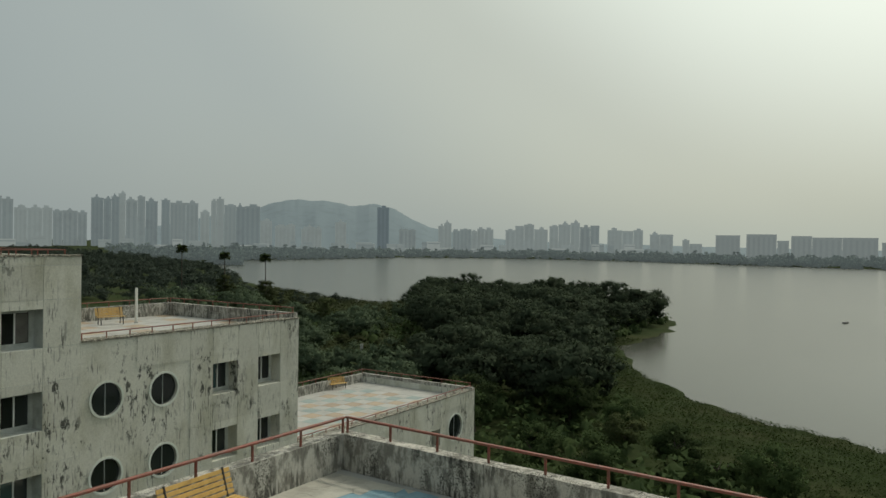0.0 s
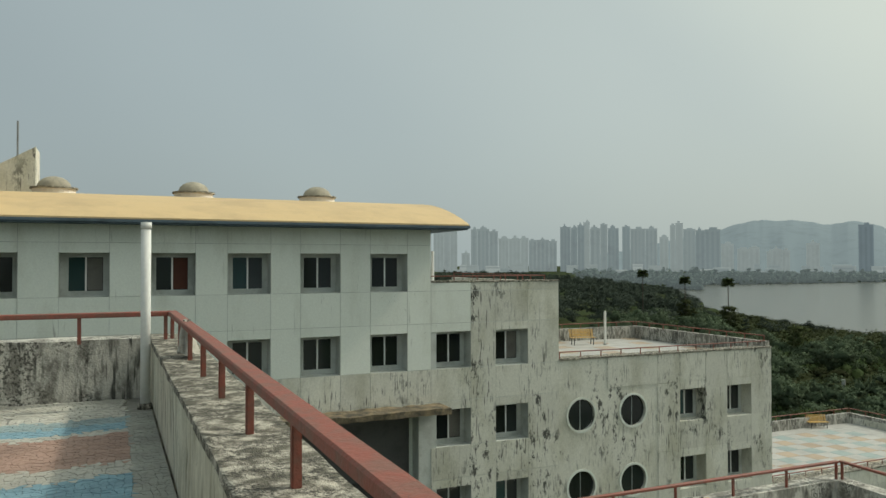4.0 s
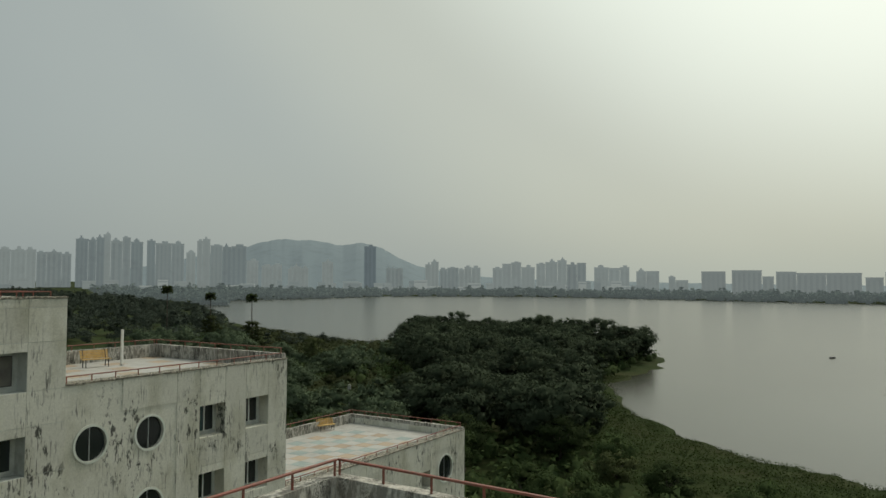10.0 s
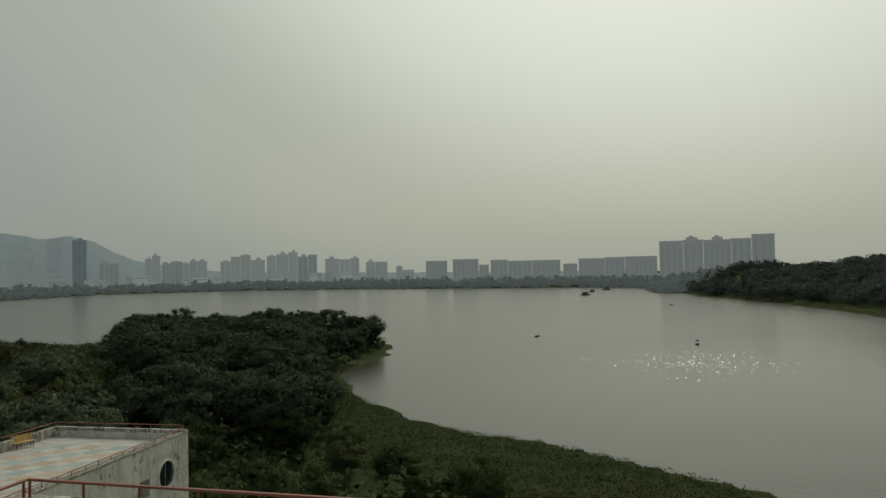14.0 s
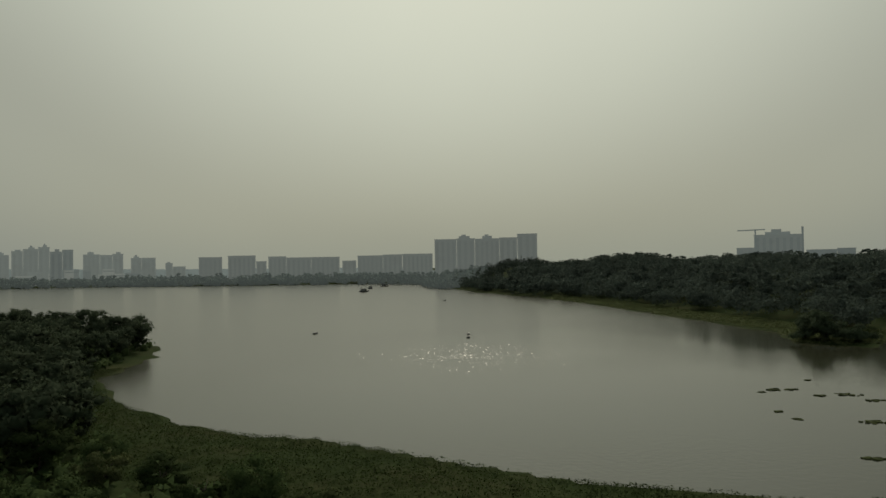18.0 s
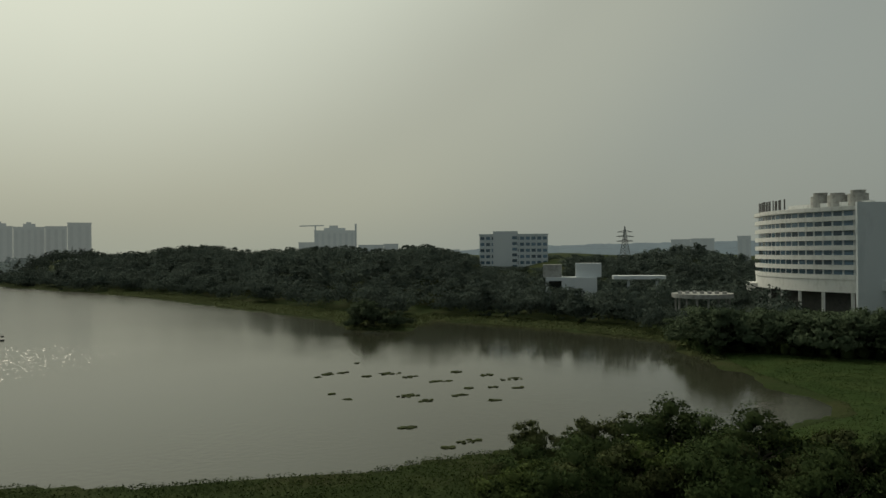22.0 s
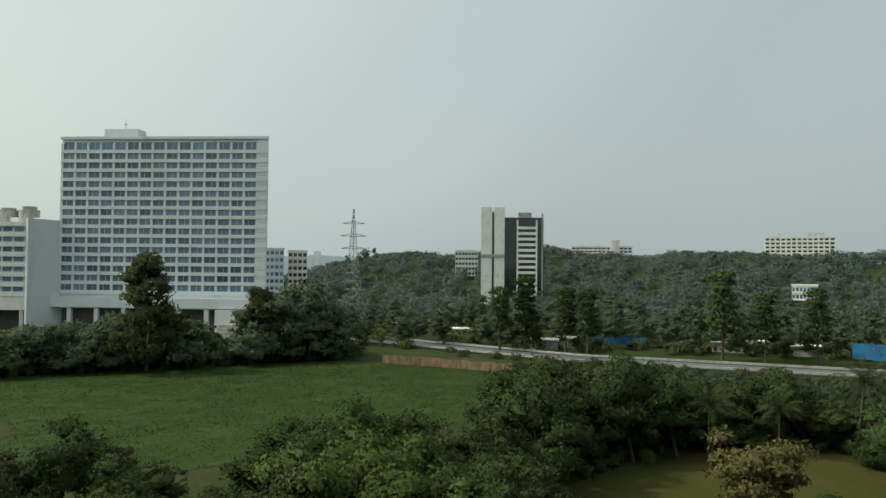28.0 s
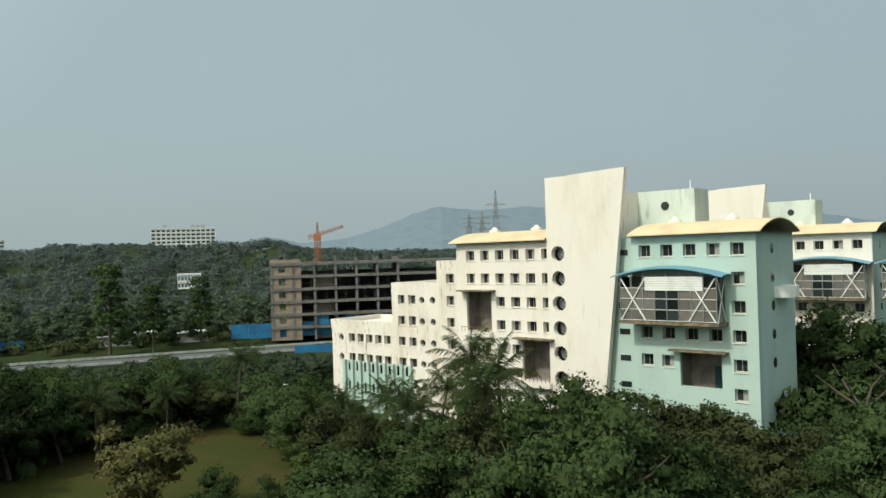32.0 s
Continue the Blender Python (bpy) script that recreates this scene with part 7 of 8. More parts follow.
hotel = thing("hotel_tower", "tall white slab hotel with rows of dark windows", "hotel", facade(-131.0, 250))
HX0, HX1, HZ0, HZ1 = -148.4, -76.2, 12.5, 71.2
bm = bmesh.new()
add_prism(bm, [(HX0, 0.4), (HX1, 0.4), (HX1 - 4.2, 9.0), (HX0 + 1.0, 9.0)], HZ0, HZ1 - 0.6)
part("wall", bm, M["hotel"], hotel)
part("parapet", box(HX0 - 0.3, HX1 + 0.1, -0.5, 0.6, HZ1 - 0.9, HZ1), M["hotel"], hotel)
part("roof", box(HX0 + 1, HX1 - 4.3, 0.6, 8.8, HZ1 - 0.62, HZ1 - 0.3), M["grey"], hotel)
NCOL, PITCH = 15, 4.55
hwin = bm_mesh("window", box(-1.9, 1.9, 0.30, 0.42, 0, 2.0), M["glass_hotel"])
hbar = bm_mesh("mullion", box(-0.05, 0.05, 0.22, 0.30, 0, 2.0), M["hotel"])
hpier = bm_mesh("pier", box(-0.40, 0.40, -0.15, 0.42, 18.4, 68.9), M["hotel"])
for r in range(16):
    zb = 18.7 + 3.2 * r
    tall = r == 15
    part("spandrel", box(HX0, HX1, -0.35, 0.42, zb - 1.2, zb - 0.02), M["hotel"], hotel)
    for c in range(NCOL):
        w = part("window", hwin, parent=hotel, at=pose(HX0 + 2.6 + PITCH * c, 0, zb + (0.1 if tall else 0)) @ Matrix.Diagonal((1, 1, 1.25 if tall else 1, 1)))
        part("mullion", hbar, parent=w, at=pose(0.1 if (r + c) % 3 else -0.6, 0, 0))
for c in range(NCOL + 1):
    part("pier", hpier, parent=hotel, at=pose(HX0 + 2.6 + PITCH * (c - 0.5), 0, 0))
part("side_panel", box(HX1 - 3.2, HX1, -0.2, 0.42, 18.4, 70.2), M["hotel"], hotel)
for r in range(15):
    part("joint", box(HX1 - 3.0, HX1 - 0.05, -0.225, -0.2, 19.5 + 3.2 * r, 19.62 + 3.2 * r), M["frame"], hotel)
part("podium_band", box(HX0 - 26, HX1 + 0.4, -3.0, 0.3, 13.0, 16.4), M["hotel"], hotel)
for k in range(9):
    part("column", box(HX0 - 24 + 9.5 * k, HX0 - 22.6 + 9.5 * k, -2.6, -1.2, 0, 13.0), M["hotel"], hotel)
# added dark sheet for the shaded void behind the podium columns
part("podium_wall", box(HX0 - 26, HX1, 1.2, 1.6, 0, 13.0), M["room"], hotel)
part("penthouse", box(HX0 + 14, HX0 + 26, 2, 8, HZ1, HZ1 + 3.0), M["hotel"], hotel)
bm = bmesh.new()
add_tube(bm, (HX0 + 20, 5, HZ1 + 3), (HX0 + 20, 5, HZ1 + 7), 0.15, 0.05, seg=5)
add_tube(bm, (HX0 + 19.2, 5, HZ1 + 5.2), (HX0 + 20.8, 5, HZ1 + 5.2), 0.1, seg=5)
part("antenna", bm, M["steel"], hotel)
part("low_block", box(HX1 - 16, HX1 + 3, -4, 8, 2, 12.6), M["hotel"], hotel)
for k in range(5):
    part("step_terrace", box(HX1 - 14, HX1 + 5, -6 - k * 1.2, -4 - k * 1.2, 2, 8 - 1.1 * k), M["grey"], hotel)

# the curved hotel wing
cw = thing("curved_hotel_wing", "curved white hotel wing with balcony bands and roof letters", "hotel")
P1, P2 = polar(-98.45, 285), polar(-92.2, 338)
chord = P2 - P1
nrm = Vector((-chord.y, chord.x, 0)).normalized()
if nrm.dot(-P1) < 0:
    nrm = -nrm


def arc(k, off):
    p = P1 + chord * k + nrm * (9.0 * 4 * k * (1 - k) + off)
    return (p.x, p.y)


def arc_band(z0, z1, o0, o1, k0=0.0, k1=1.0, n=26):
    bm = bmesh.new()
    ks = [k0 + (k1 - k0) * i / n for i in range(n + 1)]
    rows = [[bm.verts.new((*arc(k, o), z)) for o, z in ((o0, z0), (o1, z0), (o1, z1), (o0, z1))] for k in ks]
    for a, b in zip(rows, rows[1:]):
        for j in range(4):
            bm.faces.new((a[j], a[(j + 1) % 4], b[(j + 1) % 4], b[j]))
    bm.faces.new(rows[0])
    bm.faces.new(rows[-1][::-1])
    bmesh.ops.recalc_face_normals(bm, faces=bm.faces[:])
    return bm


part("wall", arc_band(13.4, 40.6, -14, -1.2), M["hotel"], cw)
for r in range(7):
    part("balcony_band", arc_band(16.6 + 3.3 * r, 18.2 + 3.3 * r, -1.2, 0.5), M["white"], cw)
    for i in range(18):
        part("window", arc_band(18.25 + 3.3 * r, 19.85 + 3.3 * r, -1.19, -1.1, (i + 0.12) / 18.6 + 0.03, (i + 0.9) / 18.6 + 0.03, 1), M["glass_hotel"], cw)
part("cornice", arc_band(39.8, 41.2, -1.5, 0.8), M["white"], cw)
part("base_band", arc_band(12.2, 16.5, -1.3, 0.3), M["white"], cw)
for i in range(7):
    x, y = arc(0.03 + i * 0.15, -0.4)
    part("column", box(x - 0.5, x + 0.5, y - 0.5, y + 0.5, 1, 12.2), M["white"], cw)
# added dark sheet for the shade under the curved wing
part("base_wall", arc_band(0.5, 12.2, -6, -5.6), M["room"], cw)
end = bmesh.new()
add_prism(end, [(arc(0, 0.9)[0], arc(0, 0.9)[1]), tuple((P1 + nrm * 0.9 - chord.normalized() * 1.0)[:2]), tuple((P1 - nrm * 15 - chord.normalized() * 1.0)[:2]), tuple((P1 - nrm * 15)[:2])], 4, 42.4)
bmesh.ops.recalc_face_normals(end, faces=end.faces[:])
part("end_wall", end, M["hotel"], cw)
part("roof_parapet", arc_band(41.2, 43.0, -6, -5.6, 0.0, 0.55), M["white"], cw)
for i in range(3):
    x, y = arc(0.10 + 0.11 * i, -8)
    bm = bmesh.new()
    add_tube(bm, (x, y, 40.6), (x, y, 45.6), 3.2, 3.2, seg=18)
    add_tube(bm, (x, y, 45.6), (x, y, 46.8 - 0.5 * (i % 2)), 2.2, 2.4, seg=18)
    part("cooling_tower", bm, M["grey"], cw)
sign_w = (0.4, 0.9, 0.9, 0.35, 1.0, 1.0, 1.1, 1.0, 0.9, 0.8)
for i, wd in enumerate(sign_w):
    part("sign_bar", arc_band(41.4, 45.2 - 0.15 * (i % 3), -0.3, -0.1, 0.44 + 0.040 * i, 0.44 + 0.040 * i + 0.026 * wd, 1), M["bench_leg"], cw)
part("canopy", arc_band(10.6, 13.6, -3, 4.5, 0.86, 1.12), M["white"], cw)


# ---- other buildings across the lake and behind the road ----
def slab_block(name, label, az0, az1, dist, top, base, depth, mat, rows, cols, glassmat, band=True, group="", turn=0.0):
    """A block seen from the terrace between two azimuths, with its windows; heights in metres."""
    mid = (az0 + az1) / 2
    w = 2 * dist * math.tan(radians(abs(az1 - az0) / 2))
    ob = thing(name, label, "building", facade(mid, dist) @ pose(0, 0, 0, 0, 0, turn), group)
    part("wall", box(-w / 2, w / 2, 0, depth, base, top), mat, ob)
    part("roof", box(-w / 2 - 0.3, w / 2 + 0.3, -0.3, depth + 0.3, top, top + 0.8), mat, ob)
    if rows and cols:
        fh, cwid = (top - base) / rows, w / cols
        me = bm_mesh("window", box(-cwid * 0.36, cwid * 0.36, -0.06, 0.02, 0, fh * 0.5), glassmat)
        for r in range(rows):
            for c in range(cols):
                part("window", me, parent=ob, at=pose(-w / 2 + cwid * (c + 0.5), 0, base + fh * r + fh * 0.25))
            if band:
                part("ledge", box(-w / 2, w / 2, -0.35, 0, base + fh * r, base + fh * r + fh * 0.14), mat, ob)
    return ob, w


def over(el, dist):
    return EYE + dist * math.tan(radians(el))


ob, w = slab_block("office_block", "white office block with ribbon windows among trees", -72.5, -77.62, 480, over(1.2, 480), 14, 16, M["hotel"], 6, 12, M["glass_hotel"])
part("stair_core", box(-w * 0.30, w * 0.06, -1.2, 12, 14, over(1.5, 480)), M["hotel"], ob)
for r in range(6):
    part("window", box(w * -0.02, w * 0.05, -1.3, -1.2, 16.5 + 3.6 * r, 18.3 + 3.6 * r), M["glass_hotel"], ob)
club = thing("lake_club", "low white pavilion building on the far bank", "building", facade(-79.3, 330))
part("wall", box(-11, 11, 0, 12, 4, 15.5), M["hotel"], club)
part("upper_block", box(-12, -4, 3, 10, 15.5, 21.0), M["grey"], club)
part("upper_block", box(2, 13, 3, 12, 15.5, 21.5), M["hotel"], club)
part("window", box(-9.5, -4, -0.1, 0.05, 9.6, 14.0), M["glass"], club)
part("roof_slab", box(18, 40, 4, 14, 14.5, 16.0), M["hotel"], club)
part("prop", box(24, 25, 6, 7, 2, 14.5), M["hotel"], club)
part("prop", box(36, 37, 6, 7, 2, 14.5), M["hotel"], club)
pav = thing("bank_pavilion", "round grey-roofed pavilion on white columns by the water", "pavilion", facade(-88.6, 268))
bm = bmesh.new()
add_tube(bm, (0, 8, 10.6), (0, 8, 12.0), 10.2, 10.2, seg=28)
part("roof", bm, M["grey"], pav)
for k in range(8):
    a = math.pi * (1.05 + k * 0.13)
    bm = bmesh.new()
    add_tube(bm, (8.8 * math.cos(a), 8 + 8.8 * math.sin(a), 2), (8.8 * math.cos(a), 8 + 8.8 * math.sin(a), 10.6), 0.35, seg=8)
    part("column", bm, M["grey"], pav)
for k in range(7):
    part("roof_unit", box(-8 + 2.4 * k, -6.6 + 2.4 * k, 3 + (k % 3), 5 + (k % 3), 12, 12.9), M["grey"], pav)
# the twin tower beyond the road
tt = thing("office_tower", "office tower with a white concrete core and dark glass block", "tower", facade(-132.4, 400))
tz = over(4.7, 400)
part("core", box(-16.5, -10.8, 0, 14, 8, tz), M["white"], tt)
part("core", box(-9.6, -4.2, 0, 14, 8, tz), M["white"], tt)
part("glass_slot", box(-10.8, -9.6, 0.8, 13, 8, tz - 2.5), M["glass"], tt)
part("band", box(-16.6, -4.1, -0.3, 0.02, over(0.9, 400), over(1.15, 400)), M["frame"], tt)
part("glass_block", box(-4.2, 16.2, 1.5, 16, 8, over(3.95, 400)), M["glass"], tt)
for r in range(13):
    part("balcony", box(2.2, 12.6, 0.3, 1.5, 13 + 2.95 * r, 14.4 + 2.95 * r), M["white"], tt)
for x in (2.2, 12.2):
    part("frame_post", box(x, x + 0.8, 0.2, 1.5, 11, over(3.75, 400)), M["white"], tt)
part("roof_plant", box(3, 10, 4, 12, over(3.95, 400), over(4.35, 400)), M["grey"], tt)
part("mast", box(15.2, 16.0, 1.2, 2.2, 8, over(4.25, 400)), M["grey"], tt)
slab_block("flat_block", "grey flats beside the hotel", -113.6, -115.3, 470, over(1.35, 470), 8, 14, M["hotel"], 7, 5, M["glass_hotel"])
slab_block("flat_block", "pale grey flats beside the hotel", -115.6, -117.0, 480, over(1.2, 480), 8, 14, M["cream"], 7, 4, M["glass"])
slab_block("apartment_block", "white chequered apartment block on the wooded slope", -128.1, -129.8, 560, over(1.35, 560), 22, 14, M["white"], 5, 7, M["glass"])
ob, w = slab_block("hostel_block", "white balconied block on the wooded ridge", -150.2, -154.57, 720, over(2.4, 720), 40, 14, M["white"], 5, 13, M["glass"])
for k in (-0.32, 0.12, 0.2, 0.28):
    part("water_tank", box(w * k, w * k + 3.5, 3, 7, over(2.4, 720) + 0.8, over(2.4, 720) + 3.6), M["grey"], ob)
slab_block("ridge_block", "long low white building on the ridge", -136.8, -141.2, 760, over(1.75, 760), 44, 12, M["white"], 2, 14, M["glass"])
part("tower", box(-2, 3, 0, 5, 44, over(2.3, 760)), M["white"], slab_block("ridge_block", "short white stair block on the ridge", -139.7, -140.3, 758, over(2.2, 758), 44, 8, M["white"], 0, 0, M["glass"])[0])
slab_block("hillside_house", "small white house on the wooded slope", -151.9, -153.5, 420, over(-0.92, 420), 13, 8, M["white"], 2, 7, M["glass_hotel"])


# the unfinished concrete building with its crane
site = thing("construction_frame", "unfinished concrete frame building with bare floors", "building", facade(-163.4, 238))
ZB, ZT, SW = 2.0, over(-0.28, 238), 21.0
M["site_concrete"] = material("raw_grey_brown_concrete", (0.165, 0.155, 0.145), 0.95, dark=(0.11, 0.10, 0.092), amount=0.6, scale=0.3, streak=((0.09, 0.08, 0.07), 1.2, 0.58, 0.6, 0.3, 0.1))
M["site_brick"] = material("tan_brick_infill", (0.29, 0.23, 0.175), 0.95, dark=(0.21, 0.165, 0.12), amount=0.6, scale=0.5, grain=0.25, grain_scale=6)
# dimness between the bare floors, put into a grey base colour
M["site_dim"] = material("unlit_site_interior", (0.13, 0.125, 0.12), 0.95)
levels = [ZB + 4.3 + (ZT - ZB - 4.3) * r / 5 for r in range(6)]
for z in levels:
    part("floor_slab", box(-SW, SW + 18, 0, 22, z - 0.35, z), M["site_concrete"], site)
    part("edge_beam", box(-SW, SW + 18, -0.12, 0.28, z - 0.85, z - 0.02), M["site_concrete"], site)
col_mesh = bm_mesh("column", box(-0.38, 0.38, -0.38, 0.38, ZB, ZT + 1.2), M["site_concrete"])
for i in range(7):
    for d in (0.5, 7.5, 15.0, 21.0):
        part("column", col_mesh, parent=site, at=pose(-SW + 0.5 + i * 6.5, d, 0))
# sheet added behind the floors for their dim depth
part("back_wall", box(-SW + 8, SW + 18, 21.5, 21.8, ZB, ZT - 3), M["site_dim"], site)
# the brick stair bay at the corner, with its openings
for r, z in enumerate([ZB] + levels[:-1]):
    top = levels[r] - 0.85
    for a0, a1 in ((-SW + 0.9, -SW + 2.6), (-SW + 4.6, -SW + 9.4)):
        part("brick_infill", box(a0, a1, 0.32, 0.62, z, top), M["site_brick"], site)
    part("brick_infill", box(-SW + 2.6, -SW + 4.6, 0.33, 0.61, z, z + 0.95), M["site_brick"], site)
    if r % 2 == 0:
        part("brick_infill", box(-SW + 14.0, -SW + 19.3, 3.3, 3.6, z, top), M["site_brick"], site)
    part("side_infill", box(-SW + 0.02, -SW + 0.3, 0.9, 16, z, top - (1.2 if r % 2 else 0)), M["site_brick"], site)
part("parapet", box(-SW, -SW + 9.4, 0.02, 0.26, ZT, ZT + 1.0), M["site_brick"], site)
for k in range(3):
    part("safety_net", box(-SW + 13.6 + 9.0 * k, -SW + 17.6 + 9.0 * k, 0.62, 0.66, ZB + 4.4, ZB + 7.2), M["blue_sheet"], site)
for i in range(12):
    x, d = -SW + 1.0 + i * 3.2, (0.5, 7.5, 15.0)[i % 3]
    bm = bmesh.new()
    for a, b in ((-0.25, -0.25), (0.25, -0.25), (0.25, 0.25), (-0.25, 0.25)):
        add_tube(bm, (x + a, d + b, ZT), (x + a * 1.3, d + b, ZT + 1.6 + 0.5 * (i % 3)), 0.05, seg=4)
    part("rebar", bm, M["loggia"], site)
for i in range(10):
    bm = bmesh.new()
    x = -SW + 11 + i * 3.0
    add_tube(bm, (x, 0.9, levels[2]), (x, 0.9, levels[3] - 0.85), 0.06, seg=4)
    add_tube(bm, (x + 1.4, 1.2, levels[3]), (x + 1.4, 1.2, levels[4] - 0.85), 0.06, seg=4)
    part("prop", bm, M["steel"], site)


def lattice(bm, p, q, w0, w1, n, r):
    """A square lattice mast from p to q."""
    p, q = Vector(p), Vector(q)
    d = (q - p).normalized()
    a = d.orthogonal().normalized()
    b = d.cross(a)
    ring = lambda k: [p + (q - p) * k + (w0 + (w1 - w0) * k) * (s * a + t * b) for s, t in ((1, 1), (-1, 1), (-1, -1), (1, -1))]
    for i in range(n):
        lo, hi = ring(i / n), ring((i + 1) / n)
        for j in range(4):
            add_tube(bm, lo[j], hi[j], r, seg=4, cap=False)
            add_tube(bm, lo[j], hi[(j + 1) % 4], r * 0.7, seg=4, cap=False)
            add_tube(bm, hi[j], hi[(j + 1) % 4], r * 0.7, seg=4, cap=False)


crane = thing("tower_crane", "orange tower crane above the unfinished building", "crane", facade(-161.9, 246))
zt = over(1.7, 246)
bm = bmesh.new()
lattice(bm, (0, 0, ZT), (0, 0, zt), 0.7, 0.7, 8, 0.11)
part("mast", bm, M["orange"], crane)
bm = bmesh.new()
lattice(bm, (-3, 0, zt - 0.6), (8.2, 0, over(2.35, 246)), 0.45, 0.3, 8, 0.09)
part("jib", bm, M["orange"], crane)
bm = bmesh.new()
lattice(bm, (0, 0, zt), (0, 0, over(2.7, 246)), 0.4, 0.1, 4, 0.08)
part("cap", bm, M["orange"], crane)
part("cab", box(-1.2, 1.2, -1, 1, zt - 1.6, zt + 0.4), M["orange"], crane)


def sheeting(az0, az1, dist, z0, z1, label):
    ob = thing("site_fence", label, "fence", facade((az0 + az1) / 2, dist), "blue site fences")
    w = 2 * dist * math.tan(radians(abs(az1 - az0) / 2))
    n = max(3, int(w / 2.4))
    me = bm_mesh("sheet", box(0.02, w / n - 0.02, -0.05, 0.05, 0, z1 - z0), M["blue_sheet"])
    for k in range(n):
        part("sheet", me, parent=ob, at=pose(-w / 2 + w * k / n, 0, z0 + 0.1 * math.sin(k * 1.7)))


sheeting(-138.2, -142.2, 262, 2.2, 4.9, "blue corrugated sheeting round the site yard")
sheeting(-155.5, -163.5, 240, 3.0, 7.4, "blue corrugated sheeting round the building site")
sheeting(-160.0, -166.0, 200, 2.6, 4.6, "blue corrugated sheeting beside the road")
for az, d, w_, key in ((-134.8, 250, 9, "white"), (-136.3, 258, 7, "grey"), (-148.0, 262, 12, "grey"), (-150.0, 268, 9, "white"), (-153.0, 260, 10, "white"), (-128.5, 290, 9, "white"), (-124.0, 320, 8, "cream"), (-144.0, 290, 11, "grey"), (-156.5, 262, 9, "cream")):
    ob = thing("roadside_shed", "low roadside shed with a pale sheet roof", "shed", facade(az, d), "roadside sheds")
    part("wall", box(-w_ / 2, w_ / 2, 0, 6, 0, 4.0), M["grey"], ob)
    part("roof", box(-w_ / 2 - 0.5, w_ / 2 + 0.5, -0.6, 6.6, 4.02, 4.4), M[key], ob)


# pylons and their wires
def pylon(az, dist, top, label="grey lattice power pylon with three pairs of arms", half=4.0):
    base = ground_at(*polar(az, dist)[:2])
    ob = thing("power_pylon", label, "pylon", facade(az, dist), "power pylons")
    h = top - base
    bm = bmesh.new()
    lattice(bm, (0, 0, base), (0, 0, base + h * 0.62), half, half * 0.35, 8, dist * 0.00045)
    lattice(bm, (0, 0, base + h * 0.62), (0, 0, top), half * 0.35, 0.15, 7, dist * 0.0004)
    part("mast", bm, M["steel"], ob)
    for k, s in ((0.62, 1.6), (0.74, 1.7), (0.86, 1.45)):
        bm = bmesh.new()
        z = base + h * k
        for side in (-1, 1):
            add_tube(bm, (0, 0, z + 1.2), (side * half * s, 0, z), dist * 0.0005, seg=4)
            add_tube(bm, (0, 0, z - 0.2), (side * half * s, 0, z), dist * 0.0005, seg=4)
        part("arm", bm, M["steel"], ob)
    return ob


pylon(-83.25, 620, over(1.75, 620))
pylon(-120.4, 400, over(4.45, 400))
pylon(-95.5, 900, over(0.9, 900))
pylon(-175.35, 430, over(4.7, 430))
pylon(-174.3, 620, over(3.15, 620))
pylon(-173.3, 700, over(3.05, 700))
M["wire"] = material("dark_power_wire", (0.06, 0.06, 0.06), 0.6)
for k, (z, dd) in enumerate(((20, 0), (17.5, 3), (15, 6), (22, 9))):
    ob = thing("power_line", "thin sagging power line along the road", "wire", group="power lines")
    bm = bmesh.new()
    a, b = polar(-121, 330 + dd, z + 8), polar(-164, 228 + dd, z + 3)
    add_path(bm, [a + (b - a) * (i / 24) - Vector((0, 0, 20 * i / 24 * (1 - i / 24))) for i in range(25)], 0.035)
    part("wire", bm, M["wire"], ob)

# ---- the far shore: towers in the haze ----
# haze is put into walls and windows as grey-blue colour and emission
far_dark = haze_glow_material("hazy_tower_wall", (0.16, 0.19, 0.20), (0.30, 0.345, 0.345), 0.50)
far_pale = haze_glow_material("pale_hazy_tower_wall", (0.20, 0.23, 0.23), (0.33, 0.365, 0.355), 0.60)
far_glass = haze_glow_material("hazy_tower_window", (0.15, 0.18, 0.19), (0.295, 0.34, 0.345), 0.48)
pale_glass = haze_glow_material("pale_hazy_tower_window", (0.19, 0.22, 0.22), (0.325, 0.36, 0.352), 0.575)
shore_dark = haze_glow_material("hazy_shore_block_wall", (0.13, 0.15, 0.16), (0.27, 0.30, 0.29), 0.70)
shore_glass = haze_glow_material("hazy_shore_block_window", (0.12, 0.14, 0.15), (0.265, 0.295, 0.285), 0.66)
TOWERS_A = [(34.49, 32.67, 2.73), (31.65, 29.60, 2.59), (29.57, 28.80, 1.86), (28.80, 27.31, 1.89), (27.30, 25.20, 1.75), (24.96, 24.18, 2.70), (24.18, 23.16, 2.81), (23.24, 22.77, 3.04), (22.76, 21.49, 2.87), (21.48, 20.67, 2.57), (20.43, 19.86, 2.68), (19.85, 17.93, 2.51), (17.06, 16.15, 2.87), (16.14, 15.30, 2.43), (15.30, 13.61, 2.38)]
TOWERS_B = [(32.36, 31.73, 0.75), (17.79, 17.16, 1.88), (13.59, 12.74, 1.35), (12.52, 11.04, 1.08), (10.61, 9.11, 0.95), (8.13, 7.28, 1.33), (4.99, 4.09, 2.51), (3.34, 2.06, 0.91), (0.37, -0.64, 1.39), (-0.73, -2.15, 0.95), (-2.15, -3.81, 1.01)]
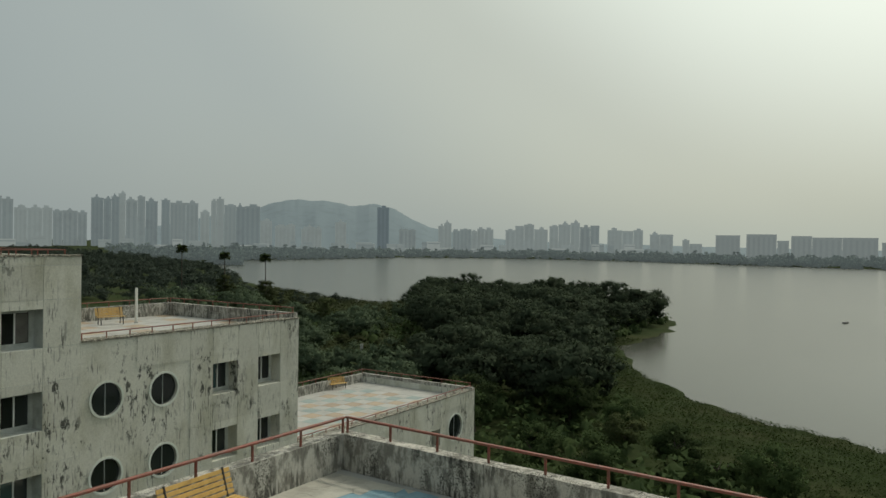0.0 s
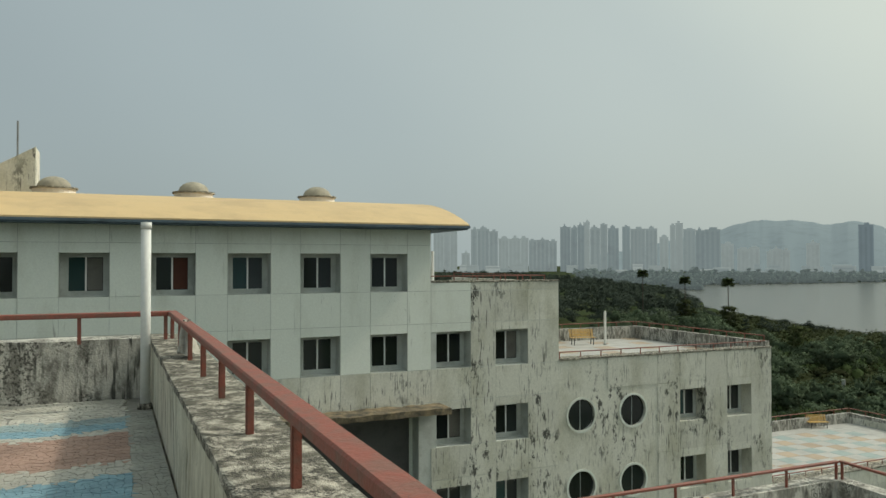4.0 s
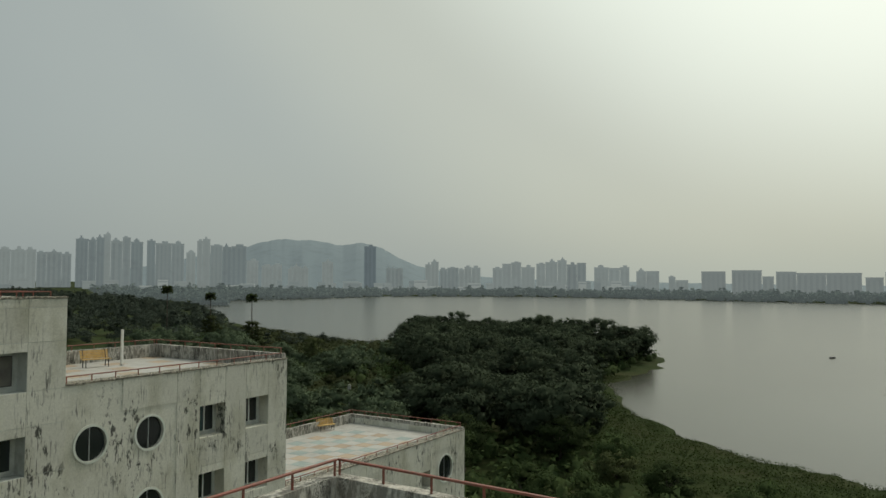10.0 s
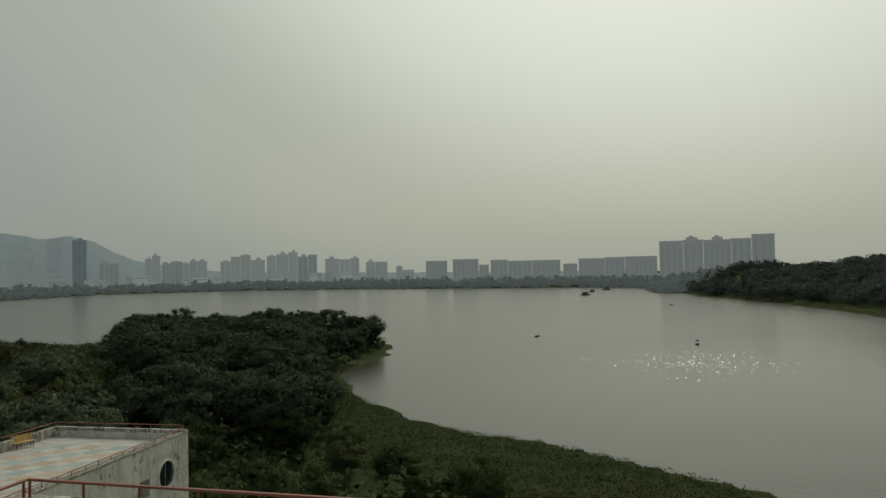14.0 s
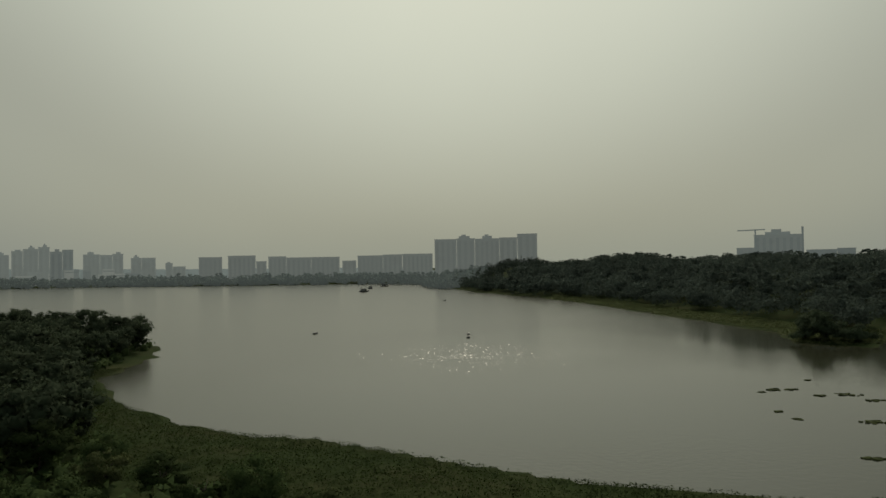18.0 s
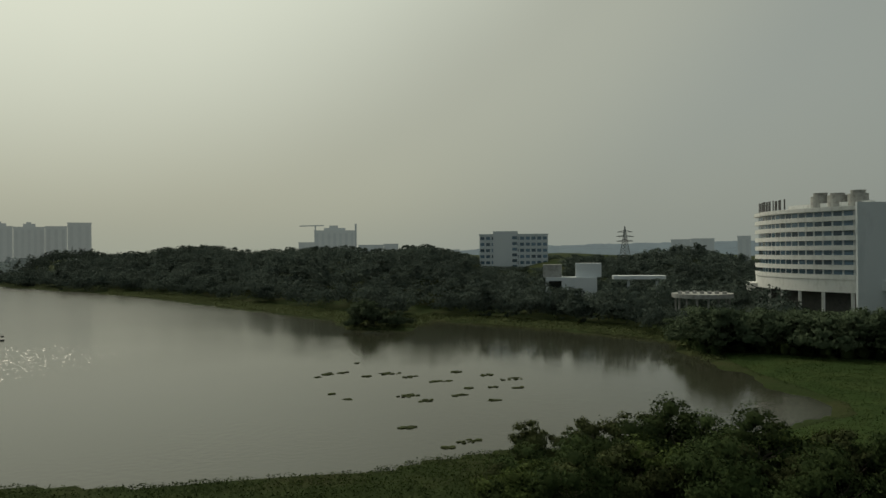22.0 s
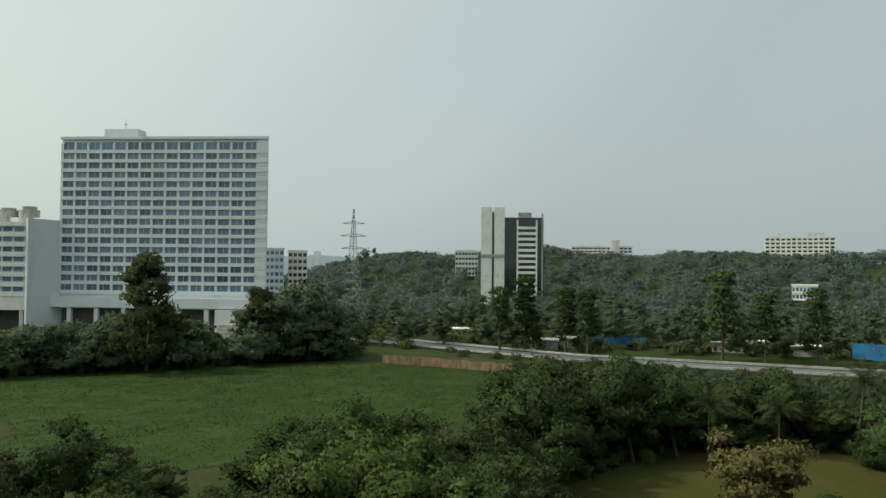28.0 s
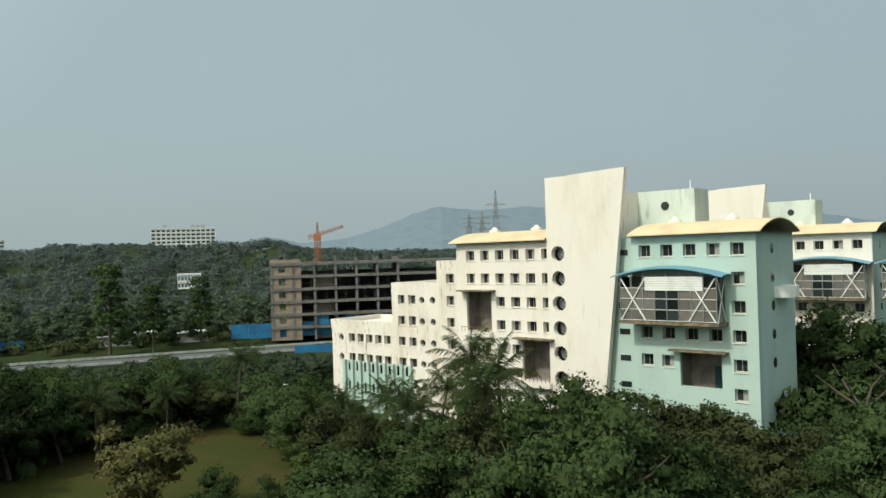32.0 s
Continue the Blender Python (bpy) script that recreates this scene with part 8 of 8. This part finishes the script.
TOWERS_C = [(-4.72, -5.46, 0.92), (-5.45, -6.87, 1.36), (-6.87, -7.88, 1.00), (-8.00, -8.67, 1.26), (-8.67, -10.25, 1.53), (-10.25, -11.68, 1.34), (-12.26, -13.32, 1.00), (-13.32, -14.81, 1.02), (-15.29, -16.92, 0.73), (-17.56, -18.05, 0.33), (-18.05, -18.92, 0.08)]
TOWERS_D = [(-19.81, -21.45, 0.71), (-21.85, -23.81, 0.79), (-23.84, -24.59, 0.36), (-24.71, -26.01, 0.70), (-26.01, -29.94, 0.61), (-30.13, -31.18, 0.31), (-31.27, -34.64, 0.72), (-34.64, -36.94, 0.75), (-37.08, -40.13, 1.84), (-40.13, -43.34, 1.86), (-43.34, -44.84, 2.11)]
TOWERS_E = [(-49.71, -51.19, 0.26), (-51.61, -52.88, 0.30), (-53.70, -54.74, -0.21), (-60.08, -63.13, 1.60), (-58.93, -60.17, 0.71), (-63.37, -66.38, 0.57), (-68.19, -71.00, 0.09), (-117.2, -118.2, 0.9), (-86.5, -89.5, 0.75), (-91.0, -91.9, 0.9)]


def skyline(rows, dist, tones, label, group, seed, jag=0.10, heads=1.0, bay=19.0):
    """Towers that stand shoulder to shoulder, each with its own tone, recesses, stair heads and tanks."""
    r = np.random.default_rng(seed)
    for az0, az1, el in rows:
        d = dist * r.uniform(0.97, 1.06)
        mid, w = (az0 + az1) / 2, d * radians(abs(az0 - az1))
        top = over(el, d)
        mat, gl = tones[int(r.integers(len(tones)))]
        ob = thing("far_tower", label, "tower block", facade(mid, d), group)
        n = max(1, int(round(w / bay / r.uniform(0.8, 1.25))))
        cuts = np.cumsum(r.uniform(0.6, 1.4, n))
        cuts = np.concatenate([[0], cuts / cuts[-1]]) * w - w / 2
        for k in range(n):
            a0, a1, back = float(cuts[k]), float(cuts[k + 1]) - 0.4, float(r.choice([0.0, 2.5, 6.0]))
            tk = top - (0 if k == n // 2 else r.uniform(0, jag * top))
            part("wall", box(a0, a1, back, 18, 0, tk), mat, ob)
            part("parapet", box(a0 - 0.4, a1 + 0.4, back - 0.4, 18.4, tk, tk + 1.1), mat, ob)
            if tk > 30 and r.random() < heads:
                m_, hw = (a0 + a1) / 2 + r.uniform(-2, 2), (a1 - a0) * r.uniform(0.16, 0.30)
                part("stair_head", box(m_ - hw, m_ + hw, back + 3, 12, tk + 1.1, tk + r.uniform(3.0, 5.5)), mat, ob)
                if r.random() < 0.5:
                    part("water_tank", box(m_ - hw * 0.5, m_ + hw * 0.3, back + 4, 9, tk + 3.0, tk + r.uniform(6.0, 8.0)), mat, ob)
            cols = max(1, int((a1 - a0) / 7))
            cw_ = (a1 - a0) / cols
            for c in range(cols):
                part("window_strip", box(a0 + cw_ * (c + 0.26), a0 + cw_ * (c + 0.72), back - 0.25, back, 7, tk - 3), gl, ob)


def low_rise(az, d, w, h, mat, gl):
    """A small pale block at the foot of the towers."""
    ob = thing("low_block", "small pale building in the haze below the towers", "building", facade(az, d), "low buildings on the far shore")
    part("wall", box(-w / 2, w / 2, 0, 12, 0, h), mat, ob)
    part("roof", box(-w / 2 - 0.6, w / 2 + 0.6, -0.6, 12.6, h, h + 0.9), mat, ob)
    part("window_band", box(-w / 2 + 1, w / 2 - 1, -0.2, 0, h - 3.6, h - 1.8), gl, ob)


# further haze tones, again by base colour and emission
far_mid = haze_glow_material("middle_hazy_tower_wall", (0.18, 0.21, 0.215), (0.315, 0.355, 0.35), 0.555)
mid_glass = haze_glow_material("middle_hazy_tower_window", (0.165, 0.195, 0.20), (0.305, 0.345, 0.345), 0.52)
far_deep = haze_glow_material("slate_hazy_tower_wall", (0.11, 0.14, 0.16), (0.26, 0.31, 0.325), 0.44)
deep_glass = haze_glow_material("slate_hazy_tower_window", (0.10, 0.13, 0.15), (0.25, 0.30, 0.32), 0.41)
far_light = haze_glow_material("hazy_low_block_wall", (0.26, 0.28, 0.27), (0.36, 0.39, 0.375), 0.66)
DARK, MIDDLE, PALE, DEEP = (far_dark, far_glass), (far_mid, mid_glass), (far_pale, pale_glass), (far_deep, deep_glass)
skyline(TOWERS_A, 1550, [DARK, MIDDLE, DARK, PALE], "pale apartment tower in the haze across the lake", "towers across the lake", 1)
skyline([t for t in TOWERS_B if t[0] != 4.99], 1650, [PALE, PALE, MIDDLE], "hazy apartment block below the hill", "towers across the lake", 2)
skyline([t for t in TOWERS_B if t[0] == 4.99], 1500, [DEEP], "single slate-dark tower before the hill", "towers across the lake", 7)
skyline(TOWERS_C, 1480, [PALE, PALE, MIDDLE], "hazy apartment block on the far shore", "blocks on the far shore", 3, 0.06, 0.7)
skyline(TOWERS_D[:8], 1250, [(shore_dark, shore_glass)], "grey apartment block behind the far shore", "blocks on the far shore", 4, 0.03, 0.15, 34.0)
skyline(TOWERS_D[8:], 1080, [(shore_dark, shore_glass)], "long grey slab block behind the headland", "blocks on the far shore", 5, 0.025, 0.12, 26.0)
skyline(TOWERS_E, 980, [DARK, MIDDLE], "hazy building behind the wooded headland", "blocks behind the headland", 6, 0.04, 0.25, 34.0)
lr = np.random.default_rng(71)
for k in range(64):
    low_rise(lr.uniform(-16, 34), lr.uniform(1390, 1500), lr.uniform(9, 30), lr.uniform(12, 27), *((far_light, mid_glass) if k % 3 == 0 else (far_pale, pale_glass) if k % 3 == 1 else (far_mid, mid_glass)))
# haze before the far tree belt, put in as a glow of its leaves
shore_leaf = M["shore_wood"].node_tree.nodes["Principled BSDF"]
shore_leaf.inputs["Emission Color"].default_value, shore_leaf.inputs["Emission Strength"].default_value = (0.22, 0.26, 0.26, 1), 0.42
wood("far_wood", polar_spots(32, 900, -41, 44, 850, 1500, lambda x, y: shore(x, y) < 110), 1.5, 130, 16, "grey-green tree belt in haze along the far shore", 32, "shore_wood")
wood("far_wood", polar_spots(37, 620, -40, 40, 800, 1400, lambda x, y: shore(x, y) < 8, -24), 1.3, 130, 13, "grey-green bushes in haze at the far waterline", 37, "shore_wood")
c2 = thing("tower_crane", "grey tower crane over a hazy building site", "crane", facade(-60.17, 975))
bm = bmesh.new()
add_tube(bm, (0, 0, 0), (0, 0, over(2.05, 975)), 0.9, seg=5)
part("mast", bm, far_dark, c2)
bm = bmesh.new()
add_tube(bm, (-20, 0, over(1.98, 975)), (11, 0, over(2.02, 975)), 0.7, seg=5)
part("jib", bm, far_dark, c2)
bm = bmesh.new()
add_tube(bm, (51, 0, 0), (51, 0, over(2.15, 975)), 1.2, seg=5)
part("hoist_mast", bm, far_dark, c2)
